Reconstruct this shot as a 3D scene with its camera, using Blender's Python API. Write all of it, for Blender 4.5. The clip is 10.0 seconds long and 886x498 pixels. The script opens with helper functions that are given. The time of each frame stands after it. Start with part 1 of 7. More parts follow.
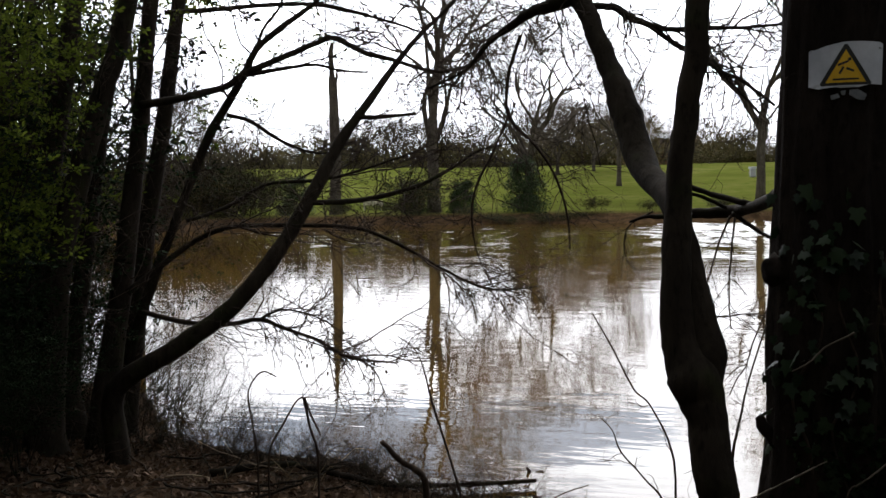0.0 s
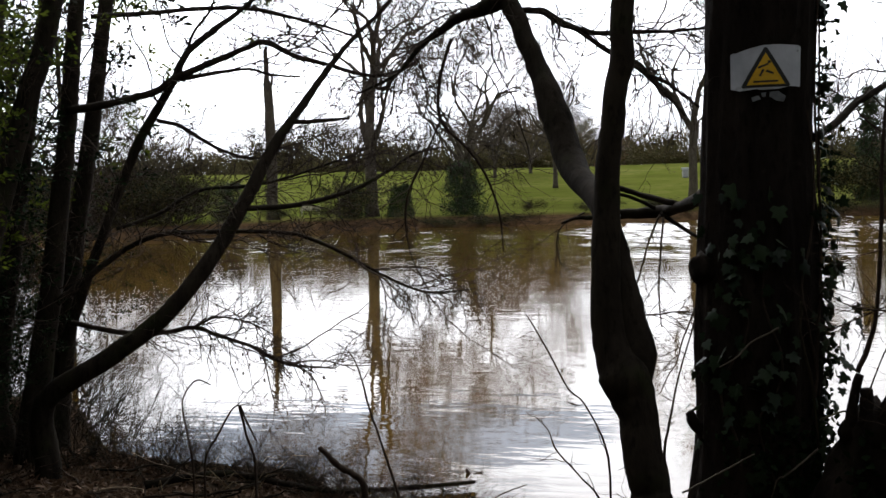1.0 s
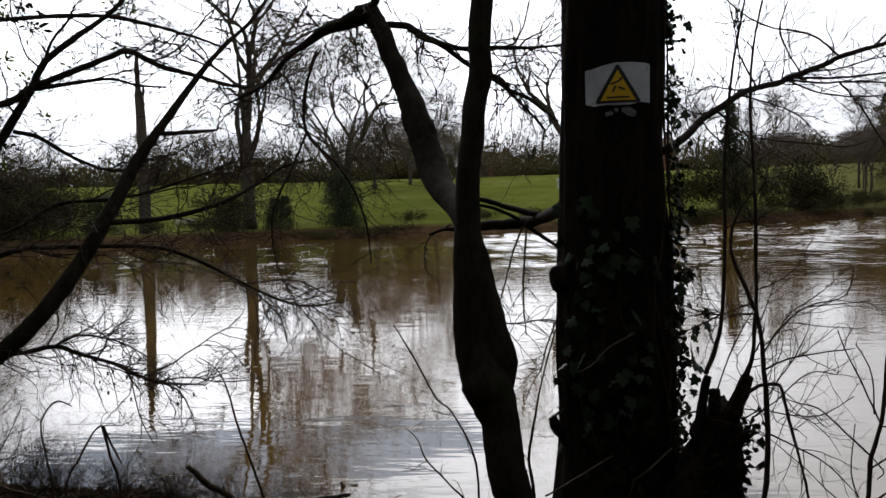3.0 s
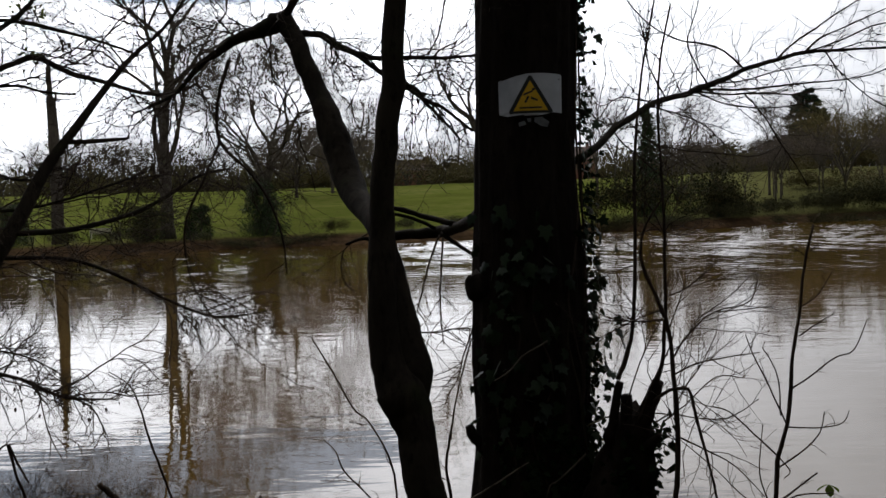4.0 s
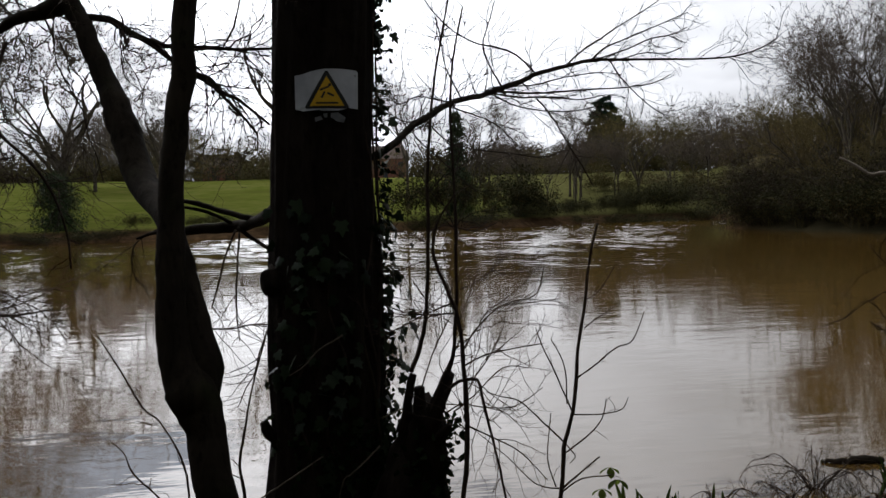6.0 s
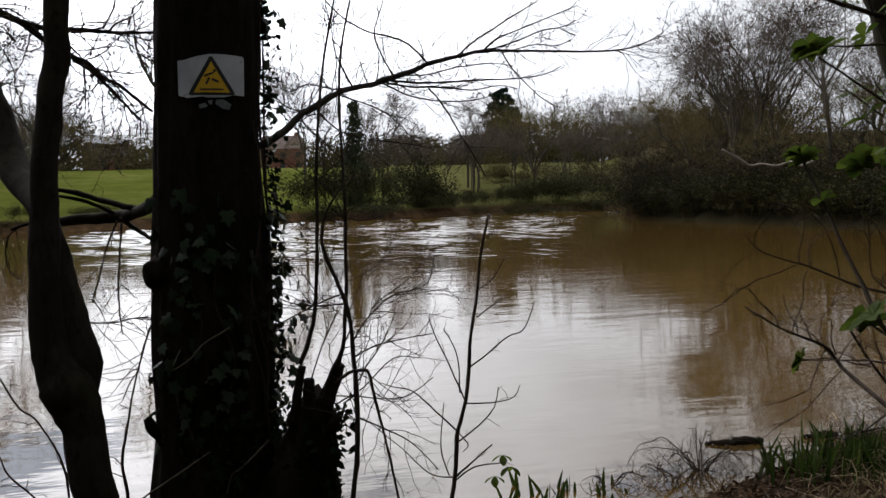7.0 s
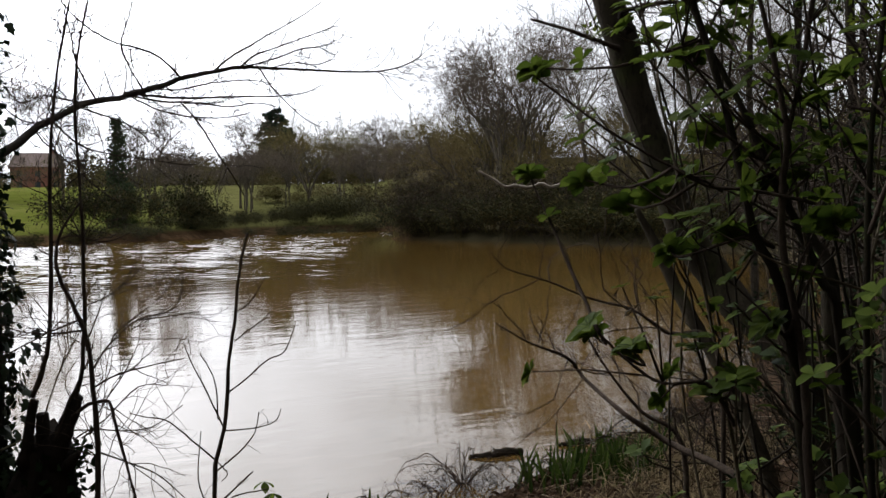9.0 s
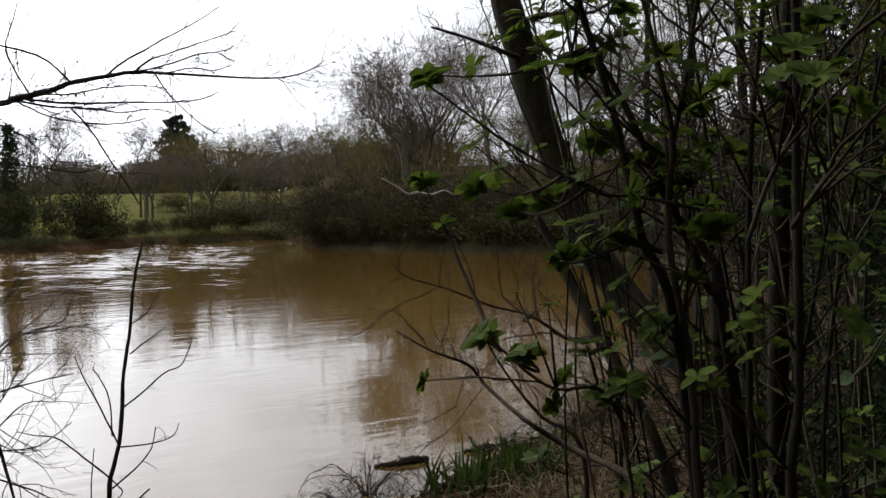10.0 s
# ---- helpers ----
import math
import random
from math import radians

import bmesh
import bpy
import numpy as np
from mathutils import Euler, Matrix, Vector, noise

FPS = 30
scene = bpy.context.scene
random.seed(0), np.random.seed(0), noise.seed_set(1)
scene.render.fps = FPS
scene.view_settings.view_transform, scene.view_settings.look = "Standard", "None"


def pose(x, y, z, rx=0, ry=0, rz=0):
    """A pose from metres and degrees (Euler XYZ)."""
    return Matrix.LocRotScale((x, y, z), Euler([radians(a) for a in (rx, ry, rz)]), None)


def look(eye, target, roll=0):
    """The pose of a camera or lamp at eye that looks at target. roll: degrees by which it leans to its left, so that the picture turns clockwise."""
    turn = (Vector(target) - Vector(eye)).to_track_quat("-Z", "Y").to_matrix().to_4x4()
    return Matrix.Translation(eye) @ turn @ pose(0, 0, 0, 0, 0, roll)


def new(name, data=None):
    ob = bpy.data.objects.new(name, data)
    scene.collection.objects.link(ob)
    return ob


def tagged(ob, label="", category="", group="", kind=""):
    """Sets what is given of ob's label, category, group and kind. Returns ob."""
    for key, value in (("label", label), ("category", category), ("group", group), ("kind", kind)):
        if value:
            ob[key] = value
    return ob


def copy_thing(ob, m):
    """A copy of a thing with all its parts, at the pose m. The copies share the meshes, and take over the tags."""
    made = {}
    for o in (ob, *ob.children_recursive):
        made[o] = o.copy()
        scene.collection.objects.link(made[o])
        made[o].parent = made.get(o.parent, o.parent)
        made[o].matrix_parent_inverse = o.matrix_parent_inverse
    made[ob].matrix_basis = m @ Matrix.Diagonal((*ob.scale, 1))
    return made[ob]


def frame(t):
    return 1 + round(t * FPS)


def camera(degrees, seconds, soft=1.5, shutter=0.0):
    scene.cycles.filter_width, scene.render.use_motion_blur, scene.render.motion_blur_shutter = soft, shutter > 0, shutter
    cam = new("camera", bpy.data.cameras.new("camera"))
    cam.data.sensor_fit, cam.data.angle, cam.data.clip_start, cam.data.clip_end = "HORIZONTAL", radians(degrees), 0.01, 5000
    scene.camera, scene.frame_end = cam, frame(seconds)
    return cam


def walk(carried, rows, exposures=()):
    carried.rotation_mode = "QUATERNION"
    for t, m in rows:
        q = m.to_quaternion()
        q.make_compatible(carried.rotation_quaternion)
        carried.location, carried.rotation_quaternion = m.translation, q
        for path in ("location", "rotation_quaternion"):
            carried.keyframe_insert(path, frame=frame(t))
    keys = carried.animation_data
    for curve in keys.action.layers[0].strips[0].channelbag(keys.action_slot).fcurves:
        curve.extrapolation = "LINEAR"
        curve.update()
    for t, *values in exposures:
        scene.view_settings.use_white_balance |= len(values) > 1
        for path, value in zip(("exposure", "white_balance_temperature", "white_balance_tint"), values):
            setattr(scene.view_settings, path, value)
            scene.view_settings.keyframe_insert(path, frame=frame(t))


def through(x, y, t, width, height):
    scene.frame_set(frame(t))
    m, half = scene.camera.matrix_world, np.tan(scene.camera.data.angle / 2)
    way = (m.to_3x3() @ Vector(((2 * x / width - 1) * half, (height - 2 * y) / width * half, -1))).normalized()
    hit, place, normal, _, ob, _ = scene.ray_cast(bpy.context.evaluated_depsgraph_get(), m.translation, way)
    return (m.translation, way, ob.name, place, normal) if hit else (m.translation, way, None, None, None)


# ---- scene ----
cam = camera(50.29, 10.0)
PATH = [
    (0, 0.000, 0.000, 2.300, 86.71, 0.70, -0.02),
    (0.5, 0.014, -0.005, 2.300, 86.71, 1.25, -1.78),
    (1, 0.028, -0.011, 2.299, 86.86, 1.41, -3.75),
    (1.5, 0.039, -0.020, 2.304, 87.03, 1.72, -5.00),
    (2, 0.057, -0.035, 2.301, 87.28, 1.72, -6.82),
    (2.5, 0.079, -0.046, 2.300, 87.23, 1.64, -8.85),
    (4, 0.136, -0.060, 2.307, 87.70, 1.98, -15.64),
    (4.5, 0.154, -0.068, 2.307, 87.47, 1.75, -18.19),
    (5, 0.163, -0.086, 2.303, 87.53, 1.48, -20.85),
    (6.5, 0.221, -0.117, 2.288, 86.90, 1.15, -30.16),
    (7, 0.247, -0.111, 2.286, 86.57, 1.12, -33.13),
    (7.5, 0.271, -0.118, 2.288, 86.58, 1.17, -36.31),
    (8, 0.300, -0.120, 2.281, 86.91, 1.25, -40.09),
    (8.5, 0.325, -0.126, 2.275, 87.05, 1.27, -43.49),
    (9, 0.356, -0.132, 2.273, 87.59, 1.10, -46.69),
    (9.5, 0.384, -0.136, 2.270, 87.35, 1.39, -49.71),
    (10, 0.394, -0.141, 2.272, 87.94, 1.36, -52.32),
]
EXPOSURES = [(0.0, 0.06), (1.0, 0.02), (2.5, -0.35), (4.5, -0.82), (6.5, -0.5), (7.0, -0.33), (8.0, -0.2), (8.5, 0.05), (10.0, 0.0)]
walk(cam, [(t, pose(x, y, z, rx, ry, rz)) for t, x, y, z, rx, ry, rz in PATH], EXPOSURES)

# ---- sky and sun ----
SUN_AZ, SUN_EL = 2.0, 38.0  # degrees to the right of +y, above the horizon
sun_way = Vector((math.sin(radians(SUN_AZ)) * math.cos(radians(SUN_EL)), math.cos(radians(SUN_AZ)) * math.cos(radians(SUN_EL)), math.sin(radians(SUN_EL))))
sun = new("sun", bpy.data.lights.new("sun", "SUN"))
sun.data.energy, sun.data.angle, sun.data.color = 1.2, radians(10), (1.0, 0.95, 0.87)
sun.matrix_world = look((0, 0, 40), Vector((0, 0, 40)) - sun_way)

world = bpy.data.worlds.new("sky")
scene.world = world
world.use_nodes = True
wt = world.node_tree
wt.nodes.clear()


def wnode(kind, **kw):
    n = wt.nodes.new(kind)
    for k, v in kw.items():
        n.inputs[k].default_value = v
    return n


def wmath(op, a, b=None):
    n = wt.nodes.new("ShaderNodeMath")
    n.operation = op
    for i, v in enumerate((a, b)):
        if v is None:
            continue
        if isinstance(v, (int, float)):
            n.inputs[i].default_value = v
        else:
            wt.links.new(v, n.inputs[i])
    return n.outputs[0]


sky = wt.nodes.new("ShaderNodeTexSky")
sky.sky_type, sky.sun_disc = "NISHITA", False
sky.dust_density, sky.ozone_density = 0.1, 3.0
sky.sun_elevation, sky.sun_rotation = radians(SUN_EL), radians(SUN_AZ)
sky_scale = wnode("ShaderNodeVectorMath")
sky_scale.operation, sky_scale.inputs[3].default_value = "SCALE", 0.15
wt.links.new(sky.outputs[0], sky_scale.inputs[0])
way = wt.nodes.new("ShaderNodeTexCoord").outputs["Generated"]
# clouds lie on a plane overhead: stretch them towards the horizon
sep = wt.nodes.new("ShaderNodeSeparateXYZ")
wt.links.new(way, sep.inputs[0])
lift = wmath("ADD", wmath("MAXIMUM", sep.outputs[2], 0.0), 0.12)
comb = wt.nodes.new("ShaderNodeCombineXYZ")
comb_x, comb_y = wmath("DIVIDE", sep.outputs[0], lift), wmath("DIVIDE", sep.outputs[1], lift)
wt.links.new(comb_x, comb.inputs[0])
wt.links.new(comb_y, comb.inputs[1])
comb.inputs[2].default_value = 3.7
big = wnode("ShaderNodeTexNoise", Scale=0.9, Detail=7.0, Roughness=0.58, Distortion=0.3)
wt.links.new(comb.outputs[0], big.inputs["Vector"])
cover = wnode("ShaderNodeMapRange", **{"From Min": 0.365, "From Max": 0.49, "To Min": 0.2})
cover.interpolation_type = "SMOOTHSTEP"
# thicker cloud low down, where one looks along the layer
low = wnode("ShaderNodeMapRange", **{"From Min": 0.3, "From Max": 0.06, "To Max": 0.26})
wt.links.new(sep.outputs[2], low.inputs["Value"])
# a ragged gap in the cloud ahead, through which blue shows
gap_x = wmath("DIVIDE", wmath("SUBTRACT", comb_x, 0.05), 0.85)
gap_y = wmath("DIVIDE", wmath("SUBTRACT", comb_y, 2.66), 0.3)
gap = wnode("ShaderNodeMapRange", **{"From Min": 1.0, "From Max": 0.2, "To Max": 0.28})
wt.links.new(wmath("ADD", wmath("MULTIPLY", gap_x, gap_x), wmath("MULTIPLY", gap_y, gap_y)), gap.inputs["Value"])
wt.links.new(wmath("SUBTRACT", wmath("ADD", big.outputs[0], low.outputs[0]), gap.outputs[0]), cover.inputs["Value"])
tone = wnode("ShaderNodeTexNoise", Scale=1.7, Detail=6.0, Roughness=0.6)
wt.links.new(comb.outputs[0], tone.inputs["Vector"])
# cloud is brightest towards the hidden sun
aim = wt.nodes.new("ShaderNodeVectorMath")
aim.operation, aim.inputs[1].default_value = "DOT_PRODUCT", sun_way
wt.links.new(way, aim.inputs[0])
near_sun = wmath("POWER", wmath("MAXIMUM", aim.outputs["Value"], 0.0), 6.0)
glow = wmath("ADD", wmath("MULTIPLY", near_sun, 7.5), 0.85)
level = wmath("MULTIPLY", glow, wmath("ADD", wmath("MULTIPLY", tone.outputs[0], 0.9), 0.55))
cloud = wt.nodes.new("ShaderNodeCombineColor")
for i, k in enumerate((0.96, 0.985, 1.05)):
    wt.links.new(wmath("MULTIPLY", level, k), cloud.inputs[i])
mix = wt.nodes.new("ShaderNodeMix")
mix.data_type = "RGBA"
wt.links.new(cover.outputs[0], mix.inputs["Factor"])
wt.links.new(sky_scale.outputs[0], mix.inputs[6])
wt.links.new(cloud.outputs[0], mix.inputs[7])
back = wnode("ShaderNodeBackground", Strength=1.0)
wt.links.new(mix.outputs[2], back.inputs[0])
wt.links.new(back.outputs[0], wt.nodes.new("ShaderNodeOutputWorld").inputs[0])


# ---- materials ----
class Mat:
    """A node material with a principled surface, grown by small calls."""

    def __init__(self, name, rough=0.85, spec=0.3):
        self.m = bpy.data.materials.new(name)
        self.m.use_nodes = True
        self.t = self.m.node_tree
        self.b = self.t.nodes["Principled BSDF"]
        self.b.inputs["Roughness"].default_value = rough
        self.b.inputs["Specular IOR Level"].default_value = spec

    def node(self, kind, **kw):
        n = self.t.nodes.new(kind)
        for k, v in kw.items():
            n.inputs[k].default_value = v
        return n

    def link(self, a, b):
        self.t.links.new(a, b)

    def coords(self, scale=(1, 1, 1), space="Object"):
        c, m = self.node("ShaderNodeTexCoord"), self.node("ShaderNodeMapping")
        m.inputs["Scale"].default_value = scale
        self.link(c.outputs[space], m.inputs["Vector"])
        return m.outputs[0]

    def noise(self, vec, scale, detail=5.0, rough=0.6, dist=0.0):
        n = self.node("ShaderNodeTexNoise", Scale=scale, Detail=detail, Roughness=rough, Distortion=dist)
        self.link(vec, n.inputs["Vector"])
        return n.outputs[0]

    def ramp(self, value, stops):
        r = self.node("ShaderNodeValToRGB")
        el = r.color_ramp.elements
        while len(el) < len(stops):
            el.new(0.5)
        for e, (p, c) in zip(el, stops):
            e.position, e.color = p, (*c, 1)
        self.link(value, r.inputs[0])
        return r.outputs[0]

    def mix(self, f, a, b, kind="MIX"):
        n = self.node("ShaderNodeMix")
        n.data_type, n.blend_type = "RGBA", kind
        for s, v in ((n.inputs["Factor"], f), (n.inputs[6], a), (n.inputs[7], b)):
            if isinstance(v, (int, float)):
                s.default_value = v
            elif isinstance(v, tuple):
                s.default_value = (*v, 1)
            else:
                self.link(v, s)
        return n.outputs[2]

    def maths(self, op, a, b=0.0, clamp=False):
        n = self.node("ShaderNodeMath")
        n.operation, n.use_clamp = op, clamp
        for i, v in enumerate((a, b)):
            if isinstance(v, (int, float)):
                n.inputs[i].default_value = v
            else:
                self.link(v, n.inputs[i])
        return n.outputs[0]

    def span(self, v, a, b):
        n = self.node("ShaderNodeMapRange", **{"From Min": a, "From Max": b})
        n.interpolation_type = "SMOOTHSTEP"
        self.link(v, n.inputs["Value"])
        return n.outputs[0]

    def colour(self, c):
        self.link(c, self.b.inputs["Base Color"])
        return self

    def bump(self, h, strength=0.5, dist=0.02):
        n = self.node("ShaderNodeBump", Strength=strength, Distance=dist)
        self.link(h, n.inputs["Height"])
        self.link(n.outputs[0], self.b.inputs["Normal"])
        return self


def bark(name, dark, light, moss=None, scale=9.0, depth=0.012, vary=None):
    m = Mat(name, 0.95, 0.06)
    v = m.coords((1, 1, 0.22))
    a, b = m.noise(v, scale, 7, 0.65, 0.4), m.noise(m.coords(), scale * 0.25, 3)
    c = m.ramp(a, [(0.3, dark), (0.7, light)])
    c = m.mix(m.span(b, 0.35, 0.75), c, m.mix(0.5, c, dark))
    if moss:
        c = m.mix(m.span(m.noise(m.coords(), 3.0, 5), 0.52, 0.72), c, moss)
    crack = m.noise(m.coords((1, 1, 0.4)), scale * 3.7, 6, 0.7)
    c = m.mix(m.span(crack, 0.5, 0.68), c, m.mix(0.6, c, tuple(0.35 * k for k in dark)))
    c = m.mix(m.span(m.noise(m.coords(), scale * 1.6, 4, 0.6), 0.6, 0.72), c, m.mix(0.45, c, light))
    if vary:  # each tree or bush has its own tone
        one = m.node("ShaderNodeObjectInfo").outputs["Random"]
        c = m.mix(0.75, c, m.ramp(one, [(0.0, vary[0]), (0.35, vary[1]), (0.7, vary[2]), (1.0, vary[3])]), "MULTIPLY")
        c = m.mix(1.0, c, (1.55, 1.55, 1.55), "MULTIPLY")
    return m.colour(c).bump(m.maths("ADD", a, m.maths("MULTIPLY", crack, 0.5)), 0.9, depth).m


def leafy(name, dark, light, through=0.3, rough=0.45, per="Object Info", gloss=0.03):
    m = Mat(name, rough, gloss)
    if per == "Object Info":
        r = m.node("ShaderNodeObjectInfo").outputs["Random"]
    else:
        r = m.node("ShaderNodeNewGeometry").outputs["Random Per Island"]
    c = m.ramp(r, [(0.0, dark), (1.0, light)])
    c = m.mix(m.span(m.noise(m.coords(), 40, 3), 0.4, 0.7), c, m.mix(0.45, c, dark))
    m.colour(c)
    if through:
        tr, sh = m.node("ShaderNodeBsdfTranslucent"), m.node("ShaderNodeMixShader", Fac=through)
        m.link(c, tr.inputs[0])
        m.link(m.b.outputs[0], sh.inputs[1])
        m.link(tr.outputs[0], sh.inputs[2])
        m.link(sh.outputs[0], m.t.nodes["Material Output"].inputs[0])
    return m.m


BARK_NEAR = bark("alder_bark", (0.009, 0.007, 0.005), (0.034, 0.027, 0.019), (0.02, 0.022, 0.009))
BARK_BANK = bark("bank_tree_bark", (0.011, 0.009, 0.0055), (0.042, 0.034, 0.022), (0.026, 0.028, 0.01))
BARK_IVY = bark("rugged_bark", (0.006, 0.0045, 0.0035), (0.028, 0.021, 0.016), None, 7.0, 0.03)
BARK_TWIG = bark("twig_bark", (0.02, 0.014, 0.011), (0.06, 0.045, 0.033), None, 30.0, 0.002)
BARK_PALE = bark("pale_dead_wood", (0.16, 0.135, 0.105), (0.33, 0.29, 0.24), None, 20.0, 0.003)
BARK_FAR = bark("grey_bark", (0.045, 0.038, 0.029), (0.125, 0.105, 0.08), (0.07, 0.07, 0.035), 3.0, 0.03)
# paler than the near twigs: distance haze is put into this colour
TWIG_HAZED = bark("hazed_far_twigs", (0.08, 0.065, 0.05), (0.17, 0.14, 0.11), None, 1.0, 0.01)
TWIG_WOOD = bark("wood_twigs", (0.065, 0.054, 0.027), (0.145, 0.122, 0.062), None, 0.6, 0.01, ((0.35, 0.33, 0.26), (0.75, 0.62, 0.42), (0.62, 0.66, 0.4), (0.85, 0.74, 0.62)))
CUT_WOOD = bark("weathered_cut_wood", (0.12, 0.09, 0.06), (0.3, 0.24, 0.17), None, 25.0, 0.004)
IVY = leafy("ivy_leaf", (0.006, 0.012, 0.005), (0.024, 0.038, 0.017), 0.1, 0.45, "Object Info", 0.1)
# darker copy of ivy_leaf: the shade inside the growth is put into its colour
IVY_SHADED = leafy("shaded_ivy_mass", (0.004, 0.008, 0.003), (0.016, 0.027, 0.011), 0.1, 0.8, "island")
SPRING = leafy("spring_leaf", (0.024, 0.04, 0.006), (0.075, 0.102, 0.015), 0.45, 0.6)
SPRING_MASS = leafy("spring_leaves", (0.034, 0.05, 0.007), (0.1, 0.122, 0.016), 0.6, 0.75, "island")
EVERGREEN = leafy("evergreen_leaves", (0.014, 0.024, 0.009), (0.045, 0.062, 0.024), 0.1, 0.5, "island")
CEDAR = leafy("cedar_needles", (0.012, 0.03, 0.02), (0.03, 0.06, 0.035), 0.05, 0.6, "island")
BUSH_FAR = leafy("brown_bush_leaves", (0.04, 0.038, 0.014), (0.11, 0.1, 0.04), 0.25, 0.6, "island")
POINT_BUSH = leafy("shore_bush_leaves", (0.014, 0.014, 0.006), (0.042, 0.038, 0.016), 0.2, 0.7, "island")
THORN = leafy("dark_bush_leaves", (0.016, 0.018, 0.008), (0.05, 0.05, 0.022), 0.15, 0.8, "island")
DEAD_LEAF = leafy("dead_leaf", (0.03, 0.018, 0.011), (0.125, 0.08, 0.05), 0.15, 0.6, "island")
REED = leafy("iris_blade", (0.015, 0.027, 0.006), (0.045, 0.065, 0.012), 0.3, 0.5, "island")
STRAW = leafy("dry_grass", (0.07, 0.05, 0.024), (0.22, 0.17, 0.095), 0.25, 0.7, "island")


def ground_material():
    m = Mat("ground", 1.0, 0.0)
    v = m.coords()
    g = m.node("ShaderNodeSeparateXYZ")
    m.link(v, g.inputs[0])
    # lawn: broad mown tone, tufts, worn patches
    lawn = m.ramp(m.noise(v, 0.09, 6, 0.6), [(0.3, (0.056, 0.064, 0.014)), (0.5, (0.078, 0.086, 0.018)), (0.72, (0.112, 0.112, 0.034))])
    lawn = m.mix(m.span(m.noise(v, 0.5, 7, 0.75), 0.45, 0.68), lawn, (0.05, 0.068, 0.01))
    lawn = m.mix(m.span(m.noise(m.coords((0.3, 1, 1)), 0.5, 4), 0.62, 0.8), lawn, (0.13, 0.125, 0.045))
    # earth of the banks
    earth = m.ramp(m.noise(v, 1.3, 7, 0.7), [(0.3, (0.02, 0.014, 0.008)), (0.55, (0.055, 0.034, 0.018)), (0.8, (0.13, 0.08, 0.045))])
    # the slope beyond is rough unmown grass
    meadow = m.ramp(m.noise(v, 0.35, 6, 0.7), [(0.3, (0.05, 0.05, 0.018)), (0.55, (0.075, 0.074, 0.026)), (0.75, (0.11, 0.098, 0.045))])
    unmown = m.span(m.maths("ADD", m.maths("DIVIDE", g.outputs[0], g.outputs[1]), m.maths("MULTIPLY", m.noise(v, 0.06, 3), 0.2)), 0.56, 0.78)
    lawn = m.mix(unmown, lawn, meadow)
    far = m.mix(m.span(g.outputs[2], 0.62, 0.95), earth, lawn)
    away = m.node("ShaderNodeVectorMath")
    away.operation = "LENGTH"
    m.link(v, away.inputs[0])
    scrub_floor = m.ramp(m.noise(v, 0.4, 6, 0.7), [(0.3, (0.03, 0.026, 0.014)), (0.7, (0.075, 0.062, 0.034))])
    rise = m.maths("SUBTRACT", m.maths("MULTIPLY", g.outputs[0], 0.725), m.maths("MULTIPLY", g.outputs[1], 0.689))
    woody = m.maths("MAXIMUM", m.span(away.outputs["Value"], 183, 189), m.span(rise, 0, 5))
    far = m.mix(woody, far, scrub_floor)
    # woodland floor near by
    litter = m.ramp(m.noise(v, 14, 7, 0.75), [(0.3, (0.014, 0.01, 0.007)), (0.55, (0.045, 0.029, 0.018)), (0.8, (0.1, 0.066, 0.043))])
    litter = m.mix(m.span(m.noise(v, 1.1, 4), 0.5, 0.7), litter, (0.03, 0.024, 0.017))
    m.colour(m.mix(m.span(away.outputs["Value"], 24, 44), litter, far))
    return m.bump(m.noise(v, 16, 6, 0.7), 0.8, 0.03).m


def water_material():
    m = Mat("pond_water", 0.02, 0.5)
    m.b.inputs["IOR"].default_value = 1.333
    v = m.coords()
    silt = m.ramp(m.noise(v, 0.05, 4), [(0.3, (0.058, 0.033, 0.008)), (0.7, (0.085, 0.05, 0.013))])
    m.colour(silt)
    turn = m.node("ShaderNodeMapping")
    turn.inputs["Rotation"].default_value = (0, 0, radians(18))
    m.link(v, turn.inputs["Vector"])
    flat = m.node("ShaderNodeMapping")
    flat.inputs["Scale"].default_value = (0.36, 1, 1)
    m.link(turn.outputs[0], flat.inputs["Vector"])
    wind = m.span(m.noise(flat.outputs[0], 0.06, 3, 0.5), 0.45, 0.65)
    fine = m.noise(flat.outputs[0], 9.0, 2, 0.5)
    swell = m.noise(flat.outputs[0], 2.4, 2, 0.45)
    h = m.maths("ADD", m.maths("MULTIPLY", swell, 0.5), m.maths("MULTIPLY", m.maths("MULTIPLY", fine, 0.2), m.maths("ADD", wind, 0.6)))
    broad = m.noise(flat.outputs[0], 0.75, 3, 0.5)
    h = m.maths("ADD", h, m.maths("MULTIPLY", broad, m.maths("ADD", m.maths("MULTIPLY", wind, 0.9), 0.35)))
    m.b.inputs["Roughness"].default_value = 0.005
    m.bump(h, 1.0, 0.008)
    return m.m


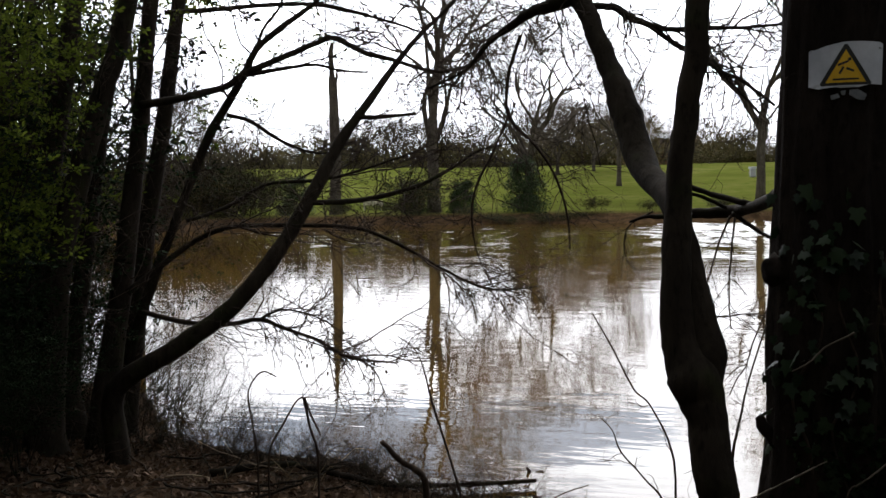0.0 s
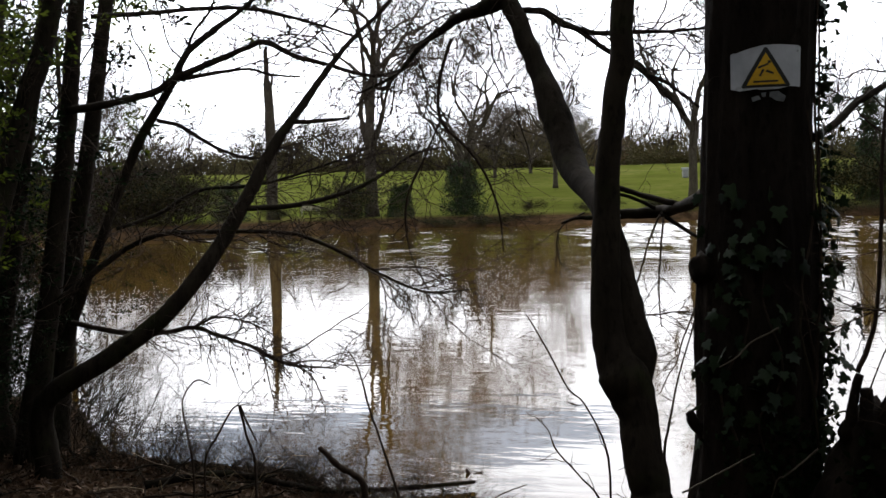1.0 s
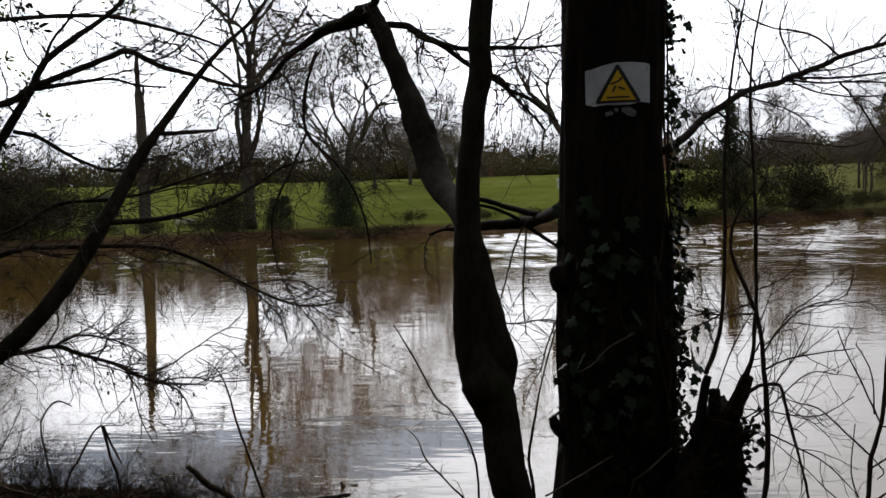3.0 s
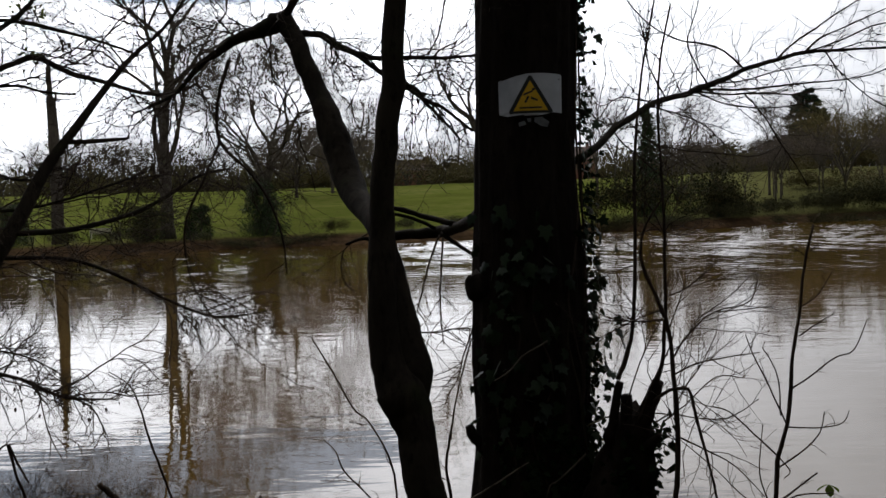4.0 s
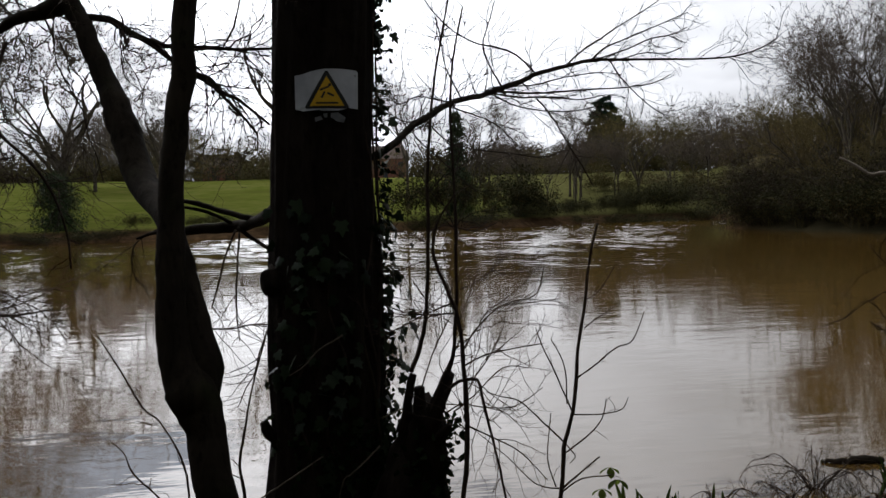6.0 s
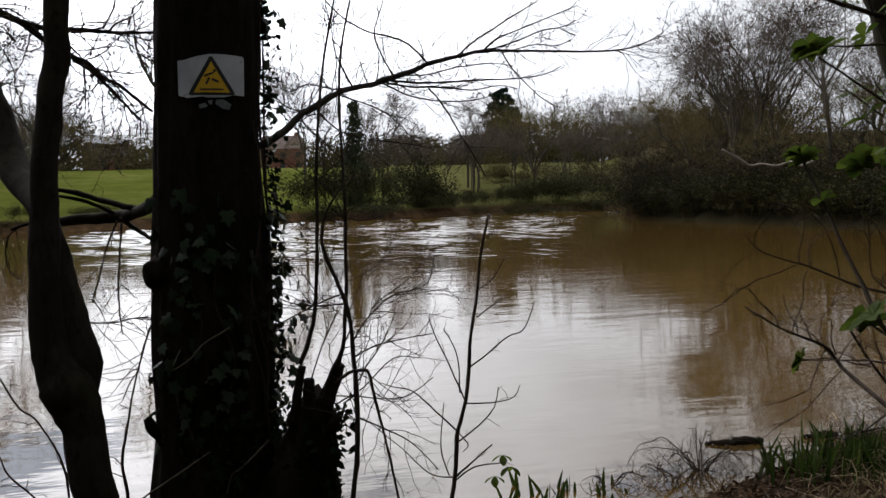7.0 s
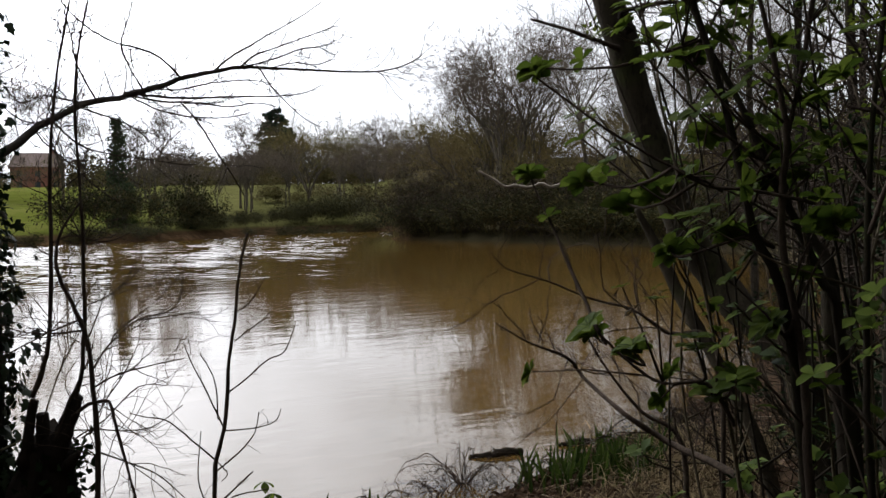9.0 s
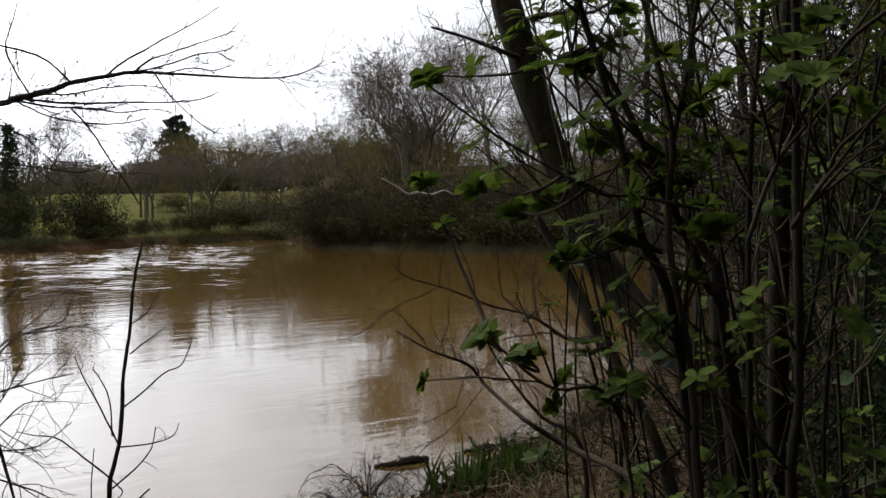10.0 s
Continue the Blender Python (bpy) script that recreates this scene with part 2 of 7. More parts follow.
# ---- mesh helpers ----
class Heap:
    """Gathers vertices and faces for one mesh."""

    def __init__(self):
        self.v, self.f = [], []

    def tube(self, pts, radii, n=6, cap=True):
        pts = [Vector(p) for p in pts]
        start, k = len(self.v), len(pts)
        side = None
        for i, p in enumerate(pts):
            d = (pts[min(i + 1, k - 1)] - pts[max(i - 1, 0)])
            d = d.normalized() if d.length > 1e-9 else Vector((0, 0, 1))
            if side is None:
                side = d.orthogonal().normalized()
            side = (side - d * side.dot(d))
            side = side.normalized() if side.length > 1e-6 else d.orthogonal().normalized()
            up = d.cross(side)
            for j in range(n):
                a = 2 * math.pi * j / n
                self.v.append(tuple(p + (side * math.cos(a) + up * math.sin(a)) * radii[i]))
        for i in range(k - 1):
            for j in range(n):
                a, b = start + i * n + j, start + i * n + (j + 1) % n
                self.f.append((a, b, b + n, a + n))
        if cap:
            self.f.append(tuple(start + (k - 1) * n + j for j in range(n)))
            self.f.append(tuple(start + n - 1 - j for j in range(n)))

    def card(self, p, along, across, fold=0.0):
        """A small leaf: a folded kite of four triangles' worth of faces."""
        s = len(self.v)
        nrm = along.cross(across)
        nrm = nrm.normalized() * across.length if nrm.length > 1e-9 else Vector()
        for q in (p, p + along * 0.45 + across * 0.5 + nrm * fold, p + along, p + along * 0.45 - across * 0.5 + nrm * fold):
            self.v.append(tuple(q))
        self.f += [(s, s + 1, s + 2), (s, s + 2, s + 3)]

    def mesh(self, name, mat, smooth=True):
        me = bpy.data.meshes.new(name)
        me.from_pydata(self.v, [], self.f)
        me.materials.append(mat)
        if smooth:
            me.polygons.foreach_set("use_smooth", [True] * len(me.polygons))
        me.update()
        return me


def piece(name, heap, mat, parent=None, label="", smooth=True):
    ob = new(name, heap.mesh(name, mat, smooth) if isinstance(heap, Heap) else heap)
    if parent:
        ob.parent = parent
    return tagged(ob, label)


def part(name, bm, mat, parent, label="", smooth=False):
    me = bpy.data.meshes.new(name)
    bm.to_mesh(me)
    bm.free()
    me.materials.append(mat)
    if smooth:
        me.polygons.foreach_set("use_smooth", [True] * len(me.polygons))
    ob = new(name, me)
    ob.parent = parent
    return tagged(ob, label)


def thing(name, at, label, category, group="", kind=""):
    ob = new(name)
    ob.location = at
    ob.empty_display_size = 0.2
    return tagged(ob, label, category, group, kind)


def under(ob, parent):
    """Parents ob, keeping its world place, under an unrotated thing."""
    ob.parent = parent
    ob.location = Vector(ob.location) - Vector(parent.location)
    return ob


def spline(rows, steps=5, wobble=0.0, rng=None):
    """A smooth run through (x, y, z, r) rows, with a little unevenness."""
    p = [Vector(r[:3]) for r in rows]
    rad = [r[3] for r in rows]
    pts, radii = [], []
    for i in range(len(p) - 1):
        a, b, c, d = p[max(i - 1, 0)], p[i], p[i + 1], p[min(i + 2, len(p) - 1)]
        for s in range(steps + (i == len(p) - 2)):
            u = s / steps
            q = 0.5 * ((2 * b) + (c - a) * u + (2 * a - 5 * b + 4 * c - d) * u * u + (3 * b - a - 3 * c + d) * u ** 3)
            r = rad[i] + (rad[i + 1] - rad[i]) * u * u * (3 - 2 * u)
            if wobble:
                q = q + Vector((rng.uniform(-1, 1), rng.uniform(-1, 1), rng.uniform(-1, 1))) * wobble * r
                r *= 1 + rng.uniform(-1, 1) * wobble * 0.35
            pts.append(q)
            radii.append(r)
    return pts, radii


def turned(d, angle, rng):
    """d swung by about angle degrees to a random side."""
    o = d.orthogonal().normalized()
    o.rotate(Matrix.Rotation(rng.uniform(0, 2 * math.pi), 3, d))
    a = radians(angle * rng.uniform(0.7, 1.3))
    return (d * math.cos(a) + o * math.sin(a)).normalized()


def sprout(heap, start, d, length, r, level, rng, bend=0.25, rise=0.15, kids=4, angle=45, seg=0.0, sides=3, shrink=0.55, tips=None, thin=0.3):
    """A twig with its own smaller twigs; seg: coarse, for bushes far off."""
    n = (level + 1) if seg else 7 if level > 1 else 6 if level else 5
    p, pts, dirs = Vector(start), [Vector(start)], []
    for i in range(n):
        d = (d + Vector((rng.gauss(0, bend), rng.gauss(0, bend), rng.gauss(0, bend) + rise * 1.6 / n ** 0.5)) * (1.15 / n ** 0.5)).normalized()
        p = p + d * (length / n)
        pts.append(p.copy())
        dirs.append(d.copy())
    heap.tube(pts, [r * (1 - (1 - thin) * i / n) for i in range(n + 1)], sides, False)
    if tips is not None and level == 0:
        tips.append((pts[-1], dirs[-1]))
    if level > 0:
        for k in range(kids + (rng.random() < 0.4)):
            u = rng.uniform(0.25, 1.0) * n
            i = min(int(u), n - 1)
            q = pts[i].lerp(pts[i + 1], u - i)
            sprout(heap, q, turned(dirs[i], angle, rng), length * shrink * rng.uniform(0.6, 1.2), r * (1 - (1 - thin) * u / n) * (0.62 if seg else 0.72),
                   level - 1, rng, bend, rise, kids, angle, seg, 3, shrink, tips, thin)


def twigs_along(heap, pts, radii, count, length, rng, level=2, r0=0.005, start=0.15, rise=0.0, kids=4, angle=55, bend=0.62, tips=None, flat=None, thin=0.55):
    """Side twigs along a limb."""
    n = len(pts) - 1
    for _ in range(count):
        u = (start + (1 - start) * rng.random()) * n
        i = min(int(u), n - 1)
        d = (pts[i + 1] - pts[i])
        if d.length < 1e-6:
            continue
        d = turned(d.normalized(), angle, rng)
        if flat:
            d = (d * (1 - flat) + Vector((d.x, d.y, d.z * 0.2)) * flat).normalized()
        k = 1 - 0.5 * u / n
        sprout(heap, pts[i].lerp(pts[i + 1], u - i), d, length * k * rng.uniform(0.5, 1.3), min(r0, radii[i] * 0.7), level, rng, bend, rise, kids, 42, 0, 3, 0.55, tips, thin)


# ---- the lie of the land ----
SHORE = [(-3.6, 11.2), (-2.7, 9.0), (-1.9, 8.45), (-1.1, 8.2), (-0.7, 8.0), (-0.4, 7.4), (0.0, 7.1), (0.9, 6.9), (2.5, 6.15), (4.1, 5.25), (5.5, 4.6), (6.25, 4.7),
         (7.9, 5.0), (8.8, 4.9), (10.8, 5.3), (18, 7), (30, 11), (42, 20), (46.7, 27), (48.8, 36.5), (50, 45), (52.2, 54.4), (60, 55), (72, 64), (73, 74),
         (67, 79), (58, 78), (48, 75), (41, 73), (34, 75), (24, 73), (14, 70.5), (8, 74), (0, 72), (-13, 70), (-22, 62), (-25, 48), (-20, 30), (-13, 18), (-7, 13.5)]


def shore_distance(x, y):
    """Signed distance to the pond's edge for arrays x, y: above 0 on land."""
    best, inside = np.full(x.shape, 1e9), np.zeros(x.shape, bool)
    for (x0, y0), (x1, y1) in zip(SHORE, SHORE[1:] + SHORE[:1]):
        dx, dy = x1 - x0, y1 - y0
        u = np.clip(((x - x0) * dx + (y - y0) * dy) / (dx * dx + dy * dy), 0, 1)
        best = np.minimum(best, np.hypot(x - x0 - u * dx, y - y0 - u * dy))
        cross = ((y0 > y) != (y1 > y)) & (x < (x1 - x0) * (y - y0) / (y1 - y0 + 1e-12) + x0)
        inside ^= cross
    return np.where(inside, -best, best)


def smooth01(v):
    v = np.clip(v, 0, 1)
    return v * v * (3 - 2 * v)


def lie(x, y):
    """Height of the ground."""
    x, y = np.asarray(x, float), np.asarray(y, float)
    s, far = shore_distance(x, y), np.hypot(x, y)
    ripple = 0.05 * np.sin(x * 2.1 + 1.3 * np.sin(y * 1.7)) * np.sin(y * 2.6 + x) + 0.03 * np.sin(x * 5.3 + y * 2.0) * np.sin(y * 6.1)
    near = 0.62 * smooth01(s / 5.0) ** 0.8 + ripple * smooth01(s / 1.0)
    bank = 0.8 * smooth01(s / 1.0) + 6.9 * smooth01((far - 70) / 125) * smooth01(s / 12) + 4.0 * smooth01((far - 200) / 140) + 0.12 * np.sin(x * 0.21) * np.sin(y * 0.17)
    deg = np.degrees(np.arctan2(x, y))
    bank = bank + 4.0 * smooth01((deg - 42) / 6) * smooth01((s - 2) / 40) * smooth01((230 - far) / 60)
    land = near + (bank - near) * smooth01((far - 16) / 30)
    return np.where(s > 0, land, -0.9 * smooth01(-s / 3.0))


def ground_z(x, y):
    return float(lie(np.array([x]), np.array([y]))[0])


def build_ground():
    rings = [0.0] + [0.35 * 1.035 ** i for i in range(245)]
    rings = [r for r in rings if r < 1500] + [2200.0]
    spokes = 420
    ang = np.linspace(0, 2 * np.pi, spokes, endpoint=False)
    R, A = np.meshgrid(np.array(rings), ang, indexing="ij")
    X, Y = R * np.sin(A), R * np.cos(A)
    Zv = lie(X, Y)
    v = np.stack([X, Y, Zv], -1).reshape(-1, 3)
    f = [(i * spokes + j, i * spokes + (j + 1) % spokes, (i + 1) * spokes + (j + 1) % spokes, (i + 1) * spokes + j) for i in range(1, len(rings) - 1) for j in range(spokes)]
    f += [(0, spokes + (j + 1) % spokes, spokes + j) for j in range(spokes)]
    me = bpy.data.meshes.new("ground")
    me.from_pydata(v.tolist(), [], f)
    me.materials.append(ground_material())
    me.polygons.foreach_set("use_smooth", [True] * len(me.polygons))
    me.update()
    bm = bmesh.new()
    bm.from_mesh(me)
    bmesh.ops.recalc_face_normals(bm, faces=bm.faces)
    if sum(q.normal.z for q in bm.faces) < 0:
        bmesh.ops.reverse_faces(bm, faces=bm.faces)
    bm.to_mesh(me)
    bm.free()
    tagged(new("ground", me), "leaf-littered wooded bank and a mown green park lawn", "ground", kind="structure")


build_ground()
def build_water():
    """The pond's surface, calm near by, with real wavelets where the wind ruffles the far side."""
    rings = np.concatenate([np.arange(2.5, 27.0, 0.5), np.arange(27.0, 113.0, 0.15)])
    ang = np.radians(np.arange(-46.0, 80.0, 0.24))
    R, A = np.meshgrid(rings, ang, indexing="ij")
    X, Y = R * np.sin(A), R * np.cos(A)
    deg = np.degrees(A)
    ruffle = (0.25 * smooth01((R - 26) / 10) + 0.75 * smooth01((R - 38) / 22)) * smooth01((deg - 6) / 14) * (1 - smooth01((deg - 40.5) / 2.5) * smooth01((86 - R) / 6))
    ruffle = np.maximum(ruffle, 0.17 * smooth01((R - 30) / 20) * smooth01((20 - deg) / 10))
    streak = 0.85 + 0.13 * np.sin(X * 0.16 + 0.9 * Y + 2 * np.sin(Y * 0.21)) + 0.13 * np.sin(X * 0.31 - 0.5 * Y + 1.3)
    rnd = np.random.RandomState(17)
    Z = np.zeros(X.shape)
    for _ in range(16):
        wl = rnd.uniform(0.45, 1.2)
        a, ph = rnd.normal(math.radians(80), 0.42), rnd.uniform(0, 6.28)
        Z += wl * 0.0062 * np.sin(2 * np.pi / wl * (X * math.cos(a) + Y * math.sin(a)) + ph + 1.2 * np.sin(0.35 * X + ph * 3) + 0.9 * np.sin(0.21 * Y + ph))
    Z *= (0.05 + ruffle * np.clip(streak, 0.35, 1.1)) * smooth01((R - 27) / 8)
    n, k = X.shape
    idx = np.arange(n * k).reshape(n, k)
    quads = np.stack([idx[:-1, :-1], idx[:-1, 1:], idx[1:, 1:], idx[1:, :-1]], -1).reshape(-1, 4)
    me = bpy.data.meshes.new("water")
    me.vertices.add(n * k)
    me.vertices.foreach_set("co", np.stack([X, Y, Z], -1).astype(np.float32).ravel())
    me.loops.add(quads.size)
    me.loops.foreach_set("vertex_index", quads[:, ::-1].astype(np.int32).ravel())
    me.polygons.add(len(quads))
    me.polygons.foreach_set("loop_start", np.arange(0, quads.size, 4, dtype=np.int32))
    me.polygons.foreach_set("use_smooth", [True] * len(quads))
    me.materials.append(water_material())
    me.update(calc_edges=True)
    me.validate()
    tagged(new("water", me), "muddy brown rippled pond water reflecting sky and trees", "water", kind="structure")


build_water()

# ---- far trees ----
def spray(heap, q, d, count, length, width, rng, spread=0.7, sag=0.0):
    """A fan of the finest twigs, each a slim blade."""
    for _ in range(count):
        a = (d + Vector((rng.gauss(0, spread), rng.gauss(0, spread), rng.gauss(0, spread) - sag))).normalized()
        ln = length * rng.uniform(0.5, 1.3)
        heap.card(q - a * ln * 0.15, a * ln, turned(a, 90, rng) * width, 0.3)


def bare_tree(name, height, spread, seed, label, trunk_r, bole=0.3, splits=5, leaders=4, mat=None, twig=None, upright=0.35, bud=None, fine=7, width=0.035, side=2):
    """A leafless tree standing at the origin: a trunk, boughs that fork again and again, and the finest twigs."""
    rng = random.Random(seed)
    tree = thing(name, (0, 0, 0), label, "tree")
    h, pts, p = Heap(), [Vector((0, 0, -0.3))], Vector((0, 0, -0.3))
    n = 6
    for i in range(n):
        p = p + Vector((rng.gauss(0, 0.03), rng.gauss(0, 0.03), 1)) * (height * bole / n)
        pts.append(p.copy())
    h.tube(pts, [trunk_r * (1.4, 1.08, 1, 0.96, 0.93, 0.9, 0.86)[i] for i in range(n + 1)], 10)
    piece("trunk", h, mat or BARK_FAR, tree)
    tw, lh, tips = Heap(), Heap(), []
    reach = height * (1 - bole)

    def branch(heap, q, d, ln, r, level):
        k, run = (4 if level > 3 else 3 if level > 1 else 2 if level else 1), [q.copy()]
        for i in range(k):
            d = (d + Vector((rng.gauss(0, 0.13), rng.gauss(0, 0.13), rng.gauss(0, 0.1) + upright * 0.18))).normalized()
            q = q + d * (ln / k)
            run.append(q.copy())
        end = max(r * 0.76, 0.012)
        radii = [r + (end - r) * i / k for i in range(k + 1)]
        (heap if level > 1 else tw).tube(run, radii, 6 if level > 3 else 4 if level > 1 else 3, False)
        if level <= 4:
            for _ in range(side):
                i = rng.randrange(0, k)
                dd = turned((run[i + 1] - run[i]).normalized(), 55, rng)
                tip = run[i] + dd * ln * rng.uniform(0.3, 0.6)
                tw.card(run[i], tip - run[i], turned(dd, 90, rng) * max(end, width), 0.3)
                tips.append((tip, dd))
        if level == 0:
            tips.append((run[-1], d))
            return
        for _ in range(2 + (rng.random() < 0.45)):
            branch(heap, run[-1], turned(d, 34, rng), ln * rng.uniform(0.68, 0.95), end * rng.uniform(0.62, 0.86), level - 1)

    total = sum(0.8 ** i for i in range(splits + 1))
    for k in range(leaders):
        a = 2 * math.pi * k / leaders + rng.uniform(-0.4, 0.4)
        t = 0.15 if k == 0 else rng.uniform(0.45, 1.0) * spread / reach
        heap = Heap()
        q = pts[-1] if k < 3 else pts[-1 - rng.randrange(1, 3)]
        branch(heap, q, Vector((math.cos(a) * t, math.sin(a) * t, 0.8)).normalized(), reach / total * rng.uniform(0.9, 1.15), trunk_r * (0.72 if k < 2 else 0.5), splits)
        piece("limb", heap, mat or BARK_FAR, tree)
    for q, dd in tips:
        spray(tw, q, dd, fine, reach * 0.075, width, rng)
    piece("twig_crown", tw, twig or TWIG_HAZED, tree, "bare winter twigs")
    if bud:
        for q, dd in tips:
            for _ in range(bud[1]):
                a = Vector((rng.gauss(0, 1), rng.gauss(0, 1), rng.gauss(0, 1))).normalized()
                lh.card(q + a * rng.uniform(0, bud[2]), a * bud[3], a.orthogonal().normalized() * bud[3] * 0.6, 0.15)
        tagged(piece("bud_haze", lh, bud[0], tree, "sparse opening buds"), kind="stuff")
    return tree


def thicket(name, height, spread, seed, label, stems=26, leaves=0, leaf=None, size=0.12, twig=None, levels=2, category="bush", fine=4, width=0.03):
    """A many-stemmed bush standing at the origin."""
    rng = random.Random(seed)
    bush = thing(name, (0, 0, 0), label, category)
    tw, tips = Heap(), []
    for k in range(stems):
        a, t = rng.uniform(0, 2 * math.pi), rng.random() ** 0.6
        d = Vector((math.cos(a) * t * spread / height, math.sin(a) * t * spread / height, 0.9)).normalized()
        q = Vector((math.cos(a), math.sin(a), 0)) * rng.random() * spread * 0.45
        q.z = -0.2
        sprout(tw, q, d, height * rng.uniform(0.6, 1.05), 0.006 * height, levels, rng, 0.28, 0.12, 3, 40, 1, 3, 0.55, tips, 0.35)
    for q, d in tips:
        spray(tw, q, d, fine, height * 0.16, width, rng)
    piece("stem_mass", tw, twig or TWIG_WOOD, bush)
    if leaves:
        lh = Heap()
        for k in range(leaves):
            q, d = tips[rng.randrange(len(tips))]
            a = Vector((rng.gauss(0, 1), rng.gauss(0, 1), rng.gauss(0, 1))).normalized()
            c = q + Vector((rng.gauss(0, 1), rng.gauss(0, 1), rng.gauss(0, 0.8))) * size * 1.6
            c.z = max(c.z, 0.03)
            lh.card(c, a * size * rng.uniform(0.6, 1.3), a.orthogonal().normalized() * size * 0.6, 0.2)
        piece("foliage", lh, leaf or BUSH_FAR, bush)
    return bush


def evergreen(name, height, spread, seed, label, count=5000, mat=None, size=0.28, cone=0.35, category="bush"):
    """A dense evergreen with a lumpy outline, standing at the origin."""
    rng = random.Random(seed)
    bush = thing(name, (0, 0, 0), label, category)
    for k in range(5):
        h = Heap()
        a = rng.uniform(0, 6.28)
        sprout(h, (math.cos(a) * 0.15, math.sin(a) * 0.15, -0.2), Vector((math.cos(a) * 0.3, math.sin(a) * 0.3, 1)).normalized(), height * rng.uniform(0.7, 0.95), 0.03 * height ** 0.5, 1, rng, 0.2, 0.15, 5, 55, 0, 4, 0.5, None, 0.3)
        piece("branch", h, BARK_FAR, bush)
    lumps = []
    for k in range(34):
        u = rng.random()
        w = spread * ((1 - u) ** cone) * rng.uniform(0.55, 1.0)
        a = rng.uniform(0, 6.28)
        lumps.append((Vector((math.cos(a) * w * 0.7, math.sin(a) * w * 0.7, height * (0.06 + 0.88 * u))), spread * rng.uniform(0.22, 0.42) * (1.1 - 0.6 * u)))
    lh = Heap()
    for k in range(count):
        c, r = lumps[rng.randrange(len(lumps))]
        a = Vector((rng.gauss(0, 1), rng.gauss(0, 1), rng.gauss(0, 1))).normalized()
        q = c + a * r * rng.uniform(0.4, 1.1) + Vector((rng.gauss(0, 1), rng.gauss(0, 1), rng.gauss(0, 1))) * spread * 0.07
        q.z = max(q.z, 0.02)
        b = (a + Vector((rng.gauss(0, 0.6), rng.gauss(0, 0.6), rng.gauss(0, 0.6) - 0.2))).normalized()
        lh.card(q, b * size * rng.uniform(0.6, 1.4), b.orthogonal().normalized() * size * 0.5, 0.2)
    piece("foliage", lh, mat or EVERGREEN, bush)
    return bush


def put(ob, x, y, scale=1.0, turn=0.0, dz=0.0, tall=1.0):
    ob.location = (x, y, ground_z(x, y) + dz)
    ob.rotation_euler = (0, 0, turn)
    ob.scale = (scale, scale, scale * tall)
    return ob


def again(ob, x, y, scale, turn, tall=1.0, label="", dz=0.0):
    own = tuple(ob.scale)
    ob.scale = (scale, scale, scale * tall)
    c = copy_thing(ob, Matrix.Translation((x, y, ground_z(x, y) + dz)) @ Matrix.Rotation(turn, 4, "Z"))
    ob.scale = own
    if label:
        c["label"] = label
    return c


def broken_trunk(x, y):
    """A tall limbless trunk snapped off at two heights."""
    rng = random.Random(5)
    tree = thing("dead_tree", (x, y, ground_z(x, y)), "tall grey dead tree trunk snapped off bare at the top", "tree")
    h = Heap()
    pts, rad = spline([(0, 0, -0.3, 0.55), (0.05, 0, 2, 0.46), (0.1, 0, 5, 0.43), (0.05, 0, 8, 0.4), (-0.02, 0, 10.6, 0.36), (0, 0, 11.2, 0.33)], 4, 0.05, rng)
    h.tube(pts, rad, 12)
    piece("trunk", h, BARK_FAR, tree)
    h = Heap()
    pts, rad = spline([(-0.05, 0, 10.9, 0.24), (-0.1, 0, 12, 0.2), (-0.12, 0, 13.2, 0.19), (-0.05, 0, 13.9, 0.1)], 4, 0.1, rng)
    h.tube(pts, rad, 8)
    piece("splintered_top", h, BARK_FAR, tree)
    h = Heap()
    pts, rad = spline([(0.25, 0, 10.8, 0.12), (0.34, 0, 11.3, 0.1), (0.3, 0, 11.7, 0.04)], 3, 0.1, rng)
    h.tube(pts, rad, 6)
    piece("stub", h, BARK_FAR, tree)


def cedar_tree(x, y):
    rng = random.Random(9)
    g = ground_z(x, y)
    tree = thing("cedar_tree", (x, y, g), "dark green cedar with layered flat boughs on the hill", "tree")
    h = Heap()
    h.tube([(0, 0, -0.3), (0.1, 0, 8), (0, 0.1, 16.8)], [0.6, 0.4, 0.1], 8)
    piece("trunk", h, BARK_FAR, tree)
    # boughs in tiers, each a flat drooping plate of needle tufts
    lh = Heap()
    for k in range(15):
        u = k / 14
        z = 3.0 + 14.6 * u
        w = 4.6 * (1 - u ** 2.2) + 0.9 + (0.8 if k % 4 == 1 else 0.0)
        for n in range(8 if u < 0.85 else 5):
            h, a = Heap(), rng.uniform(0, 6.28)
            out = Vector((math.cos(a), math.sin(a), 0))
            ln = w * rng.uniform(0.6, 1.12)
            rise = rng.uniform(-0.4, 0.7)
            h.tube([(0, 0, z - 0.4), tuple(out * ln * 0.6 + Vector((0, 0, z + rise)))], [0.12, 0.04], 4, False)
            for _ in range(int(26 + 22 * ln)):
                f = rng.uniform(0.25, 1.0)
                q = out * ln * f + Vector((-out.y, out.x, 0)) * rng.gauss(0, 0.3 * ln * (1.1 - 0.6 * f)) + Vector((0, 0, z + rise * f - 0.25 * f * f + rng.gauss(0, 0.16)))
                b = (out * 0.6 + Vector((rng.gauss(0, 0.8), rng.gauss(0, 0.8), rng.gauss(0.15, 0.3)))).normalized()
                lh.card(q, b * rng.uniform(0.6, 1.15), turned(b, 90, rng) * 0.45, 0.15)
            piece("bough", h, BARK_FAR, tree)
    tagged(piece("foliage", lh, CEDAR, tree), kind="stuff")


broken_trunk(-8.8, 77.3)
cedar_tree(132, 176)

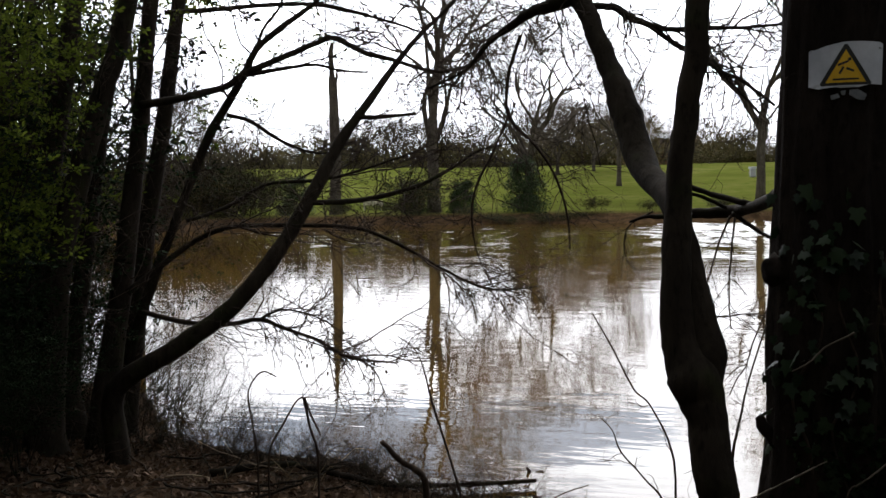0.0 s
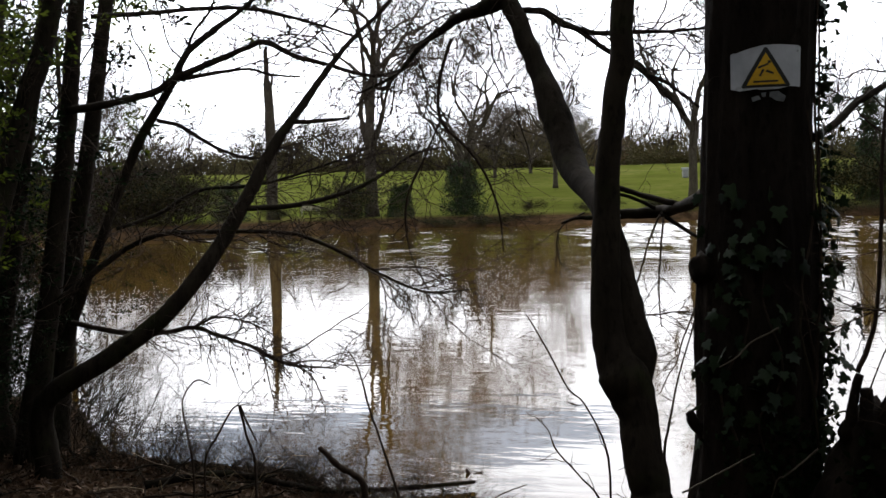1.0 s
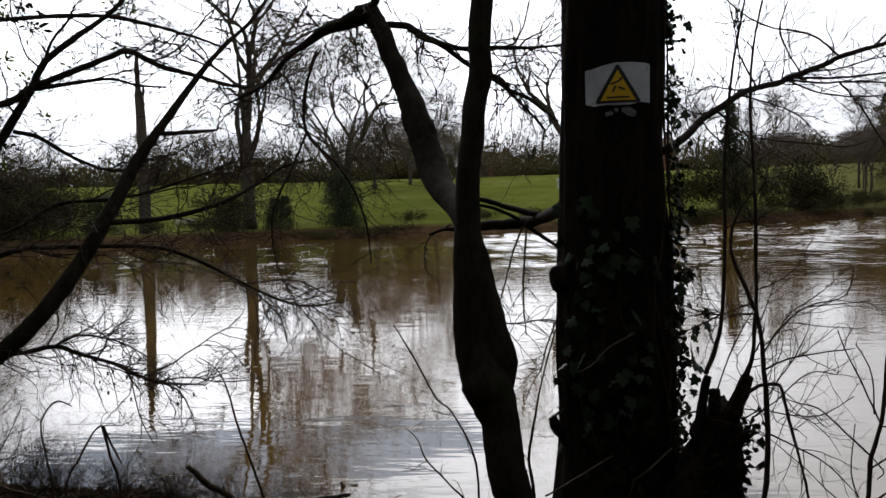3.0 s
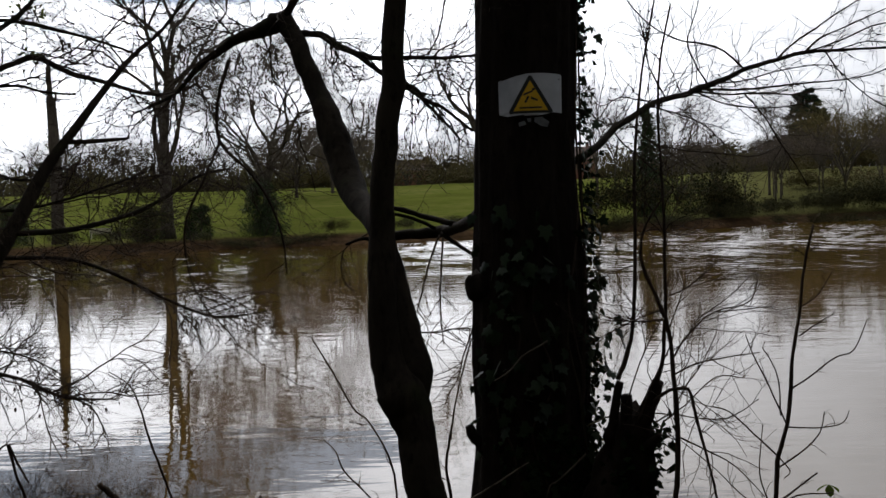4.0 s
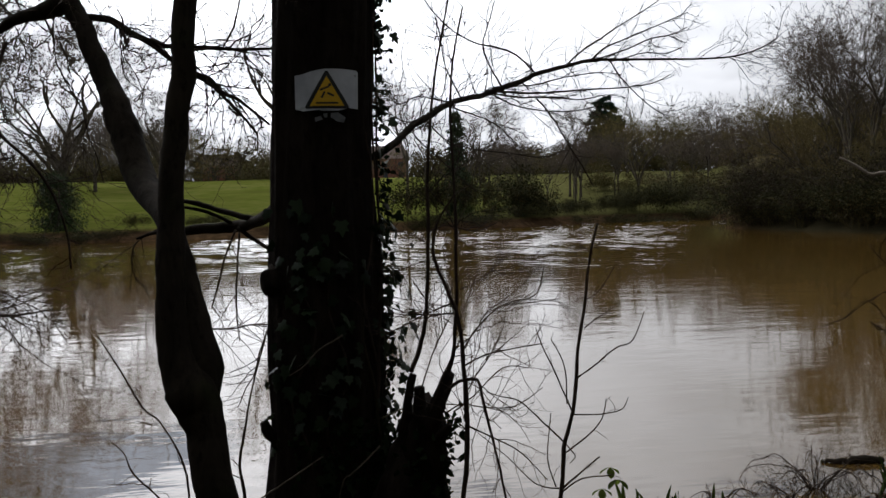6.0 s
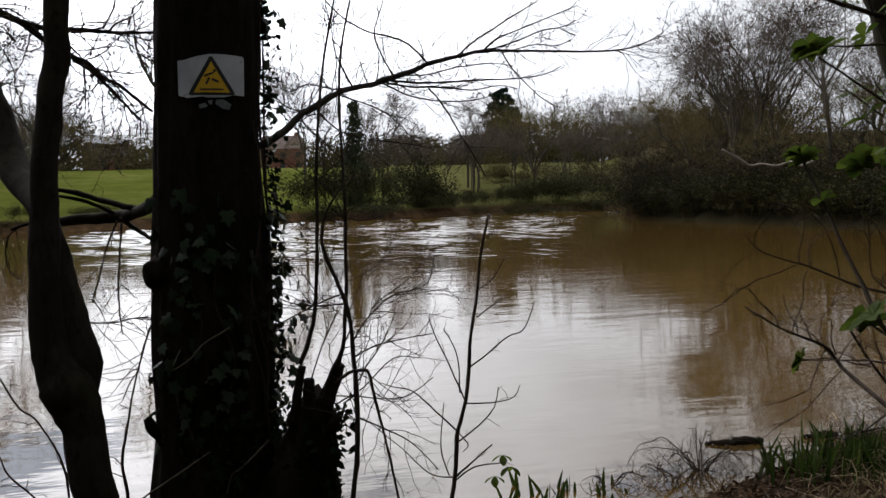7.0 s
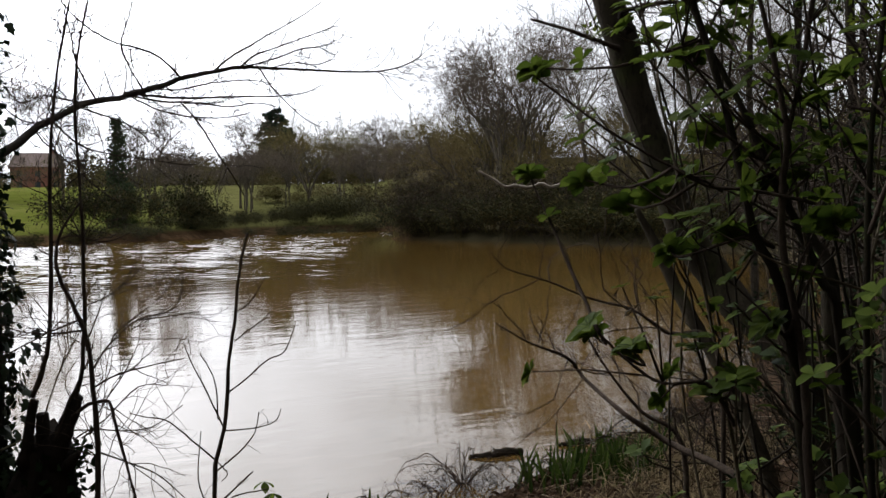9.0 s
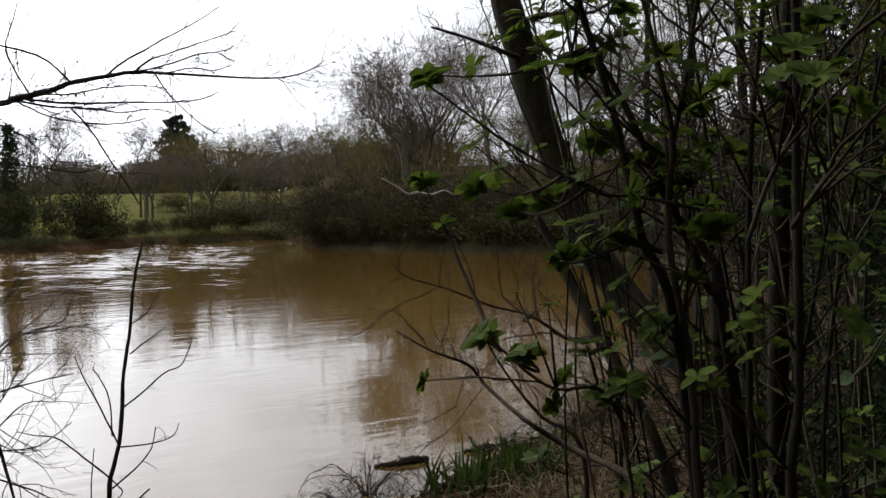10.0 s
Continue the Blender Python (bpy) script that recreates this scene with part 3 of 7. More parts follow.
oak = put(bare_tree("park_tree", 25, 6.5, 11, "tall leafless park tree with a forked trunk on the bank", 0.5, 0.32, 6, 5, None, None, 0.22, None, 3, 0.027, 1), -0.7, 78.5)
ash = put(bare_tree("ash_tree", 21, 12, 23, "broad leafless tree with a dense twiggy crown", 0.45, 0.22, 6, 6, None, None, 0.1, None, 5, 0.04, 1), 9.0, 99)
slim = put(bare_tree("slim_tree", 15, 3.4, 31, "slender leafless tree on the wooded shore", 0.17, 0.32, 4, 4, None, None, 0.6, None, 5, 0.025), 43, 92)
wood = put(bare_tree("woodland_tree", 13, 6.0, 47, "leafless brown woodland tree", 0.2, 0.12, 4, 6, None, TWIG_WOOD, 0.25, None, 3, 0.036, 1), 74, 92)
budding = put(bare_tree("budding_tree", 14, 6.5, 53, "leafless tree with dark budding twigs by the shore", 0.24, 0.08, 4, 6, None, TWIG_WOOD, 0.25, (BUSH_FAR, 1, 0.35, 0.16), 4, 0.04, 1), 65, 48.5, 0.84)
again(oak, 30.3, 90, 0.85, 1.1, 1.0, "leafless park tree with a straight grey trunk on the lawn")
again(oak, 22, 118, 0.6, 2.0)
for x, y, sc, a in ((17, 140, 0.6, 1.3), (24, 150, 0.6, 2.9)):
    again(ash, x, y, sc, a, 0.95)
again(ash, 50, 128, 0.5, 0.4)
again(slim, 49, 100, 0.75, 2.2)
again(slim, 57, 99, 0.85, 4.0, 1.05)
again(slim, 62, 110, 0.75, 1.0)
again(slim, 66, 95, 0.8, 5.0)

# bank bushes across the pond
laurel = put(evergreen("laurel_bush", 6.2, 3.0, 61, "dense dark evergreen bush on the pond bank", 8500, None, 0.24, 0.22), 6.6, 76.2, 0.74)
scrub = put(thicket("bank_bush", 3.0, 2.4, 67, "low tangled dark bush on the far bank", 14, 1900, THORN, 0.2), -2.5, 74.5)
again(laurel, -11.6, 74.5, 0.56, 1.2, 0.95, "small rounded evergreen bush on the pond bank")
again(laurel, 1.6, 76, 0.45, 2.2, 1.0, "small rounded evergreen bush on the pond bank")
again(laurel, -2.2, 75.5, 0.5, 3.2, 0.9, "small rounded evergreen bush on the pond bank")
again(laurel, 42.2, 78.5, 0.62, 0.7, 1.15, "dark evergreen bush grown round a pointed conifer")
again(laurel, 49.4, 79.2, 0.5, 2.7, 1.0, "dark ivy-clad bush on the pond bank")
again(slim, 49.8, 80.4, 0.62, 1.7, 1.0, "bare crooked tree rising from an ivy-clad bush")
for x, y, sc in ((57.5, 79.6, 0.5), (60.0, 79.9, 0.62), (62.6, 80.4, 0.8), (65.2, 80.6, 0.85), (67.4, 80.2, 0.95), (54.6, 78.8, 0.5), (69.6, 78.6, 1.0)):
    again(scrub, x, y, sc, x, 0.95, "low dark bush at the water's far edge")
again(scrub, 37.2, 77.6, 1.15, 2.6, 0.95)
again(scrub, 39.5, 77.2, 1.1, 1.6, 1.1)
again(scrub, 44.0, 77.4, 1.2, 0.6, 1.0)
again(scrub, 48.2, 78.6, 1.25, 4.0, 1.1)
again(scrub, 50.2, 79.2, 1.0, 5.0, 1.0)
put(evergreen("cypress_tree", 10.5, 1.7, 87, "pointed dark cypress on the far bank", 2600, None, 0.4, 0.75, "tree"), 42.6, 80)

rng = random.Random(71)
for k in range(34):
    x = -13 + 84 * (k + rng.random()) / 34
    y = 70.5 + (5.0 if x > 44 else 1.5 if x < 10 else 2.2) + rng.uniform(0.3, 1.6)
    again(scrub, x, y, rng.uniform(0.35, 0.6) if x < 34 else rng.uniform(0.4, 0.75), rng.uniform(0, 6), rng.uniform(0.5, 0.8))
for k in range(6):
    again(scrub, 47 + 24 * (k + rng.random()) / 6, 80.0 + rng.uniform(-0.5, 1.5), rng.uniform(0.5, 0.8), rng.uniform(0, 6), 0.8)
for k in range(22):
    again(slim, 50 + 34 * (k + rng.random()) / 22, 86 + rng.uniform(-4, 14), rng.uniform(0.35, 0.6), rng.uniform(0, 6), 0.9, "bare sapling on the rough grass by the shore")

# far woods and hedges behind the lawn
def polar(deg, d):
    return d * math.sin(radians(deg)), d * math.cos(radians(deg))


rng = random.Random(73)
hedge = put(thicket("hedge_bush", 5.0, 5.0, 79, "brown leafless bush in the wood's edge", 16, 800, BUSH_FAR, 0.4, None, 2, "bush", 5, 0.09), *polar(-14, 188))
for k in range(150):
    deg = -17 + 54 * (k + rng.random()) / 150
    if abs(deg - 23.6) < 1.9 or abs(deg - 13.9) < 1.6:
        continue
    big = 0.75 + 0.35 * smooth01((deg + 9) / 4) - 0.3 * smooth01((deg - 20) / 6)
    again(hedge, *polar(deg, rng.uniform(182, 190)), rng.uniform(0.3, 1.25) * float(big), rng.uniform(0, 6), rng.uniform(0.4, 1.0), dz=-0.9)
for k in range(110):
    deg = -12 + 58 * (k + rng.random()) / 110
    if abs(deg - 23.6) > 1.9 and abs(deg - 13.9) > 1.6:
        again(hedge, *polar(deg, rng.uniform(192, 206)), rng.uniform(0.4, 1.3), rng.uniform(0, 6), rng.uniform(0.6, 1.1), dz=-0.9)
for k in range(44):
    deg = -8 + 26 * (k + rng.random()) / 44
    again(rng.choice((wood, wood, wood, budding)), *polar(deg, rng.uniform(190, 220)), rng.uniform(0.55, 1.15), rng.uniform(0, 6), 0.85)
for k in range(26):
    again(rng.choice((wood, slim, wood)), *polar(18 + 22 * (k + rng.random()) / 26, rng.uniform(186, 215)), rng.uniform(0.45, 0.8), rng.uniform(0, 6), 0.85)
for k in range(14):
    again(wood, *polar(5.5 + 8 * (k + rng.random()) / 14, rng.uniform(188, 205)), rng.uniform(0.9, 1.3), rng.uniform(0, 6), 0.9, dz=-0.5)
for k in range(14):
    again(wood, *polar(-18 + 10 * (k + rng.random()) / 14, rng.uniform(200, 250)), rng.uniform(0.4, 0.6), rng.uniform(0, 6), 0.8)
for k in range(54):
    u = (k + rng.random()) / 54
    again(rng.choice((wood, budding, wood, hedge)), *polar(36.5 + 13.5 * u, rng.uniform(165, 225)), rng.uniform(0.65, 1.1), rng.uniform(0, 6), rng.uniform(0.8, 1.1))
for k in range(12):
    again(hedge, *polar(36 + 9 * (k + rng.random()) / 12, rng.uniform(112, 128)), rng.uniform(0.5, 0.8), rng.uniform(0, 6), rng.uniform(0.45, 0.7))

# woods on the point and along the pond's side
fringe = put(thicket("shore_bush", 4.2, 3.4, 83, "tangled olive-brown bush overhanging the water", 22, 1300, POINT_BUSH, 0.17, BARK_TWIG, 2, "bush", 4, 0.04), 53.8, 51.5)
side = [(52.2, 54.4), (50.3, 45), (49, 36.5), (46.8, 27), (42, 19.5), (30, 10.3), (20, 6.5)]


def along_side(u):
    u *= len(side) - 1
    i = min(int(u), len(side) - 2)
    return (side[i][0] + (side[i + 1][0] - side[i][0]) * (u - i), side[i][1] + (side[i + 1][1] - side[i][1]) * (u - i))


for k in range(34):
    x, y = along_side((k + rng.random()) / 34)
    again(fringe, x + rng.uniform(0.3, 1.8), y - rng.uniform(0.2, 1.2), rng.uniform(0.65, 1.0), rng.uniform(0, 6), rng.uniform(0.6, 0.95))
for k in range(30):
    x, y = along_side(0.7 * (k + rng.random()) / 30)
    again(scrub, x + rng.uniform(0.0, 0.9), y - rng.uniform(0.2, 0.8), rng.uniform(0.7, 1.1), rng.uniform(0, 6), 0.8, "dark tangled bush overhanging the water")
for k in range(96):
    x, y = along_side((k + rng.random()) / 96)
    off = rng.uniform(3, 34)
    again(rng.choice((wood, wood, budding, wood, fringe)), x + off, y - off * 0.35 + 1, rng.uniform(0.32, 0.62) * (0.5 + 0.8 * smooth01((k - 4) / 24) - 0.4 * smooth01((k - 50) / 40)), rng.uniform(0, 6), rng.uniform(0.8, 1.05))
for k in range(14):
    x, y = along_side(0.02 + 0.6 * k / 14)
    again(slim, x + rng.uniform(4, 10), y + rng.uniform(-3, 2), rng.uniform(0.6, 1.05), rng.uniform(0, 6), 1.0)
for k in range(44):
    deg = 44.2 + 9.0 * rng.random()
    d = rng.uniform(82, 150)
    again(rng.choice((wood, budding, fringe)), *polar(deg, d), rng.uniform(0.3, 0.5) * float(1 + 0.45 * smooth01((deg - 48) / 2.5)), rng.uniform(0, 6), rng.uniform(0.8, 1.05))
for k in range(10):
    x, y = 60 + 1.5 * k + rng.uniform(-2, 2), 54.0 + 1.0 * k - rng.uniform(1, 4)
    again(rng.choice((fringe, wood)), x, y, rng.uniform(0.7, 1.0), rng.uniform(0, 6), 0.9)

# slender trees that stand out above the point
for deg, d, sc in ((45.3, 94, 0.72), (44.8, 97, 0.6), (42.8, 118, 0.75), (46.4, 92, 0.62)):
    again(slim, *polar(deg, d), sc, deg, 1.05, "slender pale leafless tree above the shore bushes")

# left shore, seen through the thicket
for k in range(30):
    d = rng.uniform(60, 92) if k > 10 else rng.uniform(40, 80)
    x, y = polar(-34 + 22 * (k + rng.random()) / 30, d)
    if shore_distance(np.array([x]), np.array([y]))[0] > 1.0:
        again(rng.choice((wood, fringe, fringe)), x, y, rng.uniform(0.6, 0.9), rng.uniform(0, 6), 0.85)


for k in range(22):
    x, y = polar(-19 + 7.6 * (k + rng.random()) / 22, rng.uniform(72, 80))
    again(rng.choice((fringe, fringe, scrub)), x, y, rng.uniform(0.75, 1.15), rng.uniform(0, 6), rng.uniform(0.8, 1.1), dz=-0.3)
for deg, d, sc in ((-15.6, 78, 0.75), (-14.2, 82, 0.6), (-16.8, 80, 0.9), (-13.0, 84, 0.5)):
    again(slim, *polar(deg, d), sc, rng.uniform(0, 6), 0.9)


def house(x, y, w, d, h, turn, label, wall_mat, roof_mat, chimney=True):
    g = ground_z(x, y)
    home = thing("house", (x, y, g), label, "house")
    bm = bmesh.new()
    bmesh.ops.create_cube(bm, size=1)
    bmesh.ops.scale(bm, vec=(w, d, h), verts=bm.verts)
    bmesh.ops.translate(bm, vec=(0, 0, h / 2 - 0.3), verts=bm.verts)
    part("wall", bm, wall_mat, home)
    bm = bmesh.new()
    e, rz = 0.4, h * 0.55
    v = [bm.verts.new(p) for p in ((-w / 2 - e, -d / 2 - e, h - 0.35), (w / 2 + e, -d / 2 - e, h - 0.35), (w / 2 + e, d / 2 + e, h - 0.35), (-w / 2 - e, d / 2 + e, h - 0.35), (-w / 2 - e + 1.5, 0, h + rz), (w / 2 + e - 1.5, 0, h + rz))]
    for q in ((0, 1, 5, 4), (1, 2, 5), (2, 3, 4, 5), (3, 0, 4), (3, 2, 1, 0)):
        bm.faces.new([v[i] for i in q])
    roof = part("roof", bm, roof_mat, home)
    if chimney:
        bm = bmesh.new()
        bmesh.ops.create_cube(bm, size=1)
        bmesh.ops.scale(bm, vec=(0.9, 0.6, 2.0), verts=bm.verts)
        bmesh.ops.translate(bm, vec=(w * 0.3, 0, h + rz * 0.9), verts=bm.verts)
        part("chimney", bm, wall_mat, roof)
    for fl in range(2):
        for c in range(max(2, int(w / 3))):
            bm = bmesh.new()
            bmesh.ops.create_cube(bm, size=1)
            bmesh.ops.scale(bm, vec=(1.1, 0.16, 1.2), verts=bm.verts)
            bmesh.ops.translate(bm, vec=(-w / 2 + (c + 0.5) * w / max(2, int(w / 3)), -d / 2 - 0.05, 1.2 + fl * (h - 2.2) / 1.3), verts=bm.verts)
            part("window", bm, WINDOW, home, "white framed window")
    home.rotation_euler = (0, 0, turn)
    return home


def plain(name, a, b, scale, rough=0.8):
    m = Mat(name, rough)
    return m.colour(m.ramp(m.noise(m.coords(), scale, 5), [(0.3, a), (0.7, b)])).m


BRICK = plain("red_brick", (0.17, 0.07, 0.045), (0.25, 0.115, 0.075), 3.0)
TILE = plain("roof_tile", (0.1, 0.07, 0.06), (0.17, 0.12, 0.1), 2.0)
RENDER_WALL = plain("white_painted_wall", (0.7, 0.68, 0.64), (0.8, 0.79, 0.76), 2.0)
WINDOW = plain("dark_glass", (0.03, 0.035, 0.04), (0.06, 0.065, 0.07), 1.0, 0.15)
house(91, 208, 11, 8, 5.4, -0.41, "red brick house with a dark tiled roof", BRICK, TILE)
house(54, 218, 12, 8, 4.2, -0.24, "brick house with a brown roof half hidden by trees", BRICK, TILE)
house(139, 143.8, 5, 4, 3.0, -0.77, "small white house among the trees", RENDER_WALL, TILE, False)

# ---- near bank: limbs ----
def limb(parent, rows, name="limb", mat=None, sides=9, steps=4, wobble=0.12, seed=1, label=""):
    """A bough through the given rows, as a part of a tree that stands at parent."""
    rng = random.Random(seed)
    slim_by = 0.85 if name in ("twig", "hanging_twig") else 1.0
    pts, radii = spline([(x, y, z, r * slim_by) for x, y, z, r in rows], steps, wobble, rng)
    h, o = Heap(), Vector(parent.location)
    h.tube([p - o for p in pts], radii, sides)
    piece(name, h, mat or BARK_NEAR, parent, label)
    return pts, radii


def twig_mesh(parent, runs, mat=None, name="twig_spray", label=""):
    """Twigs on several boughs, as one part."""
    h, o = Heap(), Vector(parent.location)
    for args in runs:
        (pts, radii), kw = args
        twigs_along(h, pts, radii, **kw)
    h.v = [(a - o.x, b - o.y, c - o.z) for a, b, c in h.v]
    tagged(piece(name, h, mat or BARK_TWIG, parent, label), kind="stuff")


def to_ground(rows, dx=0.0, dy=0.0, grow=1.15):
    """The rows with a foot set into the ground below the first."""
    x, y, z, r = rows[0]
    x, y = x + dx, y + dy
    g = ground_z(x, y)
    return [(x, y, g - 0.15, r * grow * 1.1), (x, y, g + 0.15, r * grow)] + rows if z > g + 0.4 else [(x, y, g - 0.15, r * grow)] + rows


# the ivy-clad tree with the sign
SIGN_AZ = math.atan2(1.785, 4.23)
TX, TY = 4.80 * math.sin(SIGN_AZ), 4.80 * math.cos(SIGN_AZ)


def ivy_tree():
    rng = random.Random(101)
    g = ground_z(TX, TY)
    tree = thing("ivy_tree", (TX, TY, g), "dark rugged tree trunk with ivy and a warning sign", "tree")
    h = Heap()
    n, k = 56, 46
    for i in range(k + 1):
        z = -0.3 + (5.6 - g) * i / k
        w = z + g
        r = 0.248 + 0.045 * max(0, 1 - abs(w - 1.5) / 1.3) + 0.11 * max(0, 1.3 - w) ** 1.5
        cx = -0.012 - 0.028 * max(0, 2.9 - w) + 0.012 * math.sin(w * 1.9)
        for j in range(n):
            a = 2 * math.pi * j / n
            ridge = 0.010 * math.sin(a * 17 + 1.5 * math.sin(w * 3.1)) + 0.009 * noise.noise(Vector((math.cos(a) * 3, math.sin(a) * 3, w * 1.4))) * 2 + 0.02 * noise.noise(Vector((math.cos(a), math.sin(a), w * 0.8)))
            h.v.append((cx + (r + ridge) * math.cos(a), (r + ridge) * math.sin(a), z))
    for i in range(k):
        for j in range(n):
            h.f.append((i * n + j, i * n + (j + 1) % n, (i + 1) * n + (j + 1) % n, (i + 1) * n + j))
    piece("trunk", h, BARK_IVY, tree)
    return tree


ivy_host = ivy_tree()
limb(ivy_host, [(1.64, 4.45, 2.29, 0.043), (1.63, 4.61, 2.27, 0.038), (1.64, 4.87, 2.23, 0.034), (1.62, 5.08, 2.2, 0.032), (1.59, 5.2, 2.19, 0.034), (1.48, 5.28, 2.18, 0.031), (1.35, 5.33, 2.17, 0.028), (1.24, 5.36, 2.16, 0.015), (1.15, 5.39, 2.16, 0.01), (1.07, 5.42, 2.13, 0.0066)], "limb", BARK_NEAR, 10, 3, 0.15, 2)
limb(ivy_host, [(1.64, 5.02, 2.23, 0.017), (1.59, 5.04, 2.24, 0.017), (1.54, 5.11, 2.26, 0.016), (1.46, 5.19, 2.29, 0.015), (1.38, 5.22, 2.32, 0.015), (1.28, 5.25, 2.34, 0.01)], "limb", BARK_NEAR, 8, 3, 0.2, 3)
limb(ivy_host, [(1.55, 5.16, 2.21, 0.011), (1.47, 5.18, 2.25, 0.01), (1.4, 5.21, 2.28, 0.01), (1.28, 5.25, 2.31, 0.0065)], "limb", BARK_NEAR, 6, 3, 0.2, 3)
limb(ivy_host, [(1.58, 5.15, 2.18, 0.015), (1.63, 5.08, 2.13, 0.013), (1.67, 5.01, 2.09, 0.011), (1.69, 4.9, 2.06, 0.011)], "limb", BARK_NEAR, 8, 3, 0.2, 4)
rb = limb(ivy_host, [(2.11, 4.42, 2.54, 0.022), (2.3, 4.55, 2.63, 0.021), (2.43, 4.65, 2.72, 0.02), (2.54, 4.7, 2.77, 0.019), (2.8, 4.85, 2.89, 0.018), (3.07, 4.99, 2.95, 0.017), (3.18, 5.04, 2.99, 0.018), (3.32, 5.08, 3.03, 0.018), (3.5, 5.15, 3.09, 0.017), (3.59, 5.16, 3.13, 0.015), (3.74, 5.19, 3.17, 0.015), (3.9, 5.22, 3.21, 0.013), (4.06, 5.24, 3.25, 0.012), (4.26, 5.25, 3.27, 0.0099), (4.66, 5.24, 3.29, 0.0081), (5.05, 5.14, 3.3, 0.0072), (5.3, 5.11, 3.33, 0.0063), (5.45, 5.03, 3.38, 0.0052), (5.56, 4.97, 3.45, 0.0042)], "limb", BARK_NEAR, 8, 3, 0.12, 5)
bough_twigs = []
bough_twigs.append(limb(ivy_host, [(3.59, 5.16, 3.13, 0.0093), (3.51, 5.16, 3.2, 0.0087), (3.42, 5.17, 3.26, 0.0081), (3.31, 5.18, 3.29, 0.0075), (3.16, 5.22, 3.32, 0.007), (3.02, 5.26, 3.4, 0.0064), (2.9, 5.29, 3.52, 0.0058), (2.81, 5.3, 3.64, 0.0053)], "twig", BARK_TWIG, 5, 4, 0.35, 200))
bough_twigs.append(limb(ivy_host, [(3.88, 5.23, 3.21, 0.0096), (4.03, 5.26, 3.32, 0.0086), (4.21, 5.28, 3.42, 0.0075), (4.4, 5.3, 3.53, 0.0064), (4.64, 5.28, 3.67, 0.0053), (4.85, 5.28, 3.81, 0.0041)], "twig", BARK_TWIG, 5, 4, 0.35, 201))
bough_twigs.append(limb(ivy_host, [(4.08, 5.23, 3.25, 0.0097), (4.24, 5.26, 3.36, 0.0084), (4.43, 5.27, 3.43, 0.007), (4.67, 5.25, 3.53, 0.0056), (4.94, 5.22, 3.64, 0.0041)], "twig", BARK_TWIG, 5, 4, 0.35, 202))
bough_twigs.append(limb(ivy_host, [(4.08, 5.23, 3.25, 0.0078), (4.34, 5.23, 3.33, 0.0069), (4.6, 5.23, 3.43, 0.0061), (4.82, 5.25, 3.48, 0.0051), (5, 5.3, 3.55, 0.0042)], "twig", BARK_TWIG, 5, 4, 0.35, 203))
bough_twigs.append(limb(ivy_host, [(4.32, 5.21, 3.27, 0.0059), (4.55, 5.23, 3.33, 0.0054), (4.76, 5.27, 3.34, 0.0048), (4.96, 5.31, 3.4, 0.0042)], "twig", BARK_TWIG, 5, 4, 0.35, 204))
bough_twigs.append(limb(ivy_host, [(3.18, 5.04, 2.99, 0.011), (3.4, 5.07, 2.99, 0.0096), (3.66, 5.07, 3, 0.0086), (3.9, 5.09, 3.03, 0.0075), (4.18, 5.08, 3.05, 0.0064), (4.47, 5.07, 3.09, 0.0052), (4.68, 5.11, 3.17, 0.004)], "twig", BARK_TWIG, 5, 4, 0.35, 205))
bough_twigs.append(limb(ivy_host, [(3.18, 5.04, 2.98, 0.0088), (3.39, 5.06, 2.96, 0.0079), (3.61, 5.07, 2.97, 0.007), (3.87, 5.05, 2.96, 0.006), (4.09, 5.07, 3, 0.005), (4.28, 5.1, 2.99, 0.0039)], "twig", BARK_TWIG, 5, 4, 0.35, 206))
bough_twigs.append(limb(ivy_host, [(3.18, 5.04, 2.97, 0.0071), (3.38, 5.04, 2.9, 0.0063), (3.62, 5.01, 2.87, 0.0055), (3.85, 4.99, 2.89, 0.0046), (4.01, 5.02, 2.93, 0.0038)], "twig", BARK_TWIG, 5, 4, 0.35, 207))
bough_twigs.append(limb(ivy_host, [(2.75, 4.82, 2.86, 0.0066), (2.88, 4.86, 2.84, 0.0059), (3.07, 4.86, 2.78, 0.0051), (3.21, 4.89, 2.7, 0.0043), (3.34, 4.92, 2.6, 0.0035)], "twig", BARK_TWIG, 5, 4, 0.35, 208))
bough_twigs.append(limb(ivy_host, [(2.54, 4.7, 2.77, 0.0063), (2.43, 4.68, 2.75, 0.0055), (2.33, 4.65, 2.78, 0.0046), (2.24, 4.62, 2.85, 0.0038), (2.18, 4.57, 2.9, 0.003)], "twig", BARK_TWIG, 5, 4, 0.35, 209))
bough_twigs.append(limb(ivy_host, [(2.8, 4.85, 2.89, 0.0066), (2.67, 4.82, 2.9, 0.0057), (2.55, 4.79, 2.91, 0.0048), (2.43, 4.76, 2.86, 0.004), (2.33, 4.72, 2.88, 0.0031)], "twig", BARK_TWIG, 5, 4, 0.35, 210))
bough_twigs.append(limb(ivy_host, [(4.26, 5.25, 3.26, 0.0069), (4.36, 5.26, 3.15, 0.0062), (4.51, 5.26, 3.03, 0.0056), (4.66, 5.25, 2.93, 0.0049), (4.8, 5.26, 2.89, 0.0041)], "twig", BARK_TWIG, 5, 4, 0.35, 211))
bough_twigs.append(limb(ivy_host, [(3.53, 5.07, 2.96, 0.0073), (3.67, 5.09, 2.84, 0.0067), (3.8, 5.12, 2.68, 0.0061), (3.94, 5.15, 2.53, 0.0055), (4.06, 5.19, 2.39, 0.0049)], "twig", BARK_TWIG, 5, 4, 0.35, 212))
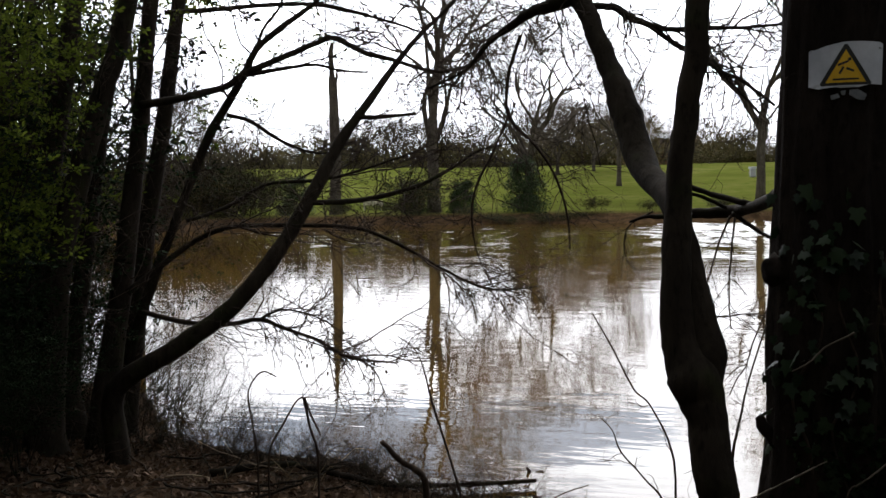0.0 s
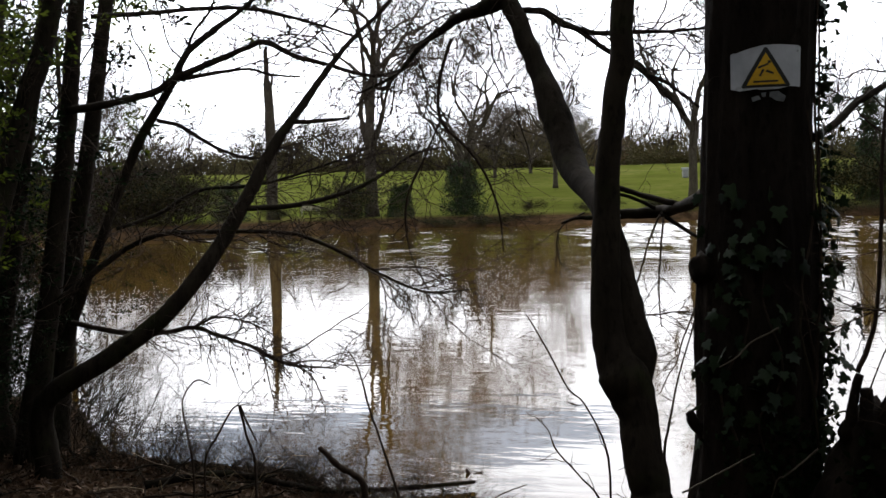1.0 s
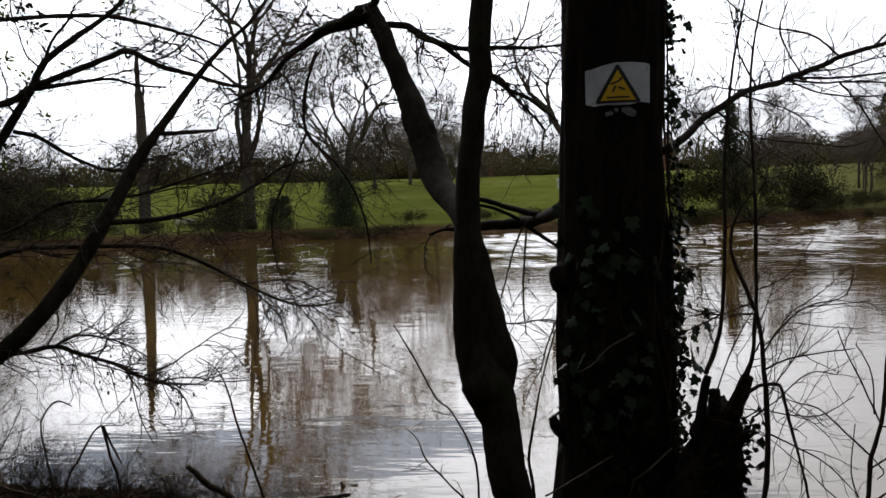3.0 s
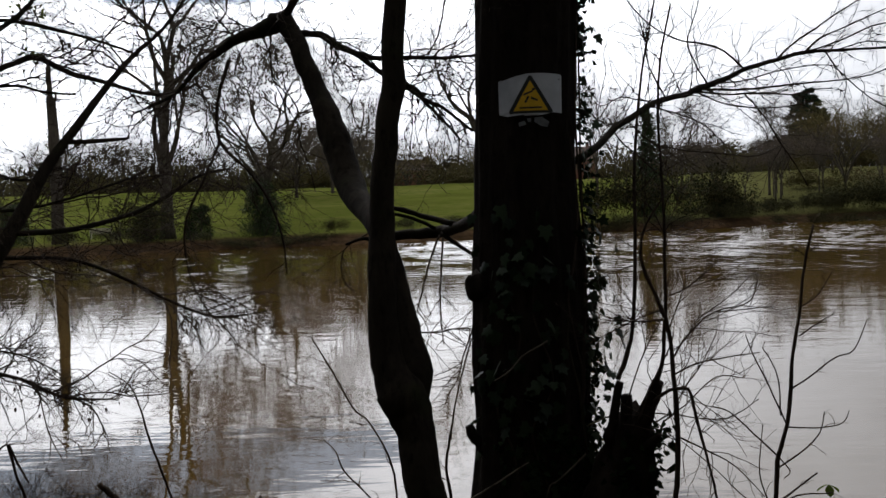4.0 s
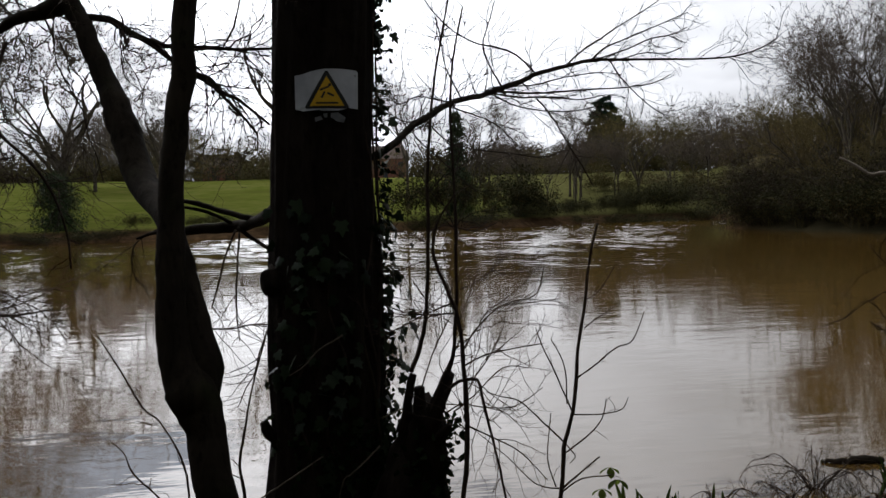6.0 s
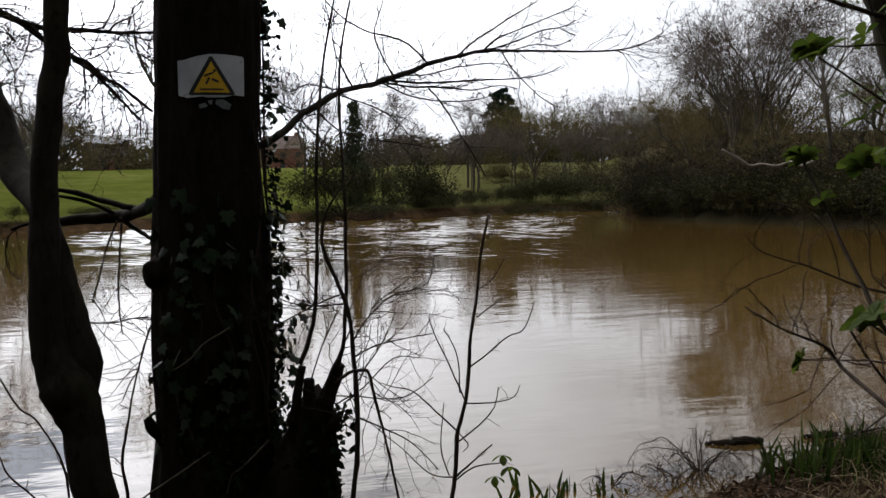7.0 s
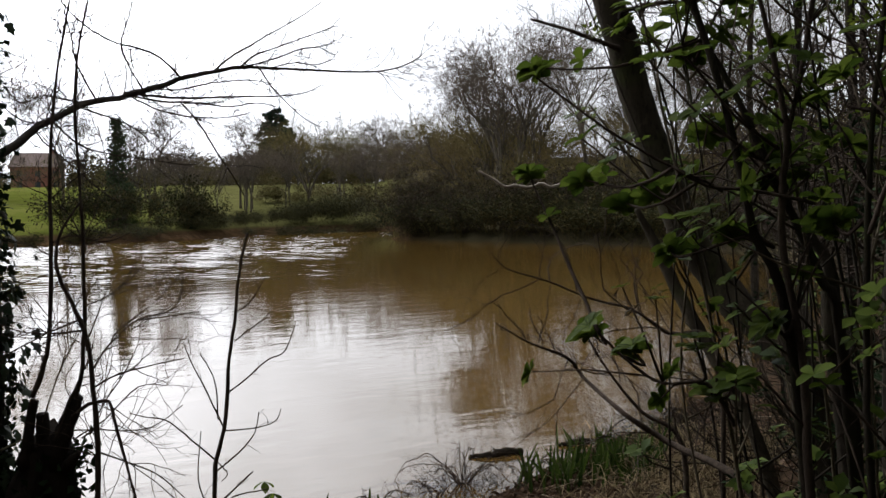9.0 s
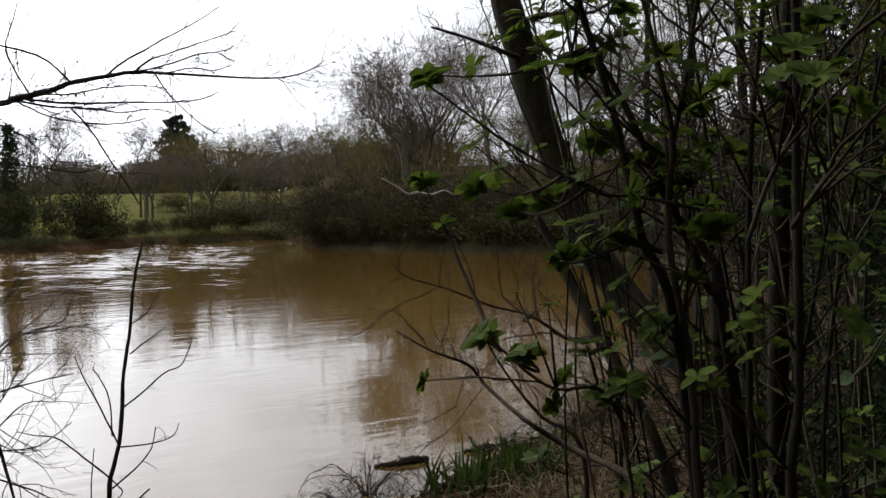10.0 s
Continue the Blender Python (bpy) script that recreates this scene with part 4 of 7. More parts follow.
bough_twigs.append(limb(ivy_host, [(2.55, 4.69, 2.76, 0.0063), (2.74, 4.81, 2.66, 0.0059), (2.97, 4.91, 2.62, 0.0055), (3.25, 4.97, 2.6, 0.0049), (3.57, 5.02, 2.58, 0.0044), (3.85, 5.1, 2.67, 0.0038)], "twig", BARK_TWIG, 5, 4, 0.35, 213))
bough_twigs.append(limb(ivy_host, [(2.43, 4.65, 2.72, 0.0062), (2.5, 4.69, 2.65, 0.0055), (2.64, 4.69, 2.54, 0.0048), (2.78, 4.69, 2.42, 0.0041), (2.88, 4.71, 2.36, 0.0033)], "twig", BARK_TWIG, 5, 4, 0.35, 214))
bough_twigs.append(limb(ivy_host, [(3.29, 5.09, 3.02, 0.0072), (3.21, 5.09, 3.14, 0.0062), (3.15, 5.08, 3.28, 0.0053), (3.17, 5.02, 3.44, 0.0044), (3.18, 4.96, 3.57, 0.0035)], "twig", BARK_TWIG, 5, 4, 0.35, 215))
bough_twigs.append(limb(ivy_host, [(2.88, 4.86, 2.9, 0.0067), (2.77, 4.86, 3.09, 0.0055), (2.72, 4.82, 3.24, 0.0044), (2.67, 4.78, 3.36, 0.0032)], "twig", BARK_TWIG, 5, 4, 0.35, 216))
bough_twigs.append(limb(ivy_host, [(3.32, 5.08, 3.03, 0.0072), (3.55, 5.09, 3.05, 0.0064), (3.78, 5.11, 3.11, 0.0056), (4.05, 5.1, 3.15, 0.0048), (4.26, 5.12, 3.15, 0.0039)], "twig", BARK_TWIG, 5, 4, 0.35, 217))
bough_twigs.append(limb(ivy_host, [(1.54, 5.05, 2.17, 0.0079), (1.48, 5.07, 2.02, 0.0069), (1.44, 5.07, 1.87, 0.0058), (1.4, 5.08, 1.74, 0.0048)], "hanging_twig", BARK_TWIG, 5, 4, 0.35, 230))
bough_twigs.append(limb(ivy_host, [(1.56, 5.05, 2.16, 0.0079), (1.54, 5.04, 1.96, 0.0069), (1.53, 5.04, 1.8, 0.0059), (1.53, 5.03, 1.66, 0.005), (1.54, 5.03, 1.56, 0.004)], "hanging_twig", BARK_TWIG, 5, 4, 0.35, 231))
bough_twigs.append(limb(ivy_host, [(1.32, 5, 1.65, 0.0062), (1.47, 4.95, 1.64, 0.0057), (1.58, 4.91, 1.66, 0.0052), (1.71, 4.87, 1.65, 0.0047)], "hanging_twig", BARK_TWIG, 5, 4, 0.35, 232))
bough_twigs.append(limb(ivy_host, [(1.69, 4.88, 1.71, 0.0062), (1.61, 4.89, 1.51, 0.0054), (1.58, 4.9, 1.39, 0.0047), (1.53, 4.91, 1.31, 0.0039), (1.5, 4.92, 1.23, 0.0031)], "hanging_twig", BARK_TWIG, 5, 4, 0.35, 233))
bough_twigs.append(limb(ivy_host, [(1.2, 5.38, 2.19, 0.0066), (1.07, 5.42, 2.11, 0.0058), (1.04, 5.42, 2, 0.0049), (1.06, 5.41, 1.9, 0.0041), (1.11, 5.39, 1.86, 0.0033)], "hanging_twig", BARK_TWIG, 5, 4, 0.35, 234))
twig_mesh(ivy_host, [(rb, dict(count=72, length=0.6, rng=random.Random(7), level=2, r0=0.0038, start=0.06, rise=0.04, kids=3, angle=45, bend=0.45, thin=0.35))]
          + [(b, dict(count=11, length=0.4, rng=random.Random(900 + i), level=2 if i < 18 else 1, r0=0.003, start=0.15, rise=0.06, kids=2, angle=42, bend=0.4, thin=0.45)) for i, b in enumerate(bough_twigs)])

# burr and dead knobs on the trunk, stubs of cut shoots beside it
BURR = Vector([(1.5, 4.35, 1.93, 0.042)][0][:3])


def lump(name, parent, at, size, seed, mat):
    bm = bmesh.new()
    bmesh.ops.create_icosphere(bm, subdivisions=3, radius=1)
    o = Vector(parent.location)
    for v in bm.verts:
        k = 1 + 0.3 * noise.noise(v.co * 1.7 + Vector((seed, 0, 0))) + 0.1 * noise.noise(v.co * 5 + Vector((seed, 0, 0)))
        v.co = Vector((v.co.x * size[0], v.co.y * size[1], v.co.z * size[2])) * k + Vector(at) - o
    return part(name, bm, mat, parent, "", True)


lump("burr", ivy_host, BURR + Vector((0.03, 0.0, 0.0)), (0.06, 0.06, 0.075), 1, BARK_IVY)
limb(ivy_host, [(1.58, 4.37, 1.1, 0.037), (1.51, 4.39, 1.18, 0.03), (1.48, 4.4, 1.24, 0.021)], "stub", BARK_IVY, 8, 3, 0.15, 12)

stool = thing("stump", (2.12, 3.92, ground_z(2.12, 3.92)), "burred ivy-clad stump with sawn-off shoots beside the trunk", "stump")
lump("bole", stool, (2.12, 3.92, 1.15), (0.12, 0.12, 0.22), 3, BARK_IVY)
lump("bole", stool, (2.09, 3.98, 0.88), (0.17, 0.16, 0.28), 4, BARK_IVY)
lump("bole", stool, (2.07, 4.03, 0.62), (0.22, 0.2, 0.4), 6, BARK_IVY)
limb(stool, [(2.02, 3.92, 1.21, 0.027), (2.03, 3.89, 1.35, 0.022), (2.04, 3.88, 1.43, 0.02), (2.05, 3.87, 1.5, 0.018)], "cut_shoot", BARK_IVY, 10, 3, 0.14, 20, "sawn-off shoot")
limb(stool, [(2.08, 3.89, 1.21, 0.035), (2.08, 3.87, 1.34, 0.029), (2.08, 3.87, 1.43, 0.026)], "cut_shoot", BARK_IVY, 10, 3, 0.14, 21, "sawn-off shoot")
limb(stool, [(2.11, 3.85, 1.21, 0.048), (2.13, 3.81, 1.32, 0.042), (2.15, 3.78, 1.4, 0.035), (2.18, 3.74, 1.51, 0.027)], "cut_shoot", BARK_IVY, 10, 3, 0.14, 22, "sawn-off shoot")
limb(stool, [(2.14, 3.82, 1.19, 0.034), (2.16, 3.76, 1.24, 0.021), (2.17, 3.73, 1.27, 0.01)], "cut_shoot", BARK_IVY, 10, 3, 0.14, 23, "sawn-off shoot")
shoots = []
shoots.append(limb(stool, [(2.04, 3.87, 1.51, 0.011), (2.08, 3.86, 1.61, 0.011), (2.11, 3.85, 1.74, 0.009), (2.13, 3.85, 1.95, 0.009), (2.14, 3.86, 2.16, 0.008), (2.15, 3.87, 2.43, 0.008), (2.17, 3.87, 2.69, 0.0066), (2.2, 3.87, 2.9, 0.0053), (2.23, 3.86, 3.06, 0.0053), (2.27, 3.85, 3.27, 0.004)], "shoot", BARK_TWIG, 6, 3, 0.25, 30))
shoots.append(limb(stool, [(2.17, 3.64, 0.87, 0.012), (2.2, 3.64, 1.06, 0.012), (2.21, 3.64, 1.24, 0.012), (2.21, 3.65, 1.42, 0.012), (2.21, 3.67, 1.6, 0.01), (2.2, 3.68, 1.75, 0.01), (2.18, 3.7, 1.84, 0.01), (2.15, 3.72, 1.93, 0.009), (2.12, 3.74, 2.01, 0.008), (2.11, 3.75, 2.09, 0.008), (2.12, 3.75, 2.17, 0.0064), (2.15, 3.74, 2.24, 0.0051), (2.21, 3.71, 2.34, 0.0039)], "shoot", BARK_TWIG, 6, 3, 0.25, 31))
shoots.append(limb(stool, [(2.17, 3.74, 1.51, 0.01), (2.2, 3.73, 1.64, 0.009), (2.22, 3.74, 1.9, 0.009), (2.23, 3.75, 2.16, 0.008), (2.23, 3.76, 2.42, 0.0065), (2.23, 3.78, 2.68, 0.0065), (2.25, 3.79, 2.94, 0.0052), (2.3, 3.77, 3.2, 0.0039)], "shoot", BARK_TWIG, 6, 3, 0.25, 32))
shoots.append(limb(stool, [(2.13, 3.7, 1.43, 0.008), (2.19, 3.67, 1.48, 0.008), (2.25, 3.61, 1.49, 0.008), (2.25, 3.57, 1.43, 0.008), (2.27, 3.56, 1.33, 0.008), (2.27, 3.49, 1.19, 0.0063), (2.29, 3.47, 1.06, 0.0063), (2.31, 3.45, 0.91, 0.0063)], "shoot", BARK_TWIG, 6, 3, 0.25, 33))
shoots.append(limb(stool, [(2.21, 3.66, 1.55, 0.0058), (2.33, 3.67, 1.59, 0.0048), (2.49, 3.66, 1.61, 0.0038), (2.64, 3.65, 1.62, 0.0027)], "twig", BARK_TWIG, 5, 4, 0.4, 240))
shoots.append(limb(stool, [(2.21, 3.67, 1.62, 0.0058), (2.31, 3.7, 1.72, 0.0051), (2.45, 3.71, 1.81, 0.0043), (2.63, 3.7, 1.85, 0.0036), (2.71, 3.75, 1.98, 0.0028)], "twig", BARK_TWIG, 5, 4, 0.4, 241))
shoots.append(limb(stool, [(2.45, 3.71, 1.81, 0.004), (2.58, 3.72, 1.81, 0.0034), (2.76, 3.71, 1.82, 0.0028)], "twig", BARK_TWIG, 5, 4, 0.4, 242))
shoots.append(limb(stool, [(2.3, 3.68, 1.72, 0.0039), (2.36, 3.71, 1.78, 0.0035), (2.51, 3.68, 1.88, 0.0031), (2.66, 3.66, 2.02, 0.0027)], "twig", BARK_TWIG, 5, 4, 0.4, 243))
shoots.append(limb(stool, [(2.18, 3.7, 1.84, 0.0051), (2.05, 3.73, 1.79, 0.0043), (1.92, 3.76, 1.73, 0.0034), (1.85, 3.76, 1.7, 0.0025)], "twig", BARK_TWIG, 5, 4, 0.4, 244))
shoots.append(limb(stool, [(2.19, 3.69, 1.79, 0.0051), (2.07, 3.72, 1.79, 0.0043), (1.95, 3.75, 1.81, 0.0034), (1.87, 3.76, 1.85, 0.0025)], "twig", BARK_TWIG, 5, 4, 0.4, 245))
shoots.append(limb(stool, [(2.13, 3.85, 2.03, 0.004), (2.05, 3.9, 2, 0.0033), (1.98, 3.94, 1.96, 0.0026)], "twig", BARK_TWIG, 5, 4, 0.4, 246))
shoots.append(limb(stool, [(2.22, 3.74, 1.89, 0.0046), (2.32, 3.74, 1.92, 0.004), (2.44, 3.73, 2, 0.0033), (2.51, 3.75, 2.05, 0.0027)], "twig", BARK_TWIG, 5, 4, 0.4, 247))
shoots.append(limb(stool, [(2.16, 3.68, 1.34, 0.0045), (2.26, 3.66, 1.41, 0.0039), (2.4, 3.63, 1.53, 0.0033), (2.52, 3.6, 1.52, 0.0026)], "twig", BARK_TWIG, 5, 4, 0.4, 248))
shoots.append(limb(stool, [(2.21, 3.64, 1.28, 0.0051), (2.32, 3.61, 1.22, 0.0043), (2.45, 3.57, 1.14, 0.0035), (2.57, 3.53, 1, 0.0026)], "twig", BARK_TWIG, 5, 4, 0.4, 249))
shoots.append(limb(stool, [(2.13, 3.69, 1.34, 0.0045), (2.21, 3.68, 1.37, 0.004), (2.31, 3.65, 1.35, 0.0036), (2.44, 3.6, 1.35, 0.0031), (2.57, 3.56, 1.43, 0.0026)], "twig", BARK_TWIG, 5, 4, 0.4, 250))
shoots.append(limb(stool, [(2.14, 3.86, 2.16, 0.0046), (2.23, 3.84, 2.19, 0.004), (2.36, 3.8, 2.16, 0.0033), (2.47, 3.78, 2.2, 0.0027)], "twig", BARK_TWIG, 5, 4, 0.4, 251))
shoots.append(limb(stool, [(2.23, 3.75, 2.16, 0.0039), (2.2, 3.79, 2.27, 0.0035), (2.15, 3.84, 2.35, 0.0031), (2.11, 3.89, 2.45, 0.0026)], "twig", BARK_TWIG, 5, 4, 0.4, 252))
shoots.append(limb(stool, [(2.15, 3.86, 2.35, 0.004), (2.23, 3.82, 2.43, 0.0033), (2.34, 3.76, 2.5, 0.0026)], "twig", BARK_TWIG, 5, 4, 0.4, 253))
shoots.append(limb(stool, [(2.2, 3.68, 1.75, 0.0039), (2.28, 3.7, 1.9, 0.0033), (2.33, 3.73, 1.98, 0.0026)], "twig", BARK_TWIG, 5, 4, 0.4, 254))
shoots.append(limb(stool, [(2.09, 3.78, 1.33, 0.0052), (2.16, 3.73, 1.54, 0.0045), (2.2, 3.69, 1.65, 0.0039), (2.22, 3.67, 1.73, 0.0032)], "twig", BARK_TWIG, 5, 4, 0.4, 255))
shoots.append(limb(stool, [(2.07, 3.85, 1.4, 0.0053), (2.13, 3.82, 1.59, 0.0044), (2.19, 3.8, 1.72, 0.0035), (2.26, 3.77, 1.85, 0.0026)], "twig", BARK_TWIG, 5, 4, 0.4, 256))
shoots.append(limb(stool, [(2.21, 3.65, 1.42, 0.0039), (2.28, 3.66, 1.51, 0.0035), (2.35, 3.66, 1.59, 0.0031), (2.42, 3.66, 1.71, 0.0026)], "twig", BARK_TWIG, 5, 4, 0.4, 257))
twig_mesh(stool, [(s, dict(count=14 if i < 4 else 7, length=0.36, rng=random.Random(40 + i), level=2 if i < 4 else 1, r0=0.0028, rise=0.1, kids=2, angle=45, bend=0.45, thin=0.45)) for i, s in enumerate(shoots)])

sapling = thing("sapling", (3.51, 4.86, ground_z(3.51, 4.86)), "thin leafless sapling at the water's edge", "sapling")
limb(sapling, [(3.51, 4.86, 0.29, 0.015), (3.54, 4.86, 0.47, 0.015), (3.56, 4.86, 0.65, 0.015), (3.57, 4.86, 0.76, 0.015), (3.62, 4.84, 0.95, 0.013), (3.65, 4.84, 1.16, 0.013), (3.67, 4.84, 1.37, 0.011), (3.71, 4.83, 1.59, 0.011), (3.74, 4.83, 1.81, 0.0091), (3.77, 4.82, 1.99, 0.0091), (3.81, 4.81, 2.15, 0.0073)], "stem", BARK_TWIG, 6, 3, 0.2, 51)
sap_twigs = []
sap_twigs.append(limb(sapling, [(3.57, 4.86, 0.75, 0.0082), (3.45, 4.94, 0.89, 0.007), (3.33, 5.01, 1.02, 0.0059), (3.23, 5.07, 1.05, 0.0048), (3.15, 5.13, 1.08, 0.0036)], "twig", BARK_TWIG, 4, 4, 0.3, 270))
sap_twigs.append(limb(sapling, [(3.62, 4.84, 0.94, 0.0073), (3.55, 4.9, 1.16, 0.006), (3.47, 4.96, 1.38, 0.0048), (3.44, 4.98, 1.49, 0.0036)], "twig", BARK_TWIG, 4, 4, 0.3, 271))
sap_twigs.append(limb(sapling, [(3.59, 4.86, 1, 0.0063), (3.59, 4.87, 1.19, 0.0054), (3.57, 4.89, 1.3, 0.0045), (3.52, 4.93, 1.41, 0.0036)], "twig", BARK_TWIG, 4, 4, 0.3, 272))
sap_twigs.append(limb(sapling, [(3.61, 4.85, 0.93, 0.0073), (3.76, 4.76, 0.93, 0.006), (3.89, 4.69, 0.96, 0.0048), (3.93, 4.67, 1.04, 0.0036)], "twig", BARK_TWIG, 4, 4, 0.3, 273))
sap_twigs.append(limb(sapling, [(3.65, 4.84, 1.16, 0.0073), (3.74, 4.79, 1.23, 0.0063), (3.87, 4.72, 1.35, 0.0054), (3.97, 4.67, 1.4, 0.0045), (4.04, 4.64, 1.58, 0.0036)], "twig", BARK_TWIG, 4, 4, 0.3, 274))
sap_twigs.append(limb(sapling, [(3.71, 4.83, 1.48, 0.0063), (3.79, 4.78, 1.55, 0.005), (3.89, 4.73, 1.62, 0.0036)], "twig", BARK_TWIG, 4, 4, 0.3, 275))
sap_twigs.append(limb(sapling, [(3.73, 4.83, 1.66, 0.0063), (3.81, 4.78, 1.73, 0.005), (3.89, 4.74, 1.88, 0.0036)], "twig", BARK_TWIG, 4, 4, 0.3, 276))
sap_twigs.append(limb(sapling, [(3.78, 4.82, 1.95, 0.0054), (3.73, 4.84, 1.99, 0.0045), (3.69, 4.87, 2.03, 0.0036)], "twig", BARK_TWIG, 4, 4, 0.3, 277))
sap_twigs.append(limb(sapling, [(3.78, 4.81, 1.99, 0.0054), (3.84, 4.79, 2.04, 0.0036)], "twig", BARK_TWIG, 4, 4, 0.3, 278))
sap_twigs.append(limb(sapling, [(3.56, 4.86, 0.68, 0.0073), (3.69, 4.79, 0.79, 0.006), (3.78, 4.75, 0.9, 0.0048), (3.81, 4.74, 1.03, 0.0036)], "twig", BARK_TWIG, 4, 4, 0.3, 279))
sap_twigs.append(limb(sapling, [(3.53, 4.86, 0.45, 0.0091), (3.64, 4.81, 0.55, 0.0073), (3.76, 4.75, 0.66, 0.0054)], "twig", BARK_TWIG, 4, 4, 0.3, 280))
sap_twigs.append(limb(sapling, [(3.53, 4.87, 0.46, 0.0073), (3.4, 4.94, 0.49, 0.006), (3.25, 5.04, 0.66, 0.0048), (3.05, 5.17, 0.86, 0.0036)], "twig", BARK_TWIG, 4, 4, 0.3, 281))
sap_twigs.append(limb(sapling, [(3.53, 4.86, 0.43, 0.0073), (3.65, 4.8, 0.52, 0.006), (3.79, 4.72, 0.54, 0.0048), (3.82, 4.7, 0.55, 0.0036)], "twig", BARK_TWIG, 4, 4, 0.3, 282))
sap_twigs.append(limb(sapling, [(3.51, 4.88, 0.47, 0.0063), (3.47, 4.91, 0.65, 0.005), (3.5, 4.91, 0.94, 0.0036)], "twig", BARK_TWIG, 4, 4, 0.3, 283))
sap_twigs.append(limb(sapling, [(3.56, 4.86, 0.76, 0.0054), (3.62, 4.82, 0.67, 0.0045), (3.59, 4.84, 0.62, 0.0036)], "twig", BARK_TWIG, 4, 4, 0.3, 284))
twig_mesh(sapling, [(b, dict(count=2, length=0.16, rng=random.Random(290 + i), level=0, r0=0.0025, rise=0.1, kids=2, angle=45)) for i, b in enumerate(sap_twigs)])

# forked tree
fork = thing("forked_tree", (1.09, 3.67, ground_z(1.09, 3.67)), "smooth dark forked alder with one leaning stem", "tree")
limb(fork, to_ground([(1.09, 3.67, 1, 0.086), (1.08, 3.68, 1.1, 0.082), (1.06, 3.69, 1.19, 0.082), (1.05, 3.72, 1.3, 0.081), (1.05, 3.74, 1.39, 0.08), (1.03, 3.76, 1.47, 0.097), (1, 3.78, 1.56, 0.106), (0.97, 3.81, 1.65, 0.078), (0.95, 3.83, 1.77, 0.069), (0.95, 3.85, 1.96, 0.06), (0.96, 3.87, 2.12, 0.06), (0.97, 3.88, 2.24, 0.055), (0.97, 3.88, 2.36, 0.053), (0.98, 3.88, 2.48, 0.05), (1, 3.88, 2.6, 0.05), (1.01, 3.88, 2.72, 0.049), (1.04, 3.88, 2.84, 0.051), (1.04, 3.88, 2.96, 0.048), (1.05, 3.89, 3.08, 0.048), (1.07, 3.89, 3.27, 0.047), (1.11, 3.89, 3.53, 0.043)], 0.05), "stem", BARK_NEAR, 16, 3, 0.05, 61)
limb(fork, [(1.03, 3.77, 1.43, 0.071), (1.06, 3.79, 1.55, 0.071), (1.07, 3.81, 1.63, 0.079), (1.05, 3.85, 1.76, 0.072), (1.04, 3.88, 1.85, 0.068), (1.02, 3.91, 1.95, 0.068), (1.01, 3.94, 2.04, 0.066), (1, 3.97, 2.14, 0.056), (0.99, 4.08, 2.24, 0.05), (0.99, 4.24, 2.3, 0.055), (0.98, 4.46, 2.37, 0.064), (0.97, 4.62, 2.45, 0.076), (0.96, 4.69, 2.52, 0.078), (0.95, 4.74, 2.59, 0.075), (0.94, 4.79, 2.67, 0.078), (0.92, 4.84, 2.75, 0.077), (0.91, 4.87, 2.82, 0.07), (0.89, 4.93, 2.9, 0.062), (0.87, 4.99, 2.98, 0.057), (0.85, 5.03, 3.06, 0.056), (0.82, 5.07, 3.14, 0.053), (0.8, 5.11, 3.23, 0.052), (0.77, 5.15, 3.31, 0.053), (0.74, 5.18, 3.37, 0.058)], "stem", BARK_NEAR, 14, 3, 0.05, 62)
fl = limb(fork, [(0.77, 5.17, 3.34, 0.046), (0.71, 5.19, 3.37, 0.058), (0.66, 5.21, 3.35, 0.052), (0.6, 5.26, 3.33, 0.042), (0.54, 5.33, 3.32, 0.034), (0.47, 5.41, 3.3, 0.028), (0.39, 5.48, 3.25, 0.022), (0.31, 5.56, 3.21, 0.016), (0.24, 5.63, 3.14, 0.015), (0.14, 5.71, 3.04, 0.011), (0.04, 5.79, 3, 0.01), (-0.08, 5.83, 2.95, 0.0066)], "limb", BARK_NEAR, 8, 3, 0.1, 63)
fu = limb(fork, [(0.72, 5.19, 3.37, 0.031), (0.77, 5.15, 3.44, 0.024), (0.82, 5.14, 3.53, 0.02), (0.89, 5.12, 3.67, 0.014)], "limb", BARK_NEAR, 7, 4, 0.1, 64)
fr = limb(fork, [(0.79, 5.14, 3.3, 0.018), (0.92, 5.1, 3.29, 0.02), (0.99, 5.07, 3.24, 0.021), (1.09, 5.02, 3.18, 0.017), (1.21, 4.95, 3.14, 0.014), (1.34, 4.85, 3.13, 0.012), (1.5, 4.74, 3.11, 0.009), (1.67, 4.64, 3.11, 0.0059)], "limb", BARK_NEAR, 8, 4, 0.12, 65)
fr2 = limb(fork, [(1.09, 5.02, 3.18, 0.015), (1.14, 5, 3.14, 0.014), (1.21, 4.95, 3.07, 0.014), (1.31, 4.85, 2.99, 0.015), (1.38, 4.83, 2.96, 0.013), (1.42, 4.81, 2.9, 0.012), (1.5, 4.78, 2.86, 0.01), (1.56, 4.76, 2.81, 0.009), (1.64, 4.68, 2.72, 0.0074)], "limb", BARK_NEAR, 8, 4, 0.15, 69)
fr3 = limb(fork, [(1.31, 4.85, 2.98, 0.013), (1.39, 4.82, 2.92, 0.01), (1.47, 4.79, 2.83, 0.009), (1.54, 4.77, 2.75, 0.0075), (1.59, 4.74, 2.68, 0.006)], "limb", BARK_NEAR, 7, 4, 0.15, 68)
